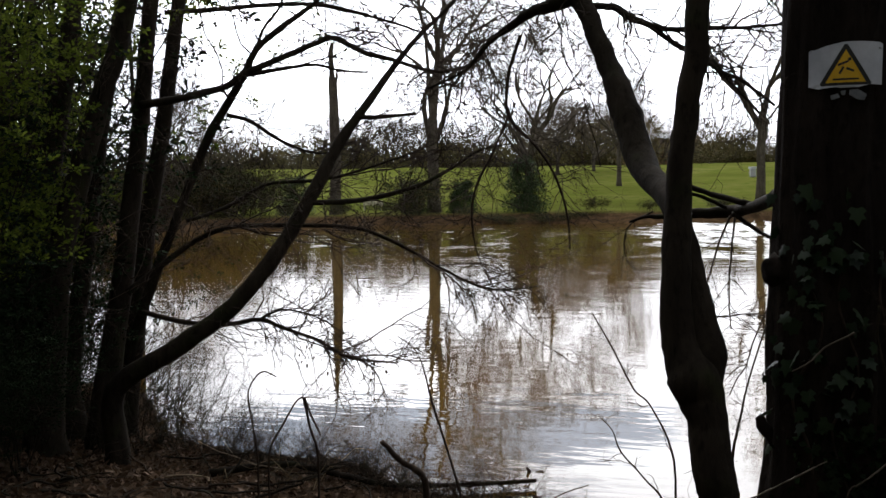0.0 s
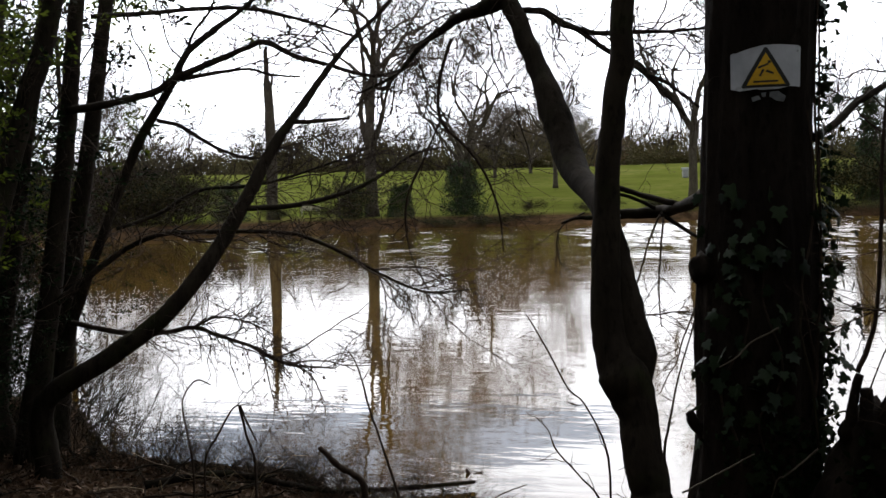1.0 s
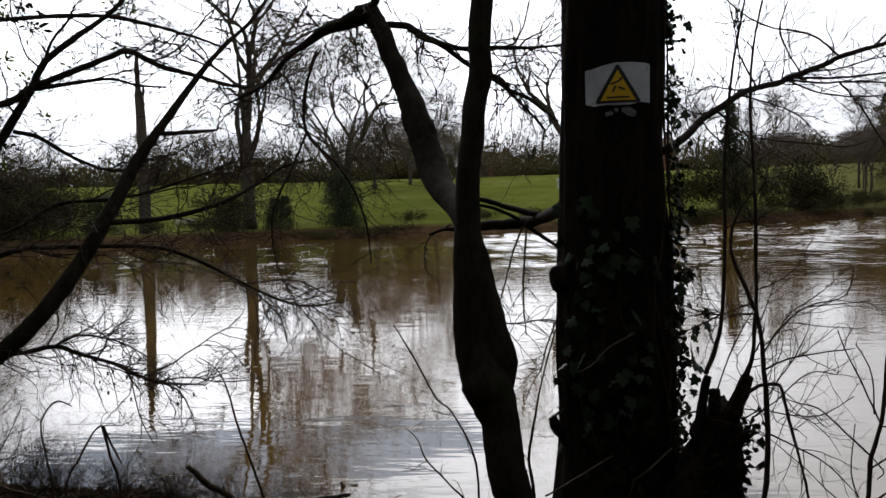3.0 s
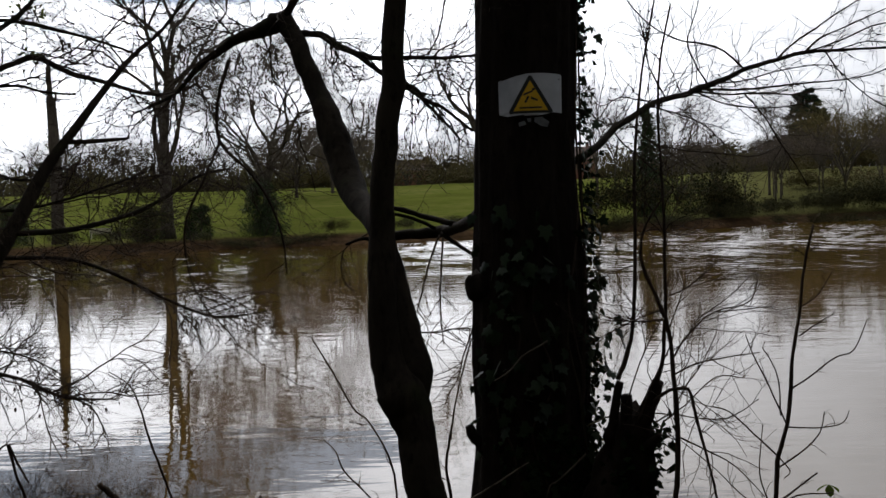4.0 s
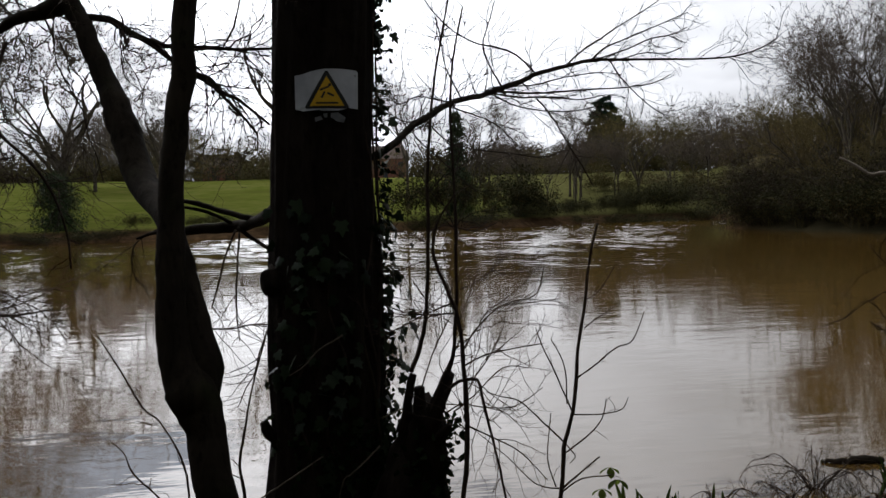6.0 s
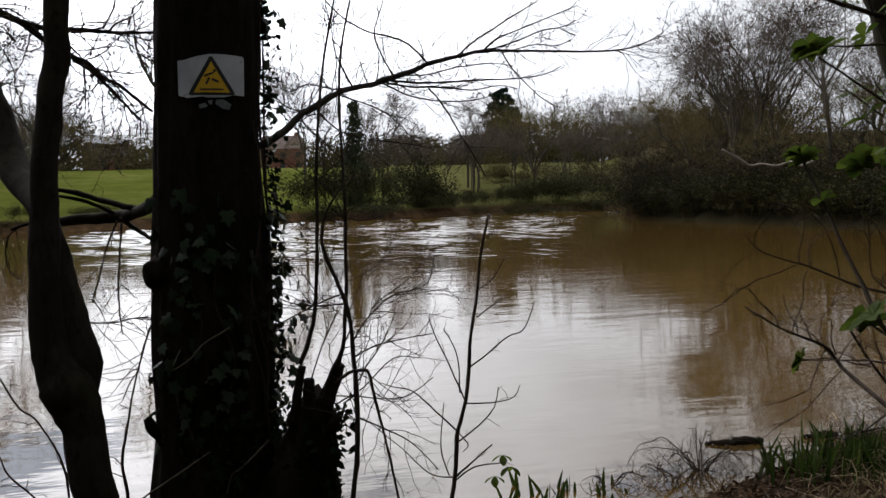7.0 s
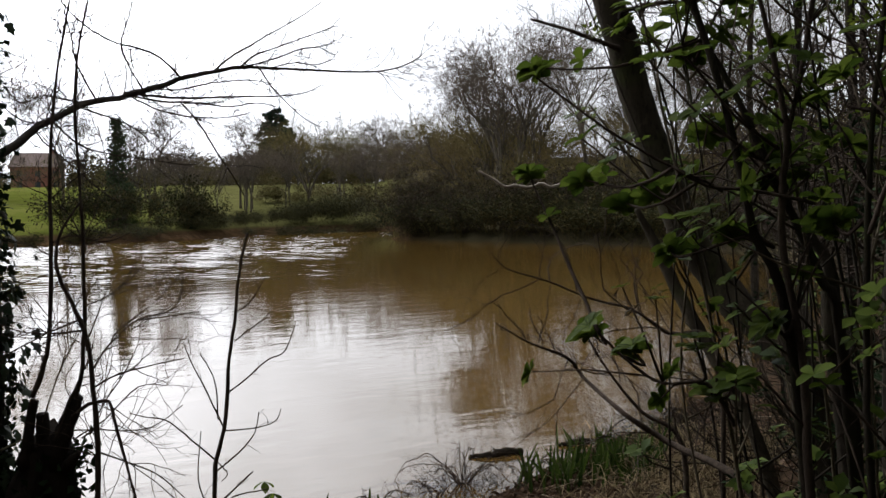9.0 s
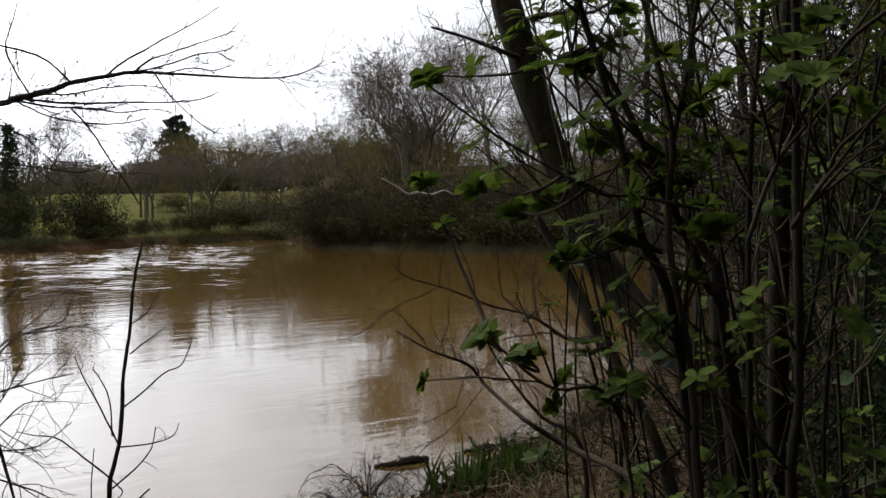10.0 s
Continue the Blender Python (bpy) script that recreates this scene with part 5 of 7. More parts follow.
d1 = limb(fork, [(0.44, 5.23, 3.17, 0.011), (0.37, 5.24, 2.96, 0.0098), (0.37, 5.24, 2.73, 0.0098), (0.51, 5.23, 2.57, 0.0073), (0.61, 5.22, 2.42, 0.0073), (0.68, 5.2, 2.21, 0.0061), (0.7, 5.2, 1.99, 0.0049)], "limb", BARK_TWIG, 6, 4, 0.2, 66)
d2 = limb(fork, [(0.37, 5.24, 2.73, 0.0073), (0.28, 5.24, 2.53, 0.0073), (0.19, 5.25, 2.35, 0.0073), (0.16, 5.25, 2.18, 0.0061), (0.19, 5.25, 1.97, 0.0049), (0.28, 5.24, 1.78, 0.0037)], "limb", BARK_TWIG, 6, 4, 0.2, 67)
twig_mesh(fork, [(b, dict(count=c, length=1.1, rng=random.Random(540 + i), level=3, r0=0.0063, start=0.2, rise=rs, kids=4, angle=40, bend=0.6, flat=0.4))
                 for i, (b, c, rs) in enumerate(((fl, 5, -0.1), (fr, 6, 0.0), (fu, 3, 0.1)))], None, "side_bough")
twig_mesh(fork, [(fl, dict(count=44, length=0.85, rng=random.Random(70), level=2, r0=0.0045, rise=-0.1, kids=3)),
                 (fr, dict(count=22, length=0.7, rng=random.Random(71), level=2, r0=0.0045, rise=0.0, kids=3)),
                 (fr2, dict(count=16, length=0.6, rng=random.Random(75), level=2, r0=0.0045, rise=-0.05, kids=3)),
                 (fr3, dict(count=10, length=0.5, rng=random.Random(76), level=2, r0=0.0035, rise=-0.05, kids=3)),
                 (fu, dict(count=6, length=0.6, rng=random.Random(72), level=2, r0=0.0045, rise=0.1, kids=3)),
                 (d1, dict(count=36, length=0.6, rng=random.Random(73), level=2, r0=0.0027, rise=-0.15, kids=3)),
                 (d2, dict(count=36, length=0.6, rng=random.Random(74), level=2, r0=0.0027, rise=-0.15, kids=3))])

# leaning alder over the water
lean = thing("leaning_tree", (-2.5, 6.97, ground_z(-2.5, 6.97)), "slender alder leaning far out over the water", "tree")
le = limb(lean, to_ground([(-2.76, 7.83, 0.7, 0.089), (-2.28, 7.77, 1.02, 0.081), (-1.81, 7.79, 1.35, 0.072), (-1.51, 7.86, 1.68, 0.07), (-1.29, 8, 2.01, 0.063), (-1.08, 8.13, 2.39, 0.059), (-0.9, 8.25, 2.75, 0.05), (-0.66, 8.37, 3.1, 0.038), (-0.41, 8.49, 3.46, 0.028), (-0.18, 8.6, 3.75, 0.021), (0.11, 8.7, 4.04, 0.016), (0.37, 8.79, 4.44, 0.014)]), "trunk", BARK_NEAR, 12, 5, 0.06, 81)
limb(lean, [(-0.78, 8.31, 2.98, 0.025), (-0.51, 8.33, 2.99, 0.02), (-0.23, 8.35, 3.01, 0.01)], "limb", BARK_NEAR, 7, 4, 0.15, 82)
lr = limb(lean, [(-1.14, 8.07, 2.25, 0.027), (-0.89, 8.1, 2.25, 0.024), (-0.6, 8.13, 2.28, 0.022), (-0.21, 8.15, 2.38, 0.019), (0.08, 8.15, 2.53, 0.015), (0.33, 8.14, 2.68, 0.012), (0.59, 8.13, 2.73, 0.007)], "limb", BARK_NEAR, 7, 4, 0.15, 83)
twig_mesh(lean, [(lr, dict(count=30, length=0.8, rng=random.Random(84), level=2, r0=0.0054, rise=0.05, kids=4)),
                 (le, dict(count=16, length=0.9, rng=random.Random(85), level=2, r0=0.0054, start=0.35, rise=0.05, kids=3))])

# alder clump on the left bank
clump = thing("alder_clump", (-3.1, 8.5, ground_z(-3.1, 8.5)), "clump of dark alder stems with long arching boughs", "tree")
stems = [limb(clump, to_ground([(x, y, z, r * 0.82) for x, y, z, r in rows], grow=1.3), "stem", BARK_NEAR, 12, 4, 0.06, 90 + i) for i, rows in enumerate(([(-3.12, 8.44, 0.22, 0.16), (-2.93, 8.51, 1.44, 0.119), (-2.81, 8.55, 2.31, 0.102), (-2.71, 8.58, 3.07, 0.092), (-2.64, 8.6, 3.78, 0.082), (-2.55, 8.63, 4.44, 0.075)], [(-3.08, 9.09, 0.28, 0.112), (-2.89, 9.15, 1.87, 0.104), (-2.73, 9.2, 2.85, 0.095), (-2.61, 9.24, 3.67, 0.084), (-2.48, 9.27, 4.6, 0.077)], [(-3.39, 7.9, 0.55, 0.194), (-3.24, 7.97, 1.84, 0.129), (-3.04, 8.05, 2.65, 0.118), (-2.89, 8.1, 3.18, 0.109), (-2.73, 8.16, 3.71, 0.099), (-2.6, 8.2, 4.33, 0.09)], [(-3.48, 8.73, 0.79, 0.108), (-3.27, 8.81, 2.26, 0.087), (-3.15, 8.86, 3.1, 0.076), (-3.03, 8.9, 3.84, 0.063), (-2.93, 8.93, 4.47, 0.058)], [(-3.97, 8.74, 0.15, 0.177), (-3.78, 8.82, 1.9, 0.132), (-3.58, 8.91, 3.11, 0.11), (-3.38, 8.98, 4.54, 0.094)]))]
boughs = [limb(clump, rows, "bough", BARK_NEAR, 7, 4, 0.12, 100 + i) for i, rows in enumerate((
    [(-2.68, 8.49, 3.13, 0.04), (-2.25, 8.4, 3.19, 0.034), (-1.92, 8.49, 3.29, 0.032), (-1.76, 8.52, 3.4, 0.032), (-1.43, 8.58, 3.55, 0.029), (-1.13, 8.63, 3.68, 0.026), (-0.96, 8.65, 3.73, 0.026), (-0.72, 8.67, 3.61, 0.024), (-0.47, 8.69, 3.54, 0.021), (0, 8.7, 3.42, 0.016), (0.36, 8.69, 3.52, 0.011)],
    [(-1.76, 8.52, 3.39, 0.024), (-1.43, 8.58, 3.45, 0.018), (-1.13, 8.63, 3.49, 0.013), (-0.93, 8.65, 3.44, 0.011), (-0.67, 8.67, 3.42, 0.008)],
    [(-2.96, 8.71, 0.79, 0.067), (-2.76, 8.67, 1.32, 0.055), (-2.51, 8.64, 1.94, 0.043), (-2.33, 8.69, 2.41, 0.04), (-2.12, 8.64, 2.87, 0.043), (-1.92, 8.59, 3.16, 0.04), (-1.78, 8.57, 3.39, 0.034), (-1.66, 8.59, 3.63, 0.029), (-1.38, 8.64, 3.87, 0.027), (-1.12, 8.68, 4.07, 0.021), (-0.92, 8.7, 4.29, 0.016)],
    [(-1.66, 8.59, 3.63, 0.018), (-1.59, 8.6, 3.82, 0.013), (-1.47, 8.63, 3.98, 0.011), (-1.4, 8.64, 4.13, 0.008)],
    [(-2.56, 8.84, 4.01, 0.025), (-2.16, 8.94, 4.05, 0.022), (-1.76, 9.03, 4.1, 0.022), (-1.29, 9.11, 4.13, 0.02), (-0.97, 9.15, 4.09, 0.02), (-0.49, 9.19, 3.97, 0.014), (-0.11, 9.2, 3.84, 0.008)],
    [(-2.81, 8.34, 1.46, 0.034), (-2.46, 8.45, 1.75, 0.029), (-2.24, 8.51, 1.91, 0.026), (-1.95, 8.27, 2.02, 0.023), (-1.72, 8.32, 2.05, 0.02), (-1.18, 8.42, 2.04, 0.02), (-0.73, 8.47, 2, 0.018), (-0.32, 8.19, 1.84, 0.015), (0.07, 8.2, 1.61, 0.012), (0.42, 8.19, 1.47, 0.01), (0.83, 8.16, 1.5, 0.007)],
    [(-2.52, 7.8, 1.36, 0.022), (-2.17, 7.91, 1.25, 0.022), (-1.86, 7.99, 1.22, 0.02), (-1.58, 8.05, 1.25, 0.02), (-1.39, 8.08, 1.17, 0.017), (-1.11, 8.12, 1.06, 0.015), (-0.82, 8.16, 0.89, 0.013), (-0.43, 8.19, 0.84, 0.007)],
    [(-1.58, 8.05, 1.25, 0.012), (-1.39, 8.08, 1.33, 0.01), (-1.11, 8.12, 1.26, 0.007), (-0.87, 8.15, 1.11, 0.005)],
    [(-1.96, 8.68, 3.05, 0.021), (-1.77, 8.72, 3, 0.019), (-1.48, 8.78, 2.81, 0.016), (-1.17, 8.82, 2.7, 0.013), (-0.91, 8.85, 2.74, 0.008)],
    [(-2.31, 8.49, 2.09, 0.018), (-1.97, 8.58, 2.21, 0.018), (-1.62, 8.65, 2.41, 0.018), (-1.27, 8.71, 2.44, 0.016), (-0.96, 8.75, 2.48, 0.013), (-0.49, 8.79, 2.62, 0.011), (-0.07, 8.8, 2.77, 0.008)]))]
twig_mesh(clump, [(b, dict(count=c, length=ln, rng=random.Random(120 + i), level=2, r0=0.0050, start=0.1, rise=rs, kids=3, angle=50))
                  for i, (b, c, ln, rs) in enumerate(zip(boughs, (40, 14, 26, 10, 26, 72, 56, 18, 28, 36), (0.8, 0.5, 0.8, 0.5, 0.7, 0.8, 0.75, 0.5, 0.6, 0.7), (0.05, 0.0, 0.1, 0.1, 0.0, -0.1, 0.0, 0.0, 0.0, 0.05)))])
twig_mesh(clump, [(b, dict(count=c, length=1.5, rng=random.Random(520 + i), level=3, r0=0.0090, start=0.25, rise=rs, kids=4, angle=38, bend=0.58, flat=0.5))
                  for i, (b, c, rs) in enumerate(zip(boughs, (5, 1, 3, 1, 4, 12, 10, 2, 4, 6), (0.0, 0.0, 0.1, 0.1, 0.0, -0.12, -0.02, 0.0, 0.0, 0.0)))], None, "side_bough")
twig_mesh(clump, [(s, dict(count=26, length=1.1, rng=random.Random(140 + i), level=2, r0=0.0063, start=0.1, rise=0.05, kids=4, angle=60)) for i, s in enumerate(stems)], None, "brushwood")

# tree on the right bank
rtree = thing("bank_tree", (6.08, 2.27, ground_z(6.08, 2.27)), "leaning bare tree trunk among the bushes", "tree")
limb(rtree, to_ground([(6.08, 2.27, 1.25, 0.104), (6.09, 2.48, 1.45, 0.107), (6.09, 2.69, 1.63, 0.113), (6.08, 2.84, 1.83, 0.111), (6.01, 2.98, 2.06, 0.109), (5.98, 3.09, 2.36, 0.106), (5.96, 3.2, 2.68, 0.103), (5.92, 3.32, 3.05, 0.108), (5.88, 3.37, 3.35, 0.111), (5.83, 3.43, 3.58, 0.104), (5.8, 3.48, 3.8, 0.097)], 0.12, -0.15), "trunk", BARK_BANK, 14, 4, 0.05, 151)
limb(rtree, to_ground([(5.75, 2.39, 0.86, 0.04), (5.78, 2.58, 1.17, 0.041), (5.79, 2.81, 1.52, 0.042), (5.8, 2.95, 1.74, 0.041), (5.79, 3.05, 1.94, 0.036), (5.78, 3.13, 2.1, 0.029), (5.73, 3.19, 2.25, 0.018)], 0.05, -0.1), "stem", BARK_BANK, 9, 4, 0.06, 156)
r1 = limb(rtree, [(5.66, 3.18, 3.4, 0.041), (5.58, 3.2, 3.5, 0.016), (5.67, 3.09, 3.54, 0.015), (5.72, 2.94, 3.55, 0.013), (5.79, 2.78, 3.54, 0.011), (5.9, 2.64, 3.65, 0.009)], "limb", BARK_NEAR, 7, 4, 0.1, 152)
r2 = limb(rtree, [(5.86, 3.33, 3.31, 0.037), (5.75, 3.36, 3.33, 0.018), (5.54, 3.41, 3.37, 0.014), (5.36, 3.49, 3.42, 0.011), (5.16, 3.6, 3.47, 0.0071)], "limb", BARK_TWIG, 6, 4, 0.1, 153)
twig_mesh(rtree, [(r1, dict(count=10, length=0.8, rng=random.Random(154), level=2, r0=0.0054, rise=0.1, kids=3)),
                  (r2, dict(count=10, length=0.4, rng=random.Random(155), level=1, r0=0.0036, rise=0.1, kids=3))])

# elder shrub close on the right
elder = thing("elder_shrub", (2.3, 0.7, ground_z(2.3, 0.7)), "leggy elder shrub with fresh green spring leaves", "shrub")
canes = []
for i, rows in enumerate(([(2.27, 0.68, 1.95, 0.012), (2.24, 0.75, 2.21, 0.01), (2.23, 0.78, 2.36, 0.009), (2.21, 0.81, 2.52, 0.008), (2.18, 0.86, 2.72, 0.007), (2.17, 0.88, 2.83, 0.006)], [(2.24, 0.63, 1.65, 0.01), (2.24, 0.64, 1.84, 0.009), (2.23, 0.65, 2, 0.008), (2.22, 0.68, 2.18, 0.008), (2.22, 0.68, 2.31, 0.008), (2.22, 0.67, 2.4, 0.007), (2.22, 0.69, 2.53, 0.006), (2.2, 0.72, 2.7, 0.005), (2.19, 0.74, 2.8, 0.005)], [(2.36, 0.61, 1.94, 0.013), (2.34, 0.65, 2.11, 0.01), (2.32, 0.7, 2.24, 0.009), (2.3, 0.75, 2.36, 0.009), (2.27, 0.8, 2.5, 0.007), (2.24, 0.86, 2.63, 0.006), (2.22, 0.9, 2.76, 0.004)], [(2.09, 0.46, 1.72, 0.007), (2.09, 0.47, 1.99, 0.006), (2.09, 0.47, 2.19, 0.006), (2.09, 0.46, 2.42, 0.005), (2.1, 0.44, 2.64, 0.005), (2.1, 0.44, 2.72, 0.005)], [(2.01, 0.37, 1.71, 0.01), (2.02, 0.36, 1.95, 0.008), (2.02, 0.36, 2.24, 0.008), (2.02, 0.36, 2.43, 0.007), (2.02, 0.36, 2.62, 0.007), (2.02, 0.37, 2.7, 0.006)], [(2.87, 0.67, 1.48, 0.028), (2.86, 0.67, 1.93, 0.027), (2.87, 0.66, 2.37, 0.025), (2.87, 0.64, 2.72, 0.024), (2.88, 0.63, 2.92, 0.022)], [(2.73, 0.74, 1.71, 0.031), (2.72, 0.77, 1.94, 0.029), (2.72, 0.78, 2.11, 0.019), (2.71, 0.81, 2.17, 0.012), (2.69, 0.84, 2.23, 0.007)])):
    canes.append(limb(elder, to_ground(rows, 0.1, -0.05), "stem", BARK_NEAR if i != 1 else BARK_TWIG, 8, 4, 0.1, 160 + i))
for i, rows in enumerate(([(2.22, 0.67, 2.4, 0.005), (2.23, 0.66, 2.47, 0.005), (2.23, 0.64, 2.56, 0.005), (2.24, 0.63, 2.65, 0.005), (2.25, 0.61, 2.76, 0.004)], [(1.9, 0.4, 2.22, 0.004), (1.91, 0.38, 2.29, 0.004), (1.92, 0.35, 2.36, 0.004), (1.93, 0.31, 2.44, 0.004), (1.94, 0.26, 2.52, 0.004), (1.96, 0.2, 2.57, 0.003)], [(2.12, 0.87, 2.35, 0.003), (2.16, 0.81, 2.31, 0.004), (2.19, 0.73, 2.3, 0.004), (2.24, 0.62, 2.27, 0.004)], [(2.17, 0.53, 2.45, 0.003), (2.19, 0.47, 2.43, 0.004), (2.21, 0.41, 2.39, 0.004), (2.23, 0.34, 2.34, 0.003), (2.25, 0.27, 2.29, 0.003)], [(1.83, 0.31, 2.24, 0.004), (1.83, 0.29, 2.27, 0.004), (1.84, 0.26, 2.32, 0.004), (1.84, 0.24, 2.36, 0.003), (1.86, 0.18, 2.41, 0.003)], [(2.27, 0.81, 1.79, 0.006), (2.24, 0.86, 1.88, 0.005), (2.19, 0.94, 1.88, 0.004), (2.16, 1, 1.92, 0.004), (2.12, 1.06, 1.99, 0.003)])):
    canes.append(limb(elder, rows, "stem", BARK_TWIG, 6, 4, 0.12, 170 + i))
brush = thing("brushwood_bush", (3.5, 1.4, ground_z(3.5, 1.4)), "thin arching leafless bush stems over the bank", "bush")
bs = [limb(brush, to_ground(rows), "stem", BARK_TWIG, 6, 4, 0.15, 180 + i) for i, rows in enumerate(([(3.59, 1.52, 1.7, 0.009), (3.5, 1.68, 1.79, 0.008), (3.43, 1.79, 1.88, 0.006), (3.35, 1.92, 1.92, 0.005), (3.25, 2.05, 1.99, 0.004), (3.15, 2.17, 2.04, 0.003), (3.11, 2.22, 2.11, 0.002)], [(3.46, 1.33, 1.25, 0.015), (3.67, 1.79, 1.33, 0.013), (3.58, 1.93, 1.44, 0.011), (3.82, 2.29, 1.51, 0.009), (3.78, 2.35, 1.6, 0.008), (3.67, 2.48, 1.67, 0.005), (3.58, 2.6, 1.76, 0.003)], [(4.05, 1.93, 1.21, 0.012), (3.96, 2.08, 1.36, 0.009), (3.88, 2.2, 1.54, 0.006), (3.82, 2.28, 1.71, 0.005)]))]
twig_mesh(brush, [(b, dict(count=14, length=0.6, rng=random.Random(185 + i), level=1, r0=0.0036, rise=0.1, kids=3)) for i, b in enumerate(bs)])
dead = thing("dead_branch", (6.37, 4.25, ground_z(6.37, 4.25)), "pale barkless dead branch caught among the bushes", "branch")
limb(dead, [(6.37, 4.24, 2.47, 0.007), (6.32, 4.32, 2.43, 0.011), (6.27, 4.38, 2.46, 0.011), (6.21, 4.46, 2.43, 0.013), (6.15, 4.54, 2.45, 0.013), (6.1, 4.6, 2.44, 0.011), (6.05, 4.66, 2.49, 0.011), (6.01, 4.71, 2.53, 0.009), (5.96, 4.76, 2.57, 0.009)], "limb", BARK_PALE, 7, 4, 0.15, 190)

# ---- the wood beside the eye, and an added unseen screen behind it ----
# hollies stand out of view, added to block sky light on the near bank
holly = put(evergreen("holly_tree", 7.5, 2.6, 201, "dense dark holly added out of view to block sky light", 13000, None, 0.14, 0.3, "tree"), *polar(210, 5.4))
rng = random.Random(203)
for deg, d, sc in ((116, 5.8, 1.0), (100, 8.8, 1.15), (103, 5.2, 1.0), (306, 7.0, 1.2), (303, 9.5, 1.4), (128, 5.2, 1.0), (146, 4.8, 1.1), (164, 5.6, 1.2), (180, 5.0, 1.1), (195, 5.5, 1.2), (233, 5.2, 1.1), (250, 5.6, 1.2), (268, 5.4, 1.1), (285, 6.0, 1.1),
                   (108, 9.5, 1.3), (135, 9, 1.6), (165, 10, 1.7), (195, 10, 1.7), (225, 9.5, 1.6), (255, 10, 1.7), (280, 10.5, 1.6), (298, 11.5, 1.4)):
    again(holly, *polar(deg, d), sc, rng.uniform(0, 6), rng.uniform(0.9, 1.1))
# bare trees added behind the eye, unseen, to thicken that screen
for k in range(10):
    again(wood, *polar(130 + 150 * (k + rng.random()) / 10, rng.uniform(9, 16)), rng.uniform(0.7, 1.0), rng.uniform(0, 6))


def leafy_bush(name, height, spread, seed, label, stems, leaves, mat, size, low=0.0, category="bush", shrink=0.5):
    """A bush near by: real twigs and many small leaves."""
    rng = random.Random(seed)
    bush = thing(name, (0, 0, 0), label, category)
    tips, lh = [], Heap()
    for k in range(stems):
        tw = Heap()
        a, t = rng.uniform(0, 2 * math.pi), rng.random() ** 0.6
        d = Vector((math.cos(a) * t * spread / height, math.sin(a) * t * spread / height, 0.9)).normalized()
        q = Vector((math.cos(a), math.sin(a), 0)) * rng.random() * spread * 0.3
        q.z = -0.2
        sprout(tw, q, d, height * rng.uniform(0.6, 1.05), rng.uniform(0.008, 0.02) * min(1, height / 3), 2, rng, 0.3, 0.08, 6, 44, 0 if height < 2 else 1, 5, shrink, tips, 0.25)
        piece("stem", tw, BARK_NEAR, bush)
    for k in range(leaves):
        q, d = tips[rng.randrange(len(tips))]
        if q.z < low:
            continue
        for _ in range(2):
            a = (Vector((rng.gauss(0, 1), rng.gauss(0, 1), rng.gauss(0, 0.5))) + d * 0.5).normalized()
            lh.card(q + a * rng.uniform(0, size * 2), a * size * rng.uniform(0.6, 1.3), turned(a, 90, rng) * size * 0.55, 0.2)
    if leaves:
        piece("foliage", lh, mat, bush)
    return bush


# dark leafing thicket round the alder clump
hazel = put(leafy_bush("hazel_bush", 5.2, 1.5, 211, "shaded hazel bush breaking into small green leaves", 16, 6800, SPRING_MASS, 0.05, 0.6, "bush", 0.3), *polar(-28.5, 11.0))
for deg, d, sc in ((-30.5, 8.8, 0.95), (-29.5, 13.0, 1.15), (-33, 10, 1.1), (-28, 17, 1.2), (-26.5, 15.0, 0.8), (-27.8, 9.2, 0.95), (-31.5, 12.5, 1.2), (-29, 7.6, 0.8), (-26, 12.5, 1.1), (-31, 10.5, 1.25), (-33.5, 8.5, 1.1), (-28, 14.5, 1.5)):
    again(hazel, *polar(deg, d), sc, rng.uniform(0, 6), rng.uniform(0.95, 1.15))
shade = put(leafy_bush("ivy_bush", 3.2, 1.0, 213, "dark ivy-choked bush at the foot of the alders", 14, 4200, IVY_SHADED, 0.06, 0.0), *polar(-27.0, 9.6))
for deg, d, sc in ((-30, 7.8, 0.8), (-29, 11.5, 0.8), (-25, 13.5, 0.6), (-33, 9, 1.0), (-24, 9.9, 0.62), (-21.5, 10.6, 0.56), (-23, 11.2, 0.6), (-28.5, 14, 1.7), (-31.5, 11, 1.6), (-26, 8.2, 0.45), (-24.6, 7.7, 0.3), (-28, 7.2, 0.4)):
    again(shade, *polar(deg, d), sc, rng.uniform(0, 6))
brushy = put(leafy_bush("twiggy_bush", 1.2, 1.6, 217, "leafless tangle of fine twigs at the water's edge", 30, 0, None, 0.05), -2.75, 8.9)
for x, y, sc in ((-2.2, 8.55, 0.7), (-3.2, 9.4, 1.1), (-3.3, 8.4, 0.9), (-1.7, 8.2, 0.45), (-3.7, 10.2, 1.2), (-1.1, 7.95, 0.4), (-0.5, 7.45, 0.42), (0.1, 7.0, 0.36), (-1.5, 8.0, 0.6), (-0.85, 7.7, 0.55), (-2.0, 8.3, 0.6), (0.45, 6.75, 0.4), (-0.2, 7.15, 0.5), (5.95, 5.0, 0.42), (6.2, 4.75, 0.3), (8.3, 4.7, 0.5), (9.3, 4.7, 0.7)):
    again(brushy, x, y, sc, rng.uniform(0, 6))

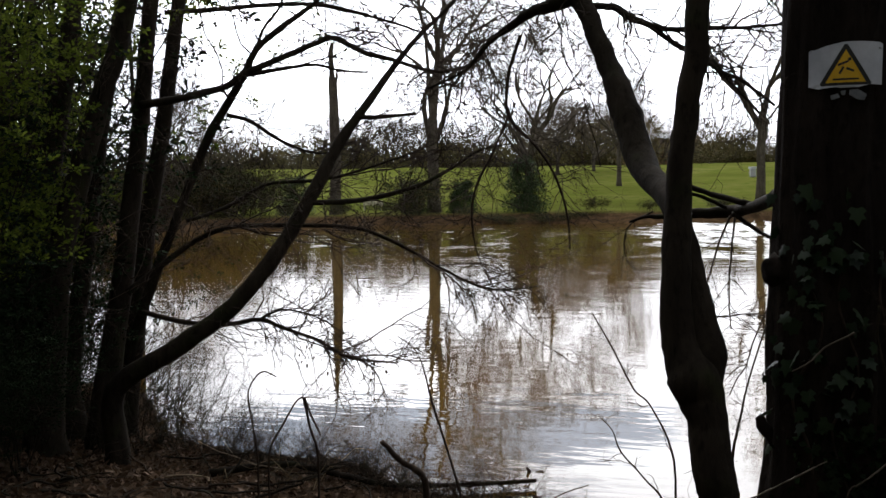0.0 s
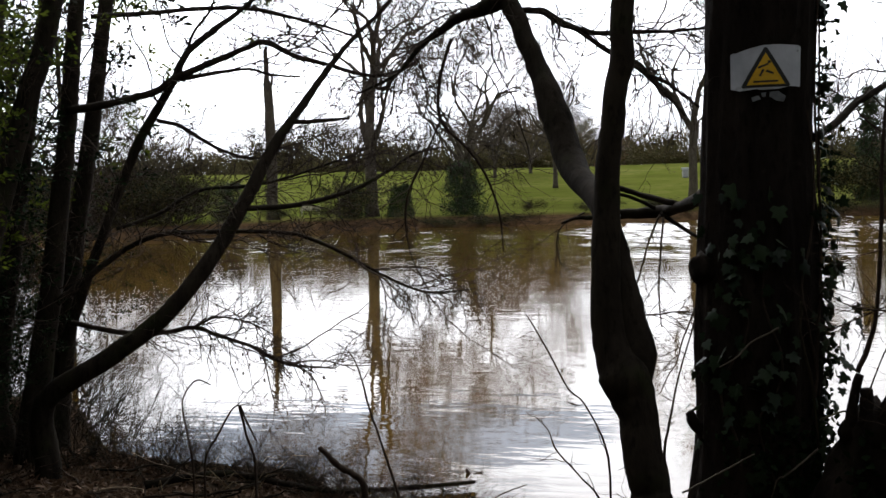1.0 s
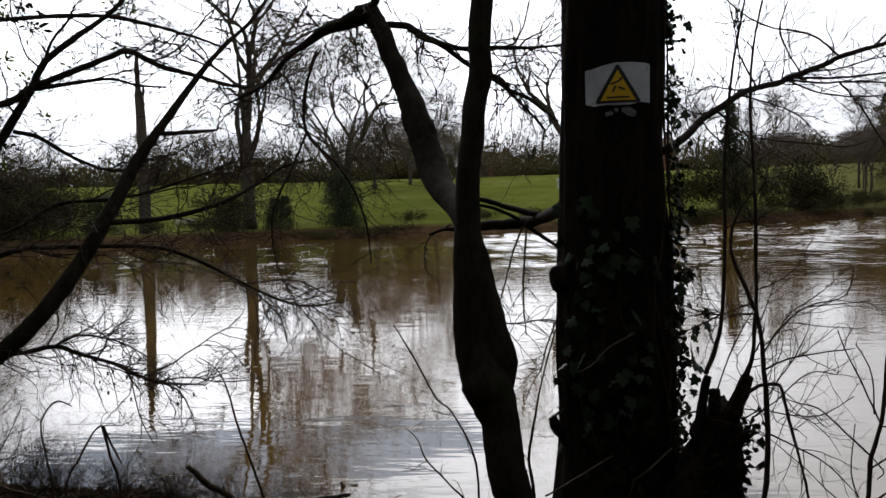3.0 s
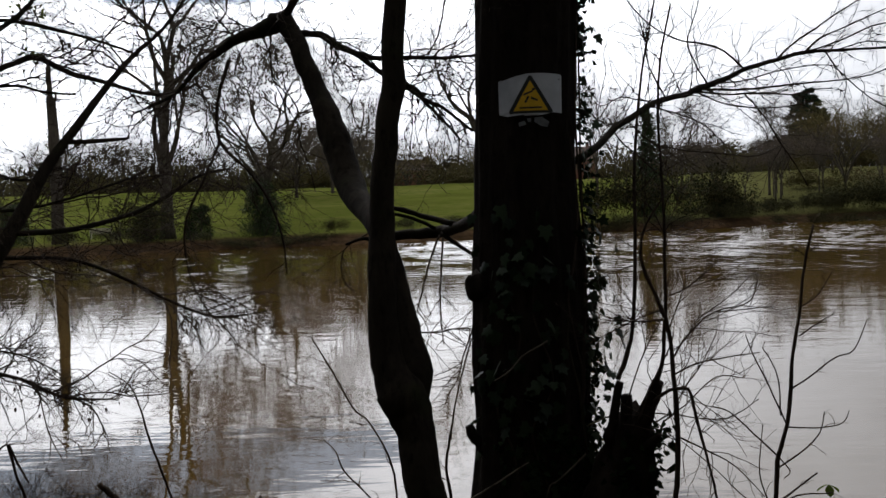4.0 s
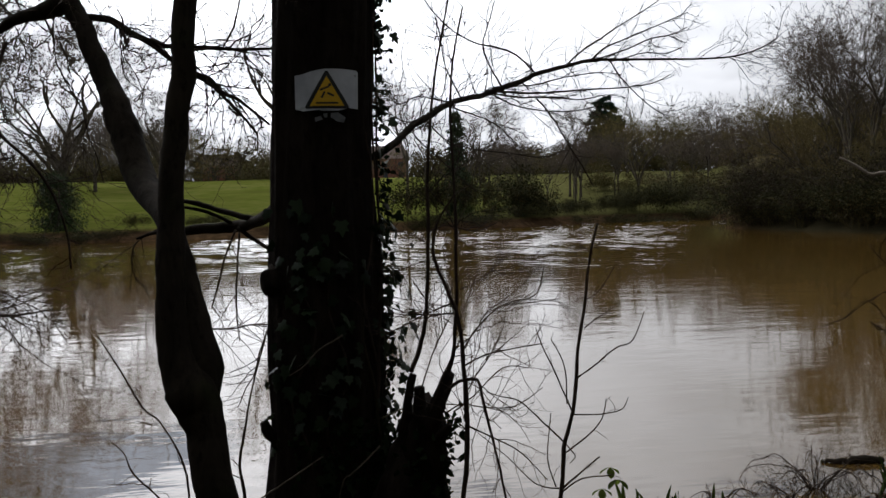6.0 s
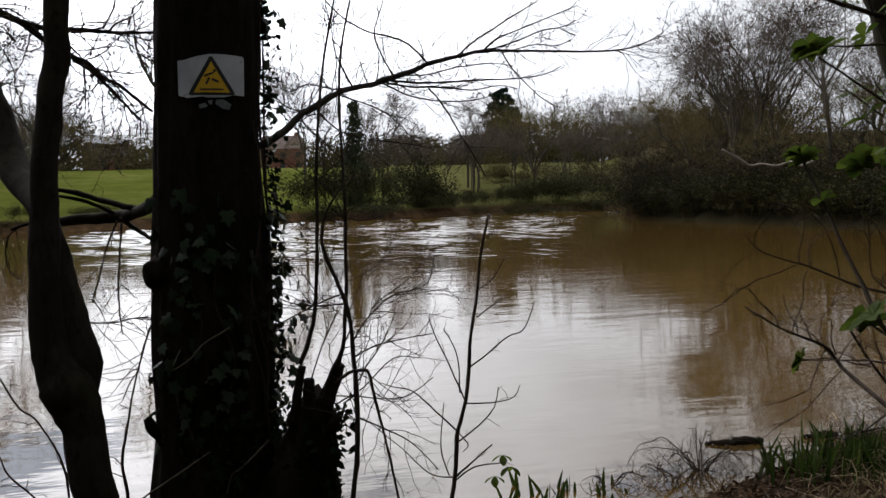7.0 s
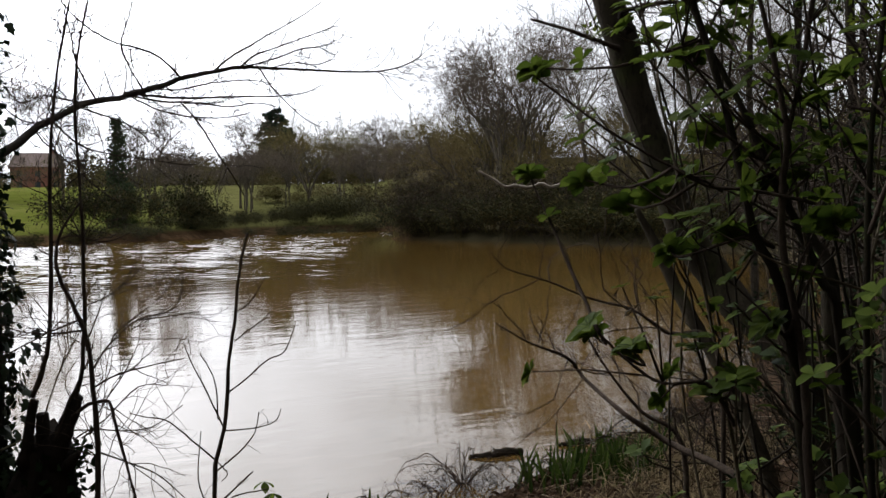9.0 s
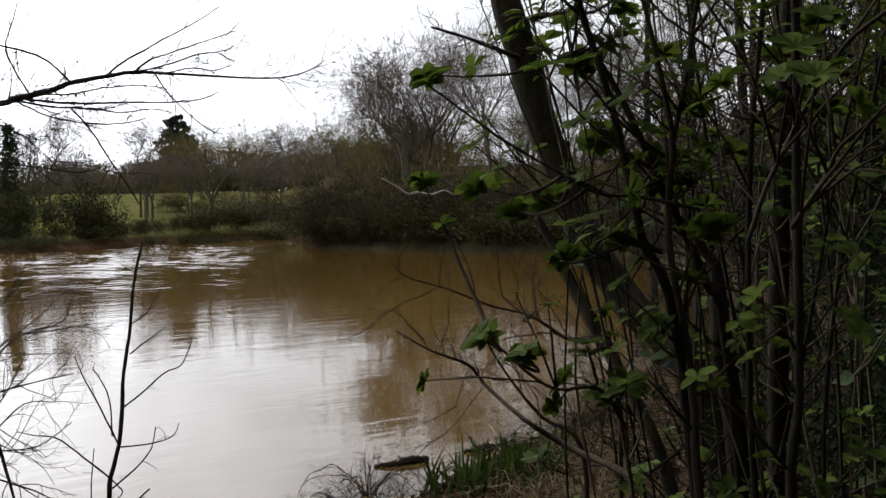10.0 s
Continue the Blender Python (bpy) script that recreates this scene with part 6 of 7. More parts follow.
# wood on the right behind the elder
for deg, d, sc in ((81, 9.5, 0.9), (85, 7.5, 1.0), (88, 7.0, 1.1)):
    again(hazel, *polar(deg, d), sc, rng.uniform(0, 6), rng.uniform(0.95, 1.2), "shaded thicket bush with sparse small green leaves")
# dark ivy bushes added here to deepen the low shade
for deg, d, sc in ((82, 3.2, 0.32), (80, 4.8, 0.42), (84, 4.8, 0.6), (92, 5.8, 0.7), (84, 11, 1.0)):
    again(shade, *polar(deg, d), sc, rng.uniform(0, 6), 1.0, "dark ivy-choked bush in the shaded wood")
for deg, d, sc in ((69, 7.5, 0.8), (72, 8.0, 1.4), (75.5, 6.5, 1.3), (72, 15, 2.2), (78, 8, 1.6)):
    again(brushy, *polar(deg, d), sc, rng.uniform(0, 6), 1.3, "leafless tangle of brown brushwood in the wood")
rng = random.Random(219)
pole = thing("young_tree", (0, 0, 0), "tall straight young tree in the shaded wood", "tree")
h = Heap()
pts, rad = spline([(0, 0, -0.3, 0.075), (0.06, 0.02, 1.2, 0.055), (-0.02, -0.06, 2.2, 0.05), (0.12, 0.04, 3.5, 0.042), (0.05, 0.08, 6.5, 0.03), (0.2, 0.1, 9.0, 0.012)], 4, 0.05, rng)
h.tube(pts, rad, 9)
piece("trunk", h, BARK_NEAR, pole)
h = Heap()
twigs_along(h, pts, rad, 46, 1.5, rng, 2, 0.014, 0.25, 0.1, 4)
piece("twig_crown", h, BARK_TWIG, pole)
put(pole, *polar(71.5, 9.4))
for deg, d, sc in ((69, 11.5, 1.0), (73.5, 7.6, 0.9), (75, 10.5, 0.9), (77.5, 9.5, 1.2), (72, 14, 1.1), (79, 7, 1.0), (66, 17, 1.2), (-25.2, 10.5, 1.2), (-27.5, 13, 1.3), (-21.8, 12.5, 1.0), (-18, 17, 1.0), (-23.5, 17, 1.3), (-29, 9.5, 1.3)):
    again(pole, *polar(deg, d), sc, rng.uniform(0, 6))


# ---- the warning sign ----
def paint(name, a, b, rough=0.5, scale=14.0, dirt=(0.12, 0.11, 0.09)):
    m = Mat(name, rough, 0.4)
    v = m.coords()
    c = m.ramp(m.noise(v, scale, 5), [(0.35, a), (0.7, b)])
    c = m.mix(m.span(m.noise(v, 9, 6, 0.7), 0.58, 0.75), c, dirt)
    return m.colour(c).m


SIGN_WHITE = paint("sign_white", (0.4, 0.42, 0.45), (0.6, 0.62, 0.65), 0.45, 7.0, (0.2, 0.21, 0.2))
SIGN_YELLOW = paint("sign_yellow", (0.62, 0.36, 0.02), (0.74, 0.45, 0.03), 0.45, 20, (0.3, 0.2, 0.03))
SIGN_BLACK = paint("sign_black", (0.015, 0.015, 0.015), (0.03, 0.03, 0.03), 0.5)
SIGN_GREY = paint("sign_grey", (0.3, 0.31, 0.32), (0.4, 0.41, 0.42), 0.5)

SIGN_SCRAP = paint("sign_scrap", (0.09, 0.095, 0.1), (0.2, 0.21, 0.22), 0.7, 20.0, (0.04, 0.04, 0.035))
PLATE_R, PLATE_TURN, PLATE_Z = 0.30, radians(19.5), 2.845


def plate_at(u, v, lift=0.0):
    """The place on the bent plate u metres to the right and v up from its middle."""
    a = -math.pi / 2 - PLATE_TURN + u / PLATE_R
    r = PLATE_R + 0.014 + lift
    return Vector((TX - 0.006 + r * math.cos(a) - 0.035 * math.cos(-math.pi / 2 - PLATE_TURN), TY + r * math.sin(a) - 0.035 * math.sin(-math.pi / 2 - PLATE_TURN), PLATE_Z + v))


def bent(name, outline, mat, parent, lift, thick=0.002, cut=24):
    """A flat shape, given by its outline in (u, v), bent onto the plate."""
    bm = bmesh.new()
    f = bm.faces.new([bm.verts.new((u, v, 0)) for u, v in outline])
    lo, hi = min(u for u, v in outline), max(u for u, v in outline)
    for k in range(1, cut):
        u = -0.17 + 0.34 * k / cut
        if lo < u < hi:
            bmesh.ops.bisect_plane(bm, geom=bm.verts[:] + bm.edges[:] + bm.faces[:], plane_co=(u, 0, 0), plane_no=(1, 0, 0))
    bmesh.ops.recalc_face_normals(bm, faces=bm.faces)
    if bm.faces[:] and bm.faces[:][0].normal.z < 0:
        bmesh.ops.reverse_faces(bm, faces=bm.faces)
    top = bmesh.ops.extrude_face_region(bm, geom=bm.faces[:])
    for g in top["geom"]:
        if isinstance(g, bmesh.types.BMVert):
            g.co.z = thick
    o = Vector(parent.location)
    for v in bm.verts:
        v.co = plate_at(v.co.x, v.co.y, lift + v.co.z) - o
    bmesh.ops.recalc_face_normals(bm, faces=bm.faces)
    return part(name, bm, mat, parent)


sign = thing("warning_sign", plate_at(0, -0.1), "weathered white plate with a yellow warning triangle nailed to the trunk", "sign")
W, H = 0.1485, 0.1
bent("plate", [(-W, -H + 0.012), (-0.11, -H), (-0.04, -H + 0.006), (0.05, -H + 0.002), (0.1, -H + 0.014), (W - 0.004, -H + 0.01), (W, H - 0.014), (W - 0.012, H - 0.006), (0.06, H), (-0.01, H), (-0.07, H - 0.012), (-W + 0.03, H - 0.026), (-W, H - 0.03)], SIGN_WHITE, sign, 0.0, 0.003)
bent("border", [(-0.094, -0.088), (0.094, -0.088), (0.101, -0.08), (0.006, 0.089), (-0.006, 0.089), (-0.101, -0.08)], SIGN_BLACK, sign, 0.003, 0.0012)
bent("triangle", [(-0.078, -0.076), (0.078, -0.076), (0.0, 0.066)], SIGN_YELLOW, sign, 0.0046, 0.001)
for i, q in enumerate(([(-0.03, -0.005), (0.012, 0.012), (0.01, 0.02), (-0.032, 0.004)], [(-0.02, -0.04), (-0.005, -0.01), (-0.013, -0.006), (-0.028, -0.036)], [(0.0, -0.02), (0.03, -0.032), (0.033, -0.024), (0.004, -0.01)],
                       [(0.008, 0.018), (0.02, 0.018), (0.02, 0.03), (0.008, 0.03)], [(-0.05, -0.066), (0.05, -0.066), (0.05, -0.058), (-0.05, -0.058)])):
    bent("pictogram_bar", q, SIGN_BLACK, sign, 0.0058, 0.0008)
bent("torn_scrap", [(-0.02, -0.112), (0.05, -0.106), (0.085, -0.13), (0.075, -0.155), (0.045, -0.15), (0.02, -0.132), (-0.015, -0.13)], SIGN_SCRAP, sign, -0.004, 0.0012)
bent("torn_scrap", [(-0.06, -0.13), (-0.03, -0.122), (-0.02, -0.14), (-0.055, -0.15)], SIGN_SCRAP, sign, -0.004, 0.0012)
bent("caption_bar", [(-0.03, -0.099), (0.035, -0.099), (0.035, -0.092), (-0.03, -0.092)], SIGN_GREY, sign, 0.003, 0.0008)
for u in (-0.135, 0.135):
    bm = bmesh.new()
    bmesh.ops.create_uvsphere(bm, u_segments=10, v_segments=6, radius=0.005)
    bmesh.ops.translate(bm, vec=plate_at(u, 0.07, 0.004) - Vector(sign.location), verts=bm.verts)
    part("nail", bm, SIGN_GREY, sign)


# ---- ivy ----
def ivy_leaf_mesh():
    """A five-lobed leaf of about one metre, lying in x-y, its stalk at the origin."""
    pts = [(0, 0.0), (0.28, -0.12), (0.5, 0.12), (0.3, 0.3), (0.46, 0.58), (0.2, 0.6), (0.0, 1.0), (-0.2, 0.6), (-0.46, 0.58), (-0.3, 0.3), (-0.5, 0.12), (-0.28, -0.12)]
    h = Heap()
    h.v = [(0, 0.35, 0.0)] + [(x, y, -0.18 * abs(x) - 0.12 * max(0, y - 0.5)) for x, y in pts]
    h.f = [(0, i + 1, (i + 1) % len(pts) + 1) for i in range(len(pts))]
    return h.mesh("ivy_leaf", IVY, True)


def place_leaf(me, name, parent, at, facing, up, size):
    """A leaf whose upper face looks along facing and whose tip points along up."""
    z = facing.normalized()
    y = (up - z * up.dot(z)).normalized()
    x = y.cross(z)
    ob = new(name, me)
    ob.parent = parent
    m = Matrix((x, y, z)).transposed().to_4x4()
    ob.matrix_basis = Matrix.Translation(at - Vector(parent.location)) @ m @ Matrix.Diagonal((size, size, size, 1))
    return ob


ivy_me = ivy_leaf_mesh()
rng = random.Random(231)
ivy = thing("ivy", (TX, TY, ground_z(TX, TY)), "dark glossy ivy climbing the trunk in ragged strands", "ivy")
eye_side = -math.pi / 2 - SIGN_AZ
for k in range(5):
    h, a0 = Heap(), eye_side + (1.25, 1.5, 0.95, -0.3, 0.25)[k]
    rows = []
    for i in range(12):
        w = 0.45 + (3.0, 3.0, 2.2, 1.6, 1.5)[k] * i / 11
        a = a0 + 0.16 * math.sin(i * 1.3 + k) + rng.uniform(-0.05, 0.05)
        r = 0.258 + 0.045 * max(0, 1 - abs(w - 1.5) / 1.3)
        cx = -0.012 - 0.028 * max(0, 2.9 - w)
        rows.append((TX + cx + r * math.cos(a), TY + r * math.sin(a), w, 0.009 * (1 - 0.5 * i / 11)))
    pts, rad = spline(rows, 4, 0.3, rng)
    h.tube([p - Vector(ivy.location) for p in pts], rad, 5)
    piece("vine", h, BARK_TWIG, ivy)
for k in range(300):
    kind = rng.random()
    if kind < 0.62:  # the fringe that hangs free on one side
        w, a, out = rng.uniform(0.75, 2.25) if rng.random() < 0.72 else rng.uniform(2.2, 4.0), eye_side + rng.gauss(1.45, 0.2), abs(rng.gauss(0.0, 0.045))
        if 1.3 < w < 2.1:
            out *= 1.6
    else:  # leaves on the face
        w, a, out = rng.gauss(1.75, 0.35), eye_side + rng.gauss(-0.1, 0.5), rng.uniform(0, 0.02)
        if w > 2.35:
            w = rng.uniform(0.7, 1.9)
    w = max(0.6, w)
    r = 0.262 + 0.045 * max(0, 1 - abs(w - 1.5) / 1.3) + out
    cx = -0.012 - 0.028 * max(0, 2.9 - w)
    at = Vector((TX + cx + r * math.cos(a), TY + r * math.sin(a), w))
    n = Vector((math.cos(a) + rng.gauss(0, 0.45), math.sin(a) + rng.gauss(0, 0.45), 0.35 + rng.gauss(0, 0.35)))
    place_leaf(ivy_me, "leaf", ivy, at, n, Vector((rng.gauss(0, 0.5), rng.gauss(0, 0.5), -1)), rng.uniform(0.035, 0.075) if kind < 0.62 else rng.uniform(0.045, 0.085))
# dry pale stems of old ivy across the bark
limb(ivy, [(1.78, 4.07, 1.68, 0.0051), (1.72, 4.07, 1.65, 0.0047), (1.65, 4.08, 1.61, 0.0042), (1.59, 4.08, 1.55, 0.0037), (1.52, 4.09, 1.51, 0.0032)], "dry_stem", BARK_FAR, 5, 4, 0.4, 600, "dry pale stem")
limb(ivy, [(1.94, 4.02, 1.14, 0.0051), (1.86, 4.03, 1.07, 0.0047), (1.79, 4.03, 1.02, 0.0042), (1.76, 4.04, 1, 0.0037), (1.73, 4.04, 0.91, 0.0032)], "dry_stem", BARK_FAR, 5, 4, 0.4, 601, "dry pale stem")
limb(ivy, [(1.91, 4.12, 1.79, 0.008), (1.9, 4.11, 1.65, 0.0075), (1.94, 4.1, 1.46, 0.0072), (1.96, 4.09, 1.29, 0.0069), (1.97, 4.08, 1.12, 0.0065)], "dry_stem", BARK_BANK, 5, 4, 0.4, 602, "dry pale stem")
limb(ivy, [(1.34, 4.08, 0.95, 0.0051), (1.48, 4.07, 1.02, 0.0042), (1.66, 4.05, 1.12, 0.0032)], "dry_stem", BARK_FAR, 5, 4, 0.4, 603, "dry pale stem")
limb(ivy, [(1.97, 4.06, 1.26, 0.0052), (2.09, 4.05, 1.3, 0.0045), (2.29, 4.03, 1.3, 0.0039), (2.39, 4.02, 1.28, 0.0032)], "dry_stem", BARK_FAR, 5, 4, 0.4, 604, "dry pale stem")
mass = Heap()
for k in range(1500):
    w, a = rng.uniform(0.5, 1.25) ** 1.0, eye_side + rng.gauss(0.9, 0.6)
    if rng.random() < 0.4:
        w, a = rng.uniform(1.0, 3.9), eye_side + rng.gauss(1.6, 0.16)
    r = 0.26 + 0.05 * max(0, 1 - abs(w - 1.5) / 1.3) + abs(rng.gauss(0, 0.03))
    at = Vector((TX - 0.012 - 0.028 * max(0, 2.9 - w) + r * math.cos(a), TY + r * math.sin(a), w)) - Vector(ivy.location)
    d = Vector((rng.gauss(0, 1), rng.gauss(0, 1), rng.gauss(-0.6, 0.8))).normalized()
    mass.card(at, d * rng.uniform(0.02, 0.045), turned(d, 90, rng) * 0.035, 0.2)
tagged(piece("leaf_mass", mass, IVY_SHADED, ivy), kind="stuff")
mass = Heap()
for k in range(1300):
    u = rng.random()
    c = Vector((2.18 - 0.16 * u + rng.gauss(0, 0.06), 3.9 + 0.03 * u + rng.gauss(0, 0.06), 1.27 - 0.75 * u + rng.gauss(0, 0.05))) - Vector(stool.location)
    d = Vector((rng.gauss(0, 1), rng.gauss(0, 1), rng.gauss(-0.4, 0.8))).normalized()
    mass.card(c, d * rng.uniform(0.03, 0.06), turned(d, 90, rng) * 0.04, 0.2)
tagged(piece("ivy_growth", mass, IVY_SHADED, stool, "ivy leaves over the stump"), kind="stuff")


# ---- elder leaves ----
def elder_leaf_mesh():
    h = Heap()
    prof = [(0, 0.0), (0.1, 0.14), (0.23, 0.36), (0.3, 0.62), (0.2, 0.86), (0, 1.0)]
    for i, (w, y) in enumerate(prof):
        drop = -0.22 * y * y
        h.v += [(0, y, drop), (w, y, drop + 0.35 * w), (-w, y, drop + 0.35 * w)]
    for i in range(len(prof) - 1):
        a, b = 3 * i, 3 * i + 3
        h.f += [(a, a + 1, b + 1, b), (a + 2, a, b, b + 2)]
    return h.mesh("elder_leaf", SPRING, True)


leaf_me = elder_leaf_mesh()
rng = random.Random(241)


def rosette(at, d, count, size):
    for k in range(count):
        a = 2 * math.pi * k / count + rng.uniform(-0.4, 0.4)
        o = d.orthogonal().normalized()
        o.rotate(Matrix.Rotation(a, 3, d))
        tip = (d * rng.uniform(0.1, 0.9) + o).normalized()
        place_leaf(leaf_me, "leaf", elder, at, (d * 1.2 - o * 0.6 + Vector((0, 0, 0.5))), tip, size * 0.66 * rng.uniform(0.7, 1.25))


for at, d, n, size in (((1.92, 1.07, 2.545), (-0.3, 0.3, 0.8), 9, 0.075), ((2.01, 0.86, 2.56), (-0.1, 0.3, 0.9), 7, 0.07), ((1.96, 0.75, 2.55), (-0.2, 0.1, 0.9), 7, 0.075), ((1.94, 0.96, 2.03), (-0.5, 0.4, 0.5), 8, 0.075), ((1.99, 0.89, 1.99), (-0.4, 0.4, 0.6), 7, 0.07),
                       ((2.18, 1.14, 2.43), (-0.3, 0.4, 0.6), 6, 0.08), ((2.05, 0.99, 2.36), (-0.4, 0.3, 0.6), 6, 0.075), ((2.12, 0.82, 2.25), (-0.3, 0.2, 0.8), 6, 0.08)):
    rosette(Vector(at), Vector(d).normalized(), n, size)
tw = Heap()
for a, b in (((2.2, 0.8, 2.3), (1.92, 1.07, 2.54)), ((2.22, 0.72, 2.36), (2.01, 0.86, 2.56)), ((2.2, 0.68, 2.38), (1.96, 0.75, 2.55)), ((2.27, 0.81, 2.2), (2.18, 1.14, 2.43))):
    a, b = Vector(a), Vector(b)
    pts, rad = spline([(*a, 0.004), (*(a.lerp(b, 0.5) + Vector((0, 0, -0.02))), 0.003), (*b, 0.002)], 4, 0.3, rng)
    tw.tube([p - Vector(elder.location) for p in pts], rad, 4)
piece("twig", tw, BARK_TWIG, elder)
side_twigs = Heap()
# leafy shoot ends reaching out from the nearest cane
for at in ((2.19, 1.28, 2.61), (2.26, 1.36, 2.36), (2.26, 1.20, 2.34), (2.27, 1.00, 2.31), (2.31, 0.93, 2.61), (2.25, 0.83, 2.64), (2.33, 0.90, 2.44), (2.29, 0.75, 2.33), (2.26, 1.19, 1.97), (2.24, 1.05, 1.94), (2.22, 0.88, 1.98), (2.24, 0.85, 1.87), (2.20, 0.70, 2.03), (2.26, 0.80, 1.90), (2.28, 0.97, 2.17), (2.31, 1.11, 2.28), (2.26, 0.81, 2.21), (2.24, 0.62, 2.49), (2.15, 0.56, 2.24)):
    at = Vector(at)
    root = min((p for pts, radii in canes for p in pts if p.z < at.z + 0.05), key=lambda p: (p - at).length)
    way_out = (at - root).normalized()
    mid = root.lerp(at, 0.5) + Vector((rng.gauss(0, 0.02), rng.gauss(0, 0.02), -0.03))
    pts, rad = spline([(*root, 0.005), (*mid, 0.004), (*at, 0.0025)], 4, 0.4, rng)
    side_twigs.tube([p - Vector(elder.location) for p in pts], rad, 4)
    up = (way_out + Vector((rng.gauss(0, 0.3), rng.gauss(0, 0.3), 0.7))).normalized()
    rosette(at, up, 9, rng.uniform(0.06, 0.078))
    rosette(at - up * 0.02, up, 6, rng.uniform(0.07, 0.085))
    rosette(at.lerp(root, 0.3), up, 4, rng.uniform(0.055, 0.07))
for pts, radii in canes:
    n = len(pts) - 1
    for k in range(max(3, int(n / 2.2))):
        i = rng.randrange(max(1, n // 5), n)
        d = turned((pts[i + 1] - pts[i]).normalized(), 50, rng) + Vector((0, 0, 0.25))
        ln = rng.uniform(0.08, 0.3)
        tip = pts[i] + d.normalized() * ln
        if tip.x < 1.3:
            continue
        side_twigs.tube([pts[i] - Vector(elder.location), pts[i].lerp(tip, 0.5) - Vector(elder.location) + Vector((0, 0, 0.01)), tip - Vector(elder.location)], [0.003, 0.0025, 0.0015], 4)
        rosette(tip, d.normalized(), rng.randrange(6, 11), rng.uniform(0.042, 0.066))
tagged(piece("side_twig", side_twigs, BARK_TWIG, elder), kind="stuff")

# ---- leafing canes round the elder ----
CANE_LEAF = leafy("cane_leaf", (0.02, 0.034, 0.006), (0.085, 0.115, 0.02), 0.35, 0.55, "island")
CANE_BARK = bark("cane_bark", (0.035, 0.027, 0.018), (0.12, 0.095, 0.065), (0.05, 0.055, 0.02), 30.0, 0.002)


def leaf_onto(heap, at, facing, tip, size):
    """One folded pointed leaf."""
    z = facing.normalized()
    y = (tip - z * tip.dot(z)).normalized()
    x = y.cross(z)
    s0 = len(heap.v)
    for w, u in ((0.0, 0.0), (0.2, 0.3), (0.29, 0.6), (0.0, 1.0)):
        drop = -0.22 * u * u
        for k in ((0,) if w == 0.0 else (-1, 0, 1)):
            heap.v.append(tuple(at + (x * k * w + y * u + z * (drop + 0.3 * abs(k) * w)) * size))
    heap.f += [(s0, s0 + 2, s0 + 1), (s0, s0 + 3, s0 + 2), (s0 + 1, s0 + 2, s0 + 5, s0 + 4), (s0 + 2, s0 + 3, s0 + 6, s0 + 5), (s0 + 4, s0 + 5, s0 + 7), (s0 + 5, s0 + 6, s0 + 7)]


def cane_shrub(x, y, height, canes, leaves, seed, spread=0.35, size=0.05):
    """Thin upright canes with side shoots that end in leaf rosettes."""
    rng = random.Random(seed)
    g = ground_z(x, y)
    shrub = thing("cane_shrub", (x, y, g), "thicket of thin upright canes breaking into green leaf", "shrub", "leafing canes in the wood")
    lh = Heap()
    for k in range(canes):
        r0 = rng.uniform(0.003, 0.0072)
        bx, by = rng.gauss(0, spread * 0.45), rng.gauss(0, spread * 0.45)
        hgt = height * rng.uniform(0.65, 1.1)
        lx, ly = rng.gauss(-0.03, 0.2) * hgt * 0.5, rng.gauss(0.05, 0.2) * hgt * 0.5
        rows = [(bx + lx * u * u + rng.gauss(0, 0.02), by + ly * u * u + rng.gauss(0, 0.02), -0.1 + hgt * u, r0 * (1.15 - 0.85 * u)) for u in (0, 0.2, 0.4, 0.6, 0.8, 1.0)]
        pts, rad = spline(rows, 4, 0.3, rng)
        h = Heap()
        h.tube(pts, rad, 6)
        n = len(pts) - 1
        for _ in range(leaves):
            i = rng.randrange(n // 4, n)
            d = (turned((pts[i + 1] - pts[i]).normalized(), 55, rng) + Vector((0, 0, 0.2))).normalized()
            ln = rng.uniform(0.04, 0.38)
            mid = pts[i] + d * ln * 0.55 + Vector((0, 0, -0.015))
            tip = pts[i] + d * ln
            h.tube([pts[i], mid, tip], [0.0032, 0.0026, 0.0015], 4, False)
            up = (d + Vector((0, 0, 0.5))).normalized()
            for q in range(rng.randrange(4, 9)):
                o = up.orthogonal().normalized()
                o.rotate(Matrix.Rotation(rng.uniform(0, 6.28), 3, up))
                leaf_onto(lh, tip - d * rng.uniform(0, 0.04), up * 1.2 - o * 0.5 + Vector((0, 0, 0.4)), (up * rng.uniform(0.0, 0.8) + o).normalized(), size * rng.uniform(0.5, 1.15))
        piece("cane", h, CANE_BARK if rng.random() < 0.45 else BARK_NEAR, shrub)
    tagged(piece("leaf_mass", lh, CANE_LEAF, shrub), kind="stuff")


for i, (deg, d, hgt, n, lv) in enumerate(((70, 2.7, 3.0, 3, 10), (72.5, 2.5, 3.0, 4, 11), (76, 2.8, 3.4, 5, 11), (79.5, 2.5, 3.2, 5, 12), (70.5, 4.4, 3.8, 4, 8),
                                          (74.5, 4.2, 4.2, 5, 9), (78, 4.0, 4.2, 5, 10), (82, 3.2, 3.6, 5, 11), (74, 5.8, 4.8, 5, 8), (78, 5.6, 4.8, 6, 9))):
    cane_shrub(*polar(deg, d), hgt, n, lv, 700 + i)

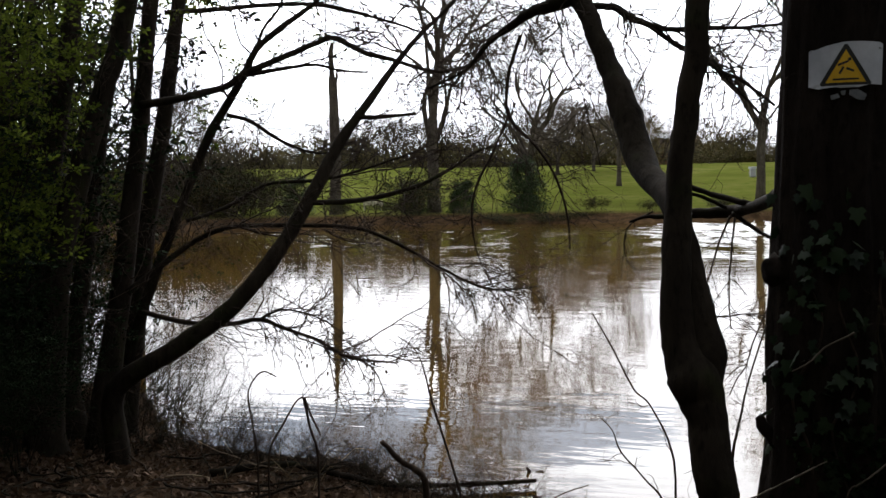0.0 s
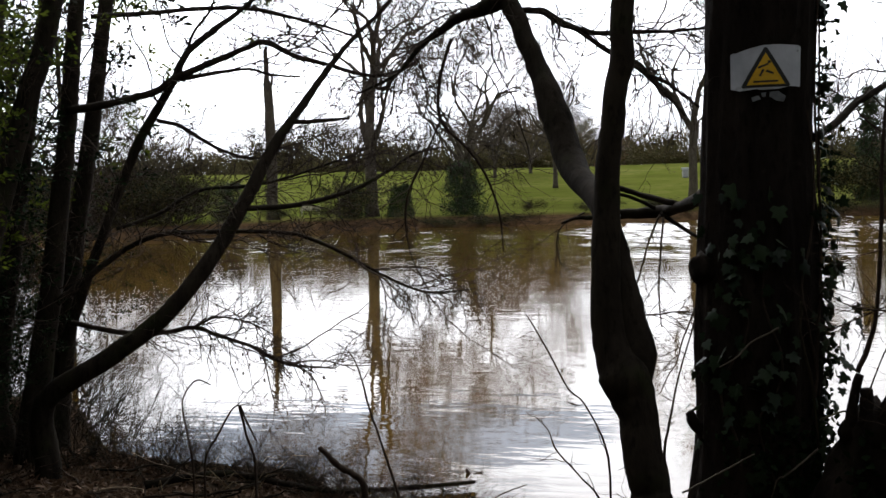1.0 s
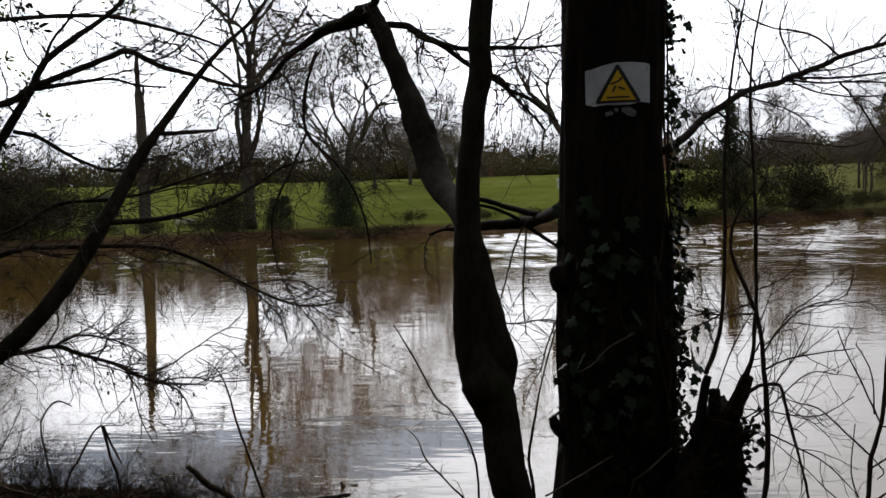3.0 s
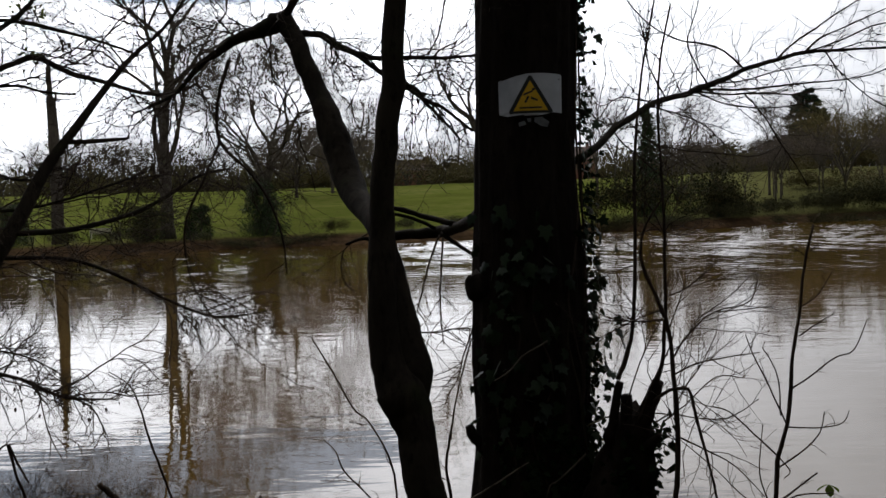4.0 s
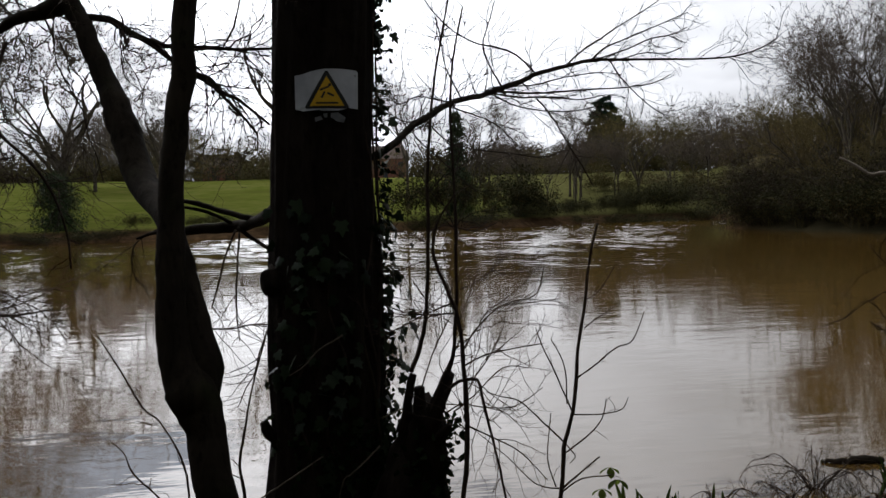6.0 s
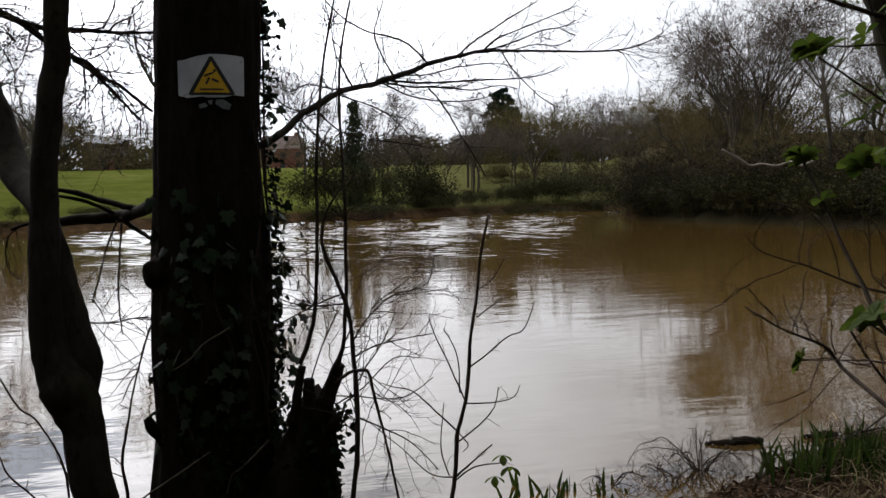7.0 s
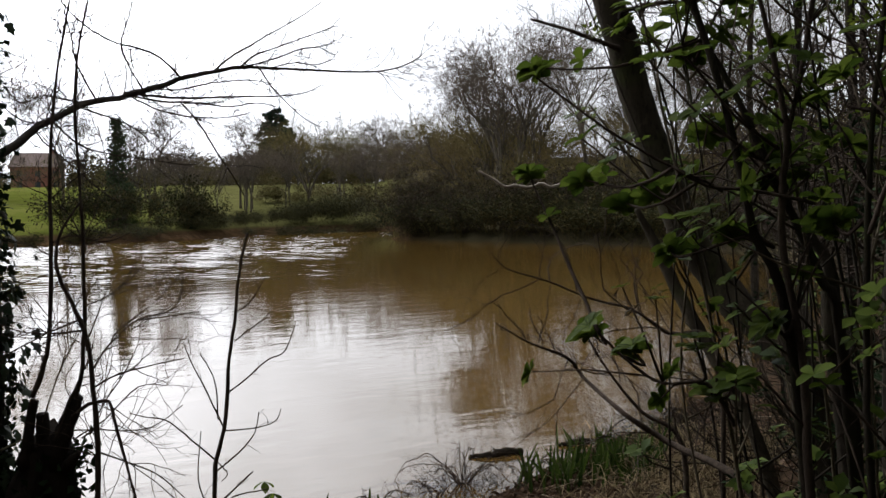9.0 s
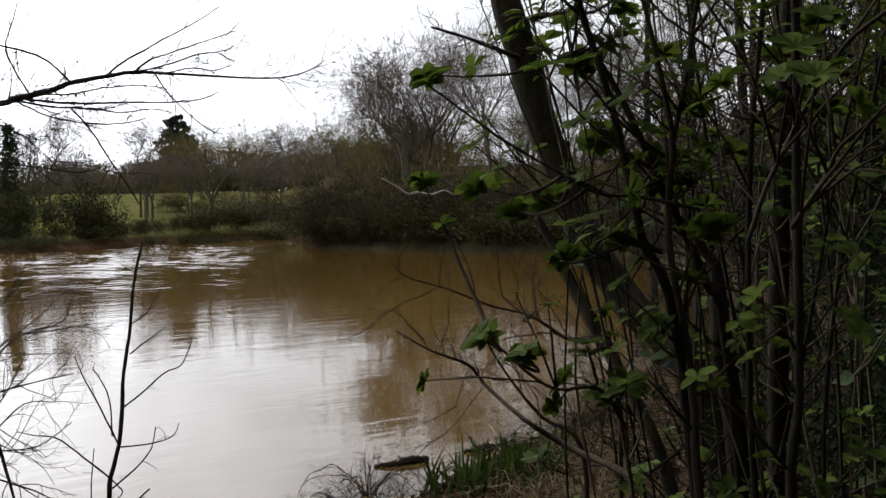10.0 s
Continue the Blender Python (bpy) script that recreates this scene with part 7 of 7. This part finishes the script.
# ---- floor of the near bank ----
rng = random.Random(251)
litter = Heap()
spots = np.random.RandomState(4).uniform(0, 1, (24000, 2))
spots[:13000] = spots[:13000] * (6.0, 4.5) + (-4.5, 4.5)
spots[13000:20000] = spots[13000:20000] * (6.5, 4.7) + (4.0, 0.5)
spots[20000:] = spots[20000:] * (4.2, 2.2) + (4.4, 3.1)
for x, y in spots[shore_distance(spots[:, 0], spots[:, 1]) > 0.02]:
    d = Vector((rng.gauss(0, 1), rng.gauss(0, 1), rng.gauss(0, 0.35))).normalized()
    litter.card(Vector((x, y, 0)), d * rng.uniform(0.03, 0.09), turned(d, 90, rng) * rng.uniform(0.025, 0.05), rng.uniform(-0.5, 0.8))
xs = np.array([v[:2] for v in litter.v])
zs = lie(xs[:, 0], xs[:, 1])
litter.v = [(a, b, c + z + 0.012) for (a, b, c), z in zip(litter.v, zs)]
tagged(new("leaf_litter", litter.mesh("leaf_litter", DEAD_LEAF)), "brown fallen leaves covering the muddy bank", "leaf litter", kind="stuff")


def stick(x, y, ln, turn, r, bend=0.15, lift=0.03, tilt=0.0, mat=None, label="fallen dead stick lying on the leaf litter", group="sticks on the bank"):
    ob = thing("stick", (x, y, ground_z(x, y)), label, "stick", group)
    h, rows = Heap(), []
    dx, dy = math.cos(turn), math.sin(turn)
    for i in range(6):
        u = i / 5 - 0.5
        px, py = x + dx * ln * u + rng.gauss(0, bend * ln * 0.12), y + dy * ln * u + rng.gauss(0, bend * ln * 0.12)
        rows.append((px - x, py - y, max(ground_z(px, py), 0.0) - ob.location.z + lift + tilt * (u + 0.5), r * (1 - 0.5 * (u + 0.5))))
    pts, rad = spline(rows, 3, 0.2, rng)
    h.tube(pts, rad, 6)
    for _ in range(3):
        i = rng.randrange(2, len(pts) - 2)
        sprout(h, pts[i], turned((pts[i + 1] - pts[i]).normalized(), 45, rng), ln * rng.uniform(0.15, 0.35), rad[i] * 0.5, 1, rng, 0.3, 0.05, 2)
    piece("wood", h, mat or BARK_TWIG, ob)


for k in range(40):
    x, y = rng.uniform(-3.0, 0.9), rng.uniform(5.6, 8.0)
    if shore_distance(np.array([x]), np.array([y]))[0] > 0.1:
        stick(x, y, rng.uniform(0.25, 1.0), rng.gauss(0.2, 1.1), rng.uniform(0.004, 0.013), 0.45, 0.03, rng.uniform(0, 0.2), BARK_NEAR if rng.random() < 0.8 else BARK_TWIG if rng.random() < 0.7 else CUT_WOOD)
for k in range(30):
    x, y = rng.uniform(4.5, 9.0), rng.uniform(1.5, 4.8)
    if shore_distance(np.array([x]), np.array([y]))[0] > 0.1:
        stick(x, y, rng.uniform(0.4, 1.3), rng.uniform(0, 3.1), rng.uniform(0.005, 0.014), 0.3, 0.03, rng.uniform(0, 0.12), BARK_TWIG if rng.random() < 0.6 else CUT_WOOD)
stick(-0.6, 7.35, 2.6, -0.12, 0.035, 0.15, 0.05, 0.0, BARK_NEAR, "long fallen branch lying along the water's edge")


def reed_bed():
    rng = random.Random(261)
    for cx, cy, n, tall in ((6.5, 4.5, 46, 0.4), (6.8, 4.38, 62, 0.5), (7.1, 4.15, 56, 0.48), (6.85, 4.1, 30, 0.36), (4.6, 5.35, 22, 0.22), (5.0, 5.2, 16, 0.18)):
        ob = thing("iris_clump", (cx, cy, max(ground_z(cx, cy), 0)), "clump of young green iris blades at the water's edge", "plant", "iris clumps on the bank")
        h = Heap()
        for k in range(n):
            a, r = rng.uniform(0, 6.28), rng.random() ** 0.5 * 0.32
            b = Vector((math.cos(a) * r, math.sin(a) * r, -0.05))
            ln, out = tall * rng.uniform(0.55, 1.15), Vector((rng.gauss(0, 0.25), rng.gauss(0, 0.25), 1)).normalized()
            w = turned(out, 90, rng)
            w = Vector((w.x, w.y, 0)).normalized() * 0.017
            s = len(h.v)
            for i in range(5):
                u = i / 4
                c = b + out * ln * u + Vector((out.x, out.y, -0.3)) * ln * 0.25 * u * u
                k2 = (1 - u ** 2.5) + 0.03
                h.v += [tuple(c - w * k2), tuple(c + out.cross(w) * 0.3 * k2), tuple(c + w * k2)]
            for i in range(4):
                q = s + 3 * i
                h.f += [(q, q + 1, q + 4, q + 3), (q + 1, q + 2, q + 5, q + 4)]
        tagged(piece("blade_tuft", h, REED, ob), kind="stuff")
    for cx, cy, n in ((7.5, 3.6, 160), (7.0, 3.2, 170), (6.4, 3.0, 150), (8.0, 4.2, 130), (6.0, 2.4, 130), (8.6, 4.5, 100), (-1.2, 7.4, 20), (7.9, 3.0, 150), (6.9, 3.7, 150), (7.5, 3.2, 150), (6.3, 3.5, 120), (5.9, 3.0, 120)):
        ob = thing("grass_tuft", (cx, cy, ground_z(cx, cy)), "flattened tuft of dry straw-coloured grass", "grass", "dry grass on the bank")
        h = Heap()
        for k in range(n):
            b = Vector((rng.gauss(0, 0.25), rng.gauss(0, 0.25), 0.0))
            d = Vector((rng.gauss(0, 1), rng.gauss(0, 1), rng.uniform(0.1, 0.9))).normalized()
            ln = rng.uniform(0.15, 0.4)
            pts = [b, b + d * ln * 0.5 + Vector((0, 0, 0.05)), b + d * ln + Vector((0, 0, -0.06))]
            h.tube(pts, [0.0035, 0.003, 0.0015], 3, False)
        tagged(piece("blade_tuft", h, STRAW, ob), kind="stuff")


reed_bed()


def bramble(x, y, seed, arcs, reach):
    rng = random.Random(seed)
    ob = thing("bramble", (x, y, max(ground_z(x, y), 0)), "wiry leafless bramble arching over the water's edge", "bush", "brambles on the bank")
    for k in range(arcs):
        a, ln = rng.uniform(0, 6.28), reach * rng.uniform(0.5, 1.2)
        rows = []
        for i in range(7):
            u = i / 6
            rows.append((math.cos(a) * ln * u + rng.gauss(0, 0.02), math.sin(a) * ln * u + rng.gauss(0, 0.02), -0.05 + ln * (1.7 * u - 1.6 * u * u) * rng.uniform(0.85, 1.1), 0.0055 * (1 - 0.7 * u)))
        h = Heap()
        pts, rad = spline(rows, 3, 0.3, rng)
        h.tube(pts, rad, 4)
        twigs_along(h, pts, rad, 5, 0.2, rng, 1, 0.0025, 0.2, 0.05, 2)
        piece("cane", h, BARK_TWIG, ob)


for i, (x, y, n, reach) in enumerate(((6.05, 5.05, 14, 0.6), (5.7, 5.0, 8, 0.4), (5.2, 5.2, 7, 0.35), (6.6, 4.85, 6, 0.45), (7.6, 4.7, 8, 0.6), (8.6, 4.6, 9, 0.7), (-0.3, 7.2, 9, 0.45), (-0.9, 7.8, 9, 0.45), (0.35, 6.7, 7, 0.35), (-1.7, 8.1, 8, 0.5), (-1.1, 7.5, 9, 0.5), (-0.1, 6.9, 10, 0.55), (0.3, 6.8, 9, 0.5), (0.7, 6.5, 9, 0.45), (-0.6, 7.5, 9, 0.55))):
    bramble(x, y, 400 + i, n, reach)
for i, (ox, oy, oz) in enumerate(((0.0, 0.0, 0.0), (0.04, -0.03, -0.08), (-0.05, 0.02, -0.14))):
    for k in range(3):
        a = 2.1 * k + i
        place_leaf(leaf_me, "leaf", sapling, Vector((3.92 + ox, 4.86 + oy, 0.54 + oz)), Vector((math.cos(a) * 0.5, math.sin(a) * 0.5, 1)), Vector((math.cos(a), math.sin(a), -0.5)), 0.09)


def log(x0, y0, x1, y1, r, label):
    ob = thing("floating_log", ((x0 + x1) / 2, (y0 + y1) / 2, 0.0), label, "log")
    h, o = Heap(), Vector(((x0 + x1) / 2, (y0 + y1) / 2, 0))
    pts, rad = spline([(x0 - o.x, y0 - o.y, 0.01, r * 0.5), (x0 * 0.6 + x1 * 0.4 - o.x, y0 * 0.6 + y1 * 0.4 - o.y, 0.02, r * 0.8), (x1 - o.x, y1 - o.y, 0.03, r)], 6, 0.55, random.Random(5))
    h.tube(pts, rad, 9)
    for k in range(4):
        i = 3 + 2 * k
        if i < len(pts) - 1:
            sprout(h, pts[i], turned((pts[i + 1] - pts[i]).normalized(), 50, random.Random(k)), r * 2.4, r * 0.3, 0, random.Random(k + 3), 0.4, 0.1)
    piece("wood", h, BARK_NEAR, ob)


log(6.69, 5.56, 7.14, 5.31, 0.035, "short broken log floating half sunk by the bank")
log(7.55, 5.2, 7.85, 5.05, 0.03, "piece of driftwood floating by the bank")
snag = thing("snag", (0.72, 7.7, -0.05), "forked tip of a sunken branch sticking out of the water", "branch")
h = Heap()
h.tube([(0.0, 0, -0.1), (-0.02, 0, 0.03), (-0.05, 0, 0.09)], [0.025, 0.022, 0.01], 6)
h.tube([(-0.02, 0, 0.03), (0.06, 0.0, 0.05), (0.09, 0, 0.06)], [0.016, 0.012, 0.006], 5)
piece("wood", h, BARK_TWIG, snag)

# dead stems standing at the edge
for i, (rows, lab) in enumerate((([(-1.31, 6.47, 0.51, 0.008), (-1.34, 6.46, 0.75, 0.008), (-1.36, 6.46, 0.96, 0.006), (-1.27, 6.48, 1.09, 0.006), (-1.17, 6.5, 1.05, 0.004)], "bent dead stem standing in the mud"), ([(-1.23, 6.48, 0.51, 0.008), (-1.14, 6.5, 0.7, 0.008), (-1.04, 6.52, 0.87, 0.006), (-0.99, 6.53, 0.9, 0.006)], "dead stem snapped over at the top"), ([(-0.9, 6.54, 0.48, 0.01), (-0.95, 6.53, 0.69, 0.01), (-0.99, 6.53, 0.9, 0.01), (-0.94, 6.53, 0.77, 0.008), (-0.88, 6.54, 0.63, 0.006)], "dead stem snapped over at the top"), ([(0.1, 5.4, 0.46, 0.009), (0.02, 5.4, 0.78, 0.007), (-0.07, 5.4, 1.08, 0.007), (-0.12, 5.4, 1.29, 0.005), (-0.17, 5.4, 1.41, 0.003), (-0.27, 5.39, 1.49, 0.003)], "long thin bare shoot arching from the bank"),
                                 ([(1.2, 4.85, 0.66, 0.006), (1.18, 4.86, 0.95, 0.006), (1.07, 4.88, 1.19, 0.005), (0.99, 4.9, 1.27, 0.005), (0.89, 4.92, 1.47, 0.005), (0.78, 4.94, 1.67, 0.003)], "thin bare shoot beside the forked tree"), ([(1.2, 5.06, 0.56, 0.007), (1.08, 5.09, 0.74, 0.005), (0.96, 5.11, 0.88, 0.005), (0.92, 5.12, 0.99, 0.003), (0.86, 5.13, 1.06, 0.003)], "thin bare shoot beside the forked tree"), ([(-0.15, 6.4, 0.34, 0.026), (-0.31, 6.39, 0.48, 0.024), (-0.44, 6.38, 0.62, 0.018)], "broken dead branch jutting from the bank"), ([(1.37, 4.37, 0.84, 0.009), (1.35, 4.38, 1.04, 0.007), (1.38, 4.37, 1.23, 0.006), (1.42, 4.36, 1.43, 0.004), (1.49, 4.34, 1.68, 0.004)], "thin bare shoot beside the trunk"))):
    x, y = rows[0][0], rows[0][1]
    ob = thing("dead_sapling", (x, y, max(0, ground_z(x, y))), lab, "sapling", "bare shoots at the water's edge")
    g = ground_z(x, y)
    run = limb(ob, [(x, y, g - 0.1, rows[0][3])] + rows if rows[0][2] > g + 0.1 else rows, "stem", BARK_TWIG, 6, 5, 0.2, 300 + i)
    twig_mesh(ob, [(run, dict(count=6, length=0.28, rng=random.Random(310 + i), level=1, r0=0.003, rise=0.1, kids=2))], None, "side_twig")

# dark hanging cones on the lowest boughs
rng = random.Random(271)
cone_me = None
bm = bmesh.new()
bmesh.ops.create_icosphere(bm, subdivisions=2, radius=1)
for v in bm.verts:
    v.co = Vector((v.co.x * 0.007, v.co.y * 0.007, v.co.z * 0.013 - 0.013)) * (1 + 0.15 * noise.noise(v.co * 4))
cone_me = bpy.data.meshes.new("cone")
bm.to_mesh(cone_me)
bm.free()
cone_me.materials.append(BARK_TWIG)
for k in range(70):
    pts, rad = boughs[5] if k < 44 else boughs[6]
    i = rng.randrange(len(pts) // 2, len(pts))
    ob = new("cone", cone_me)
    ob.parent = clump
    ob.location = pts[i] + Vector((rng.gauss(0, 0.18), rng.gauss(0, 0.18), -abs(rng.gauss(0, 0.07)))) - Vector(clump.location)
    k2 = rng.uniform(0.7, 1.5)
    ob.scale = (k2, k2, k2)

# ---- small things on the far lawn ----
bench = thing("park_bench", (-6.3, 84.8, ground_z(-6.3, 84.8)), "pale wooden park bench on the lawn", "bench")
PALE_WOOD = plain("pale_bench_wood", (0.42, 0.38, 0.3), (0.55, 0.5, 0.42), 8.0)


def box(name, size, at, mat, parent, label=""):
    bm = bmesh.new()
    bmesh.ops.create_cube(bm, size=1)
    bmesh.ops.scale(bm, vec=size, verts=bm.verts)
    bmesh.ops.bevel(bm, geom=bm.edges[:], offset=min(size) * 0.12, segments=1, affect="EDGES")
    bmesh.ops.translate(bm, vec=at, verts=bm.verts)
    return part(name, bm, mat, parent, label)


for k in range(3):
    box("seat_slat", (1.8, 0.12, 0.04), (0, -0.15 + 0.15 * k, 0.45), PALE_WOOD, bench)
    box("back_slat", (1.8, 0.04, 0.1), (0, 0.25, 0.58 + 0.13 * k), PALE_WOOD, bench)
for x in (-0.75, 0.75):
    box("leg", (0.08, 0.08, 0.5), (x, -0.15, 0.2), PALE_WOOD, bench)
    box("leg", (0.08, 0.08, 0.95), (x, 0.28, 0.42), PALE_WOOD, bench)
post = thing("waste_bin", (40.5, 123.5, ground_z(40.5, 123.5)), "grey litter bin with a pale top on the lawn", "bin")
box("body", (0.7, 0.7, 1.1), (0, 0, 0.55), SIGN_GREY, post)
box("lid", (0.9, 0.9, 0.25), (0, 0, 1.2), SIGN_WHITE, post, "pale lid")
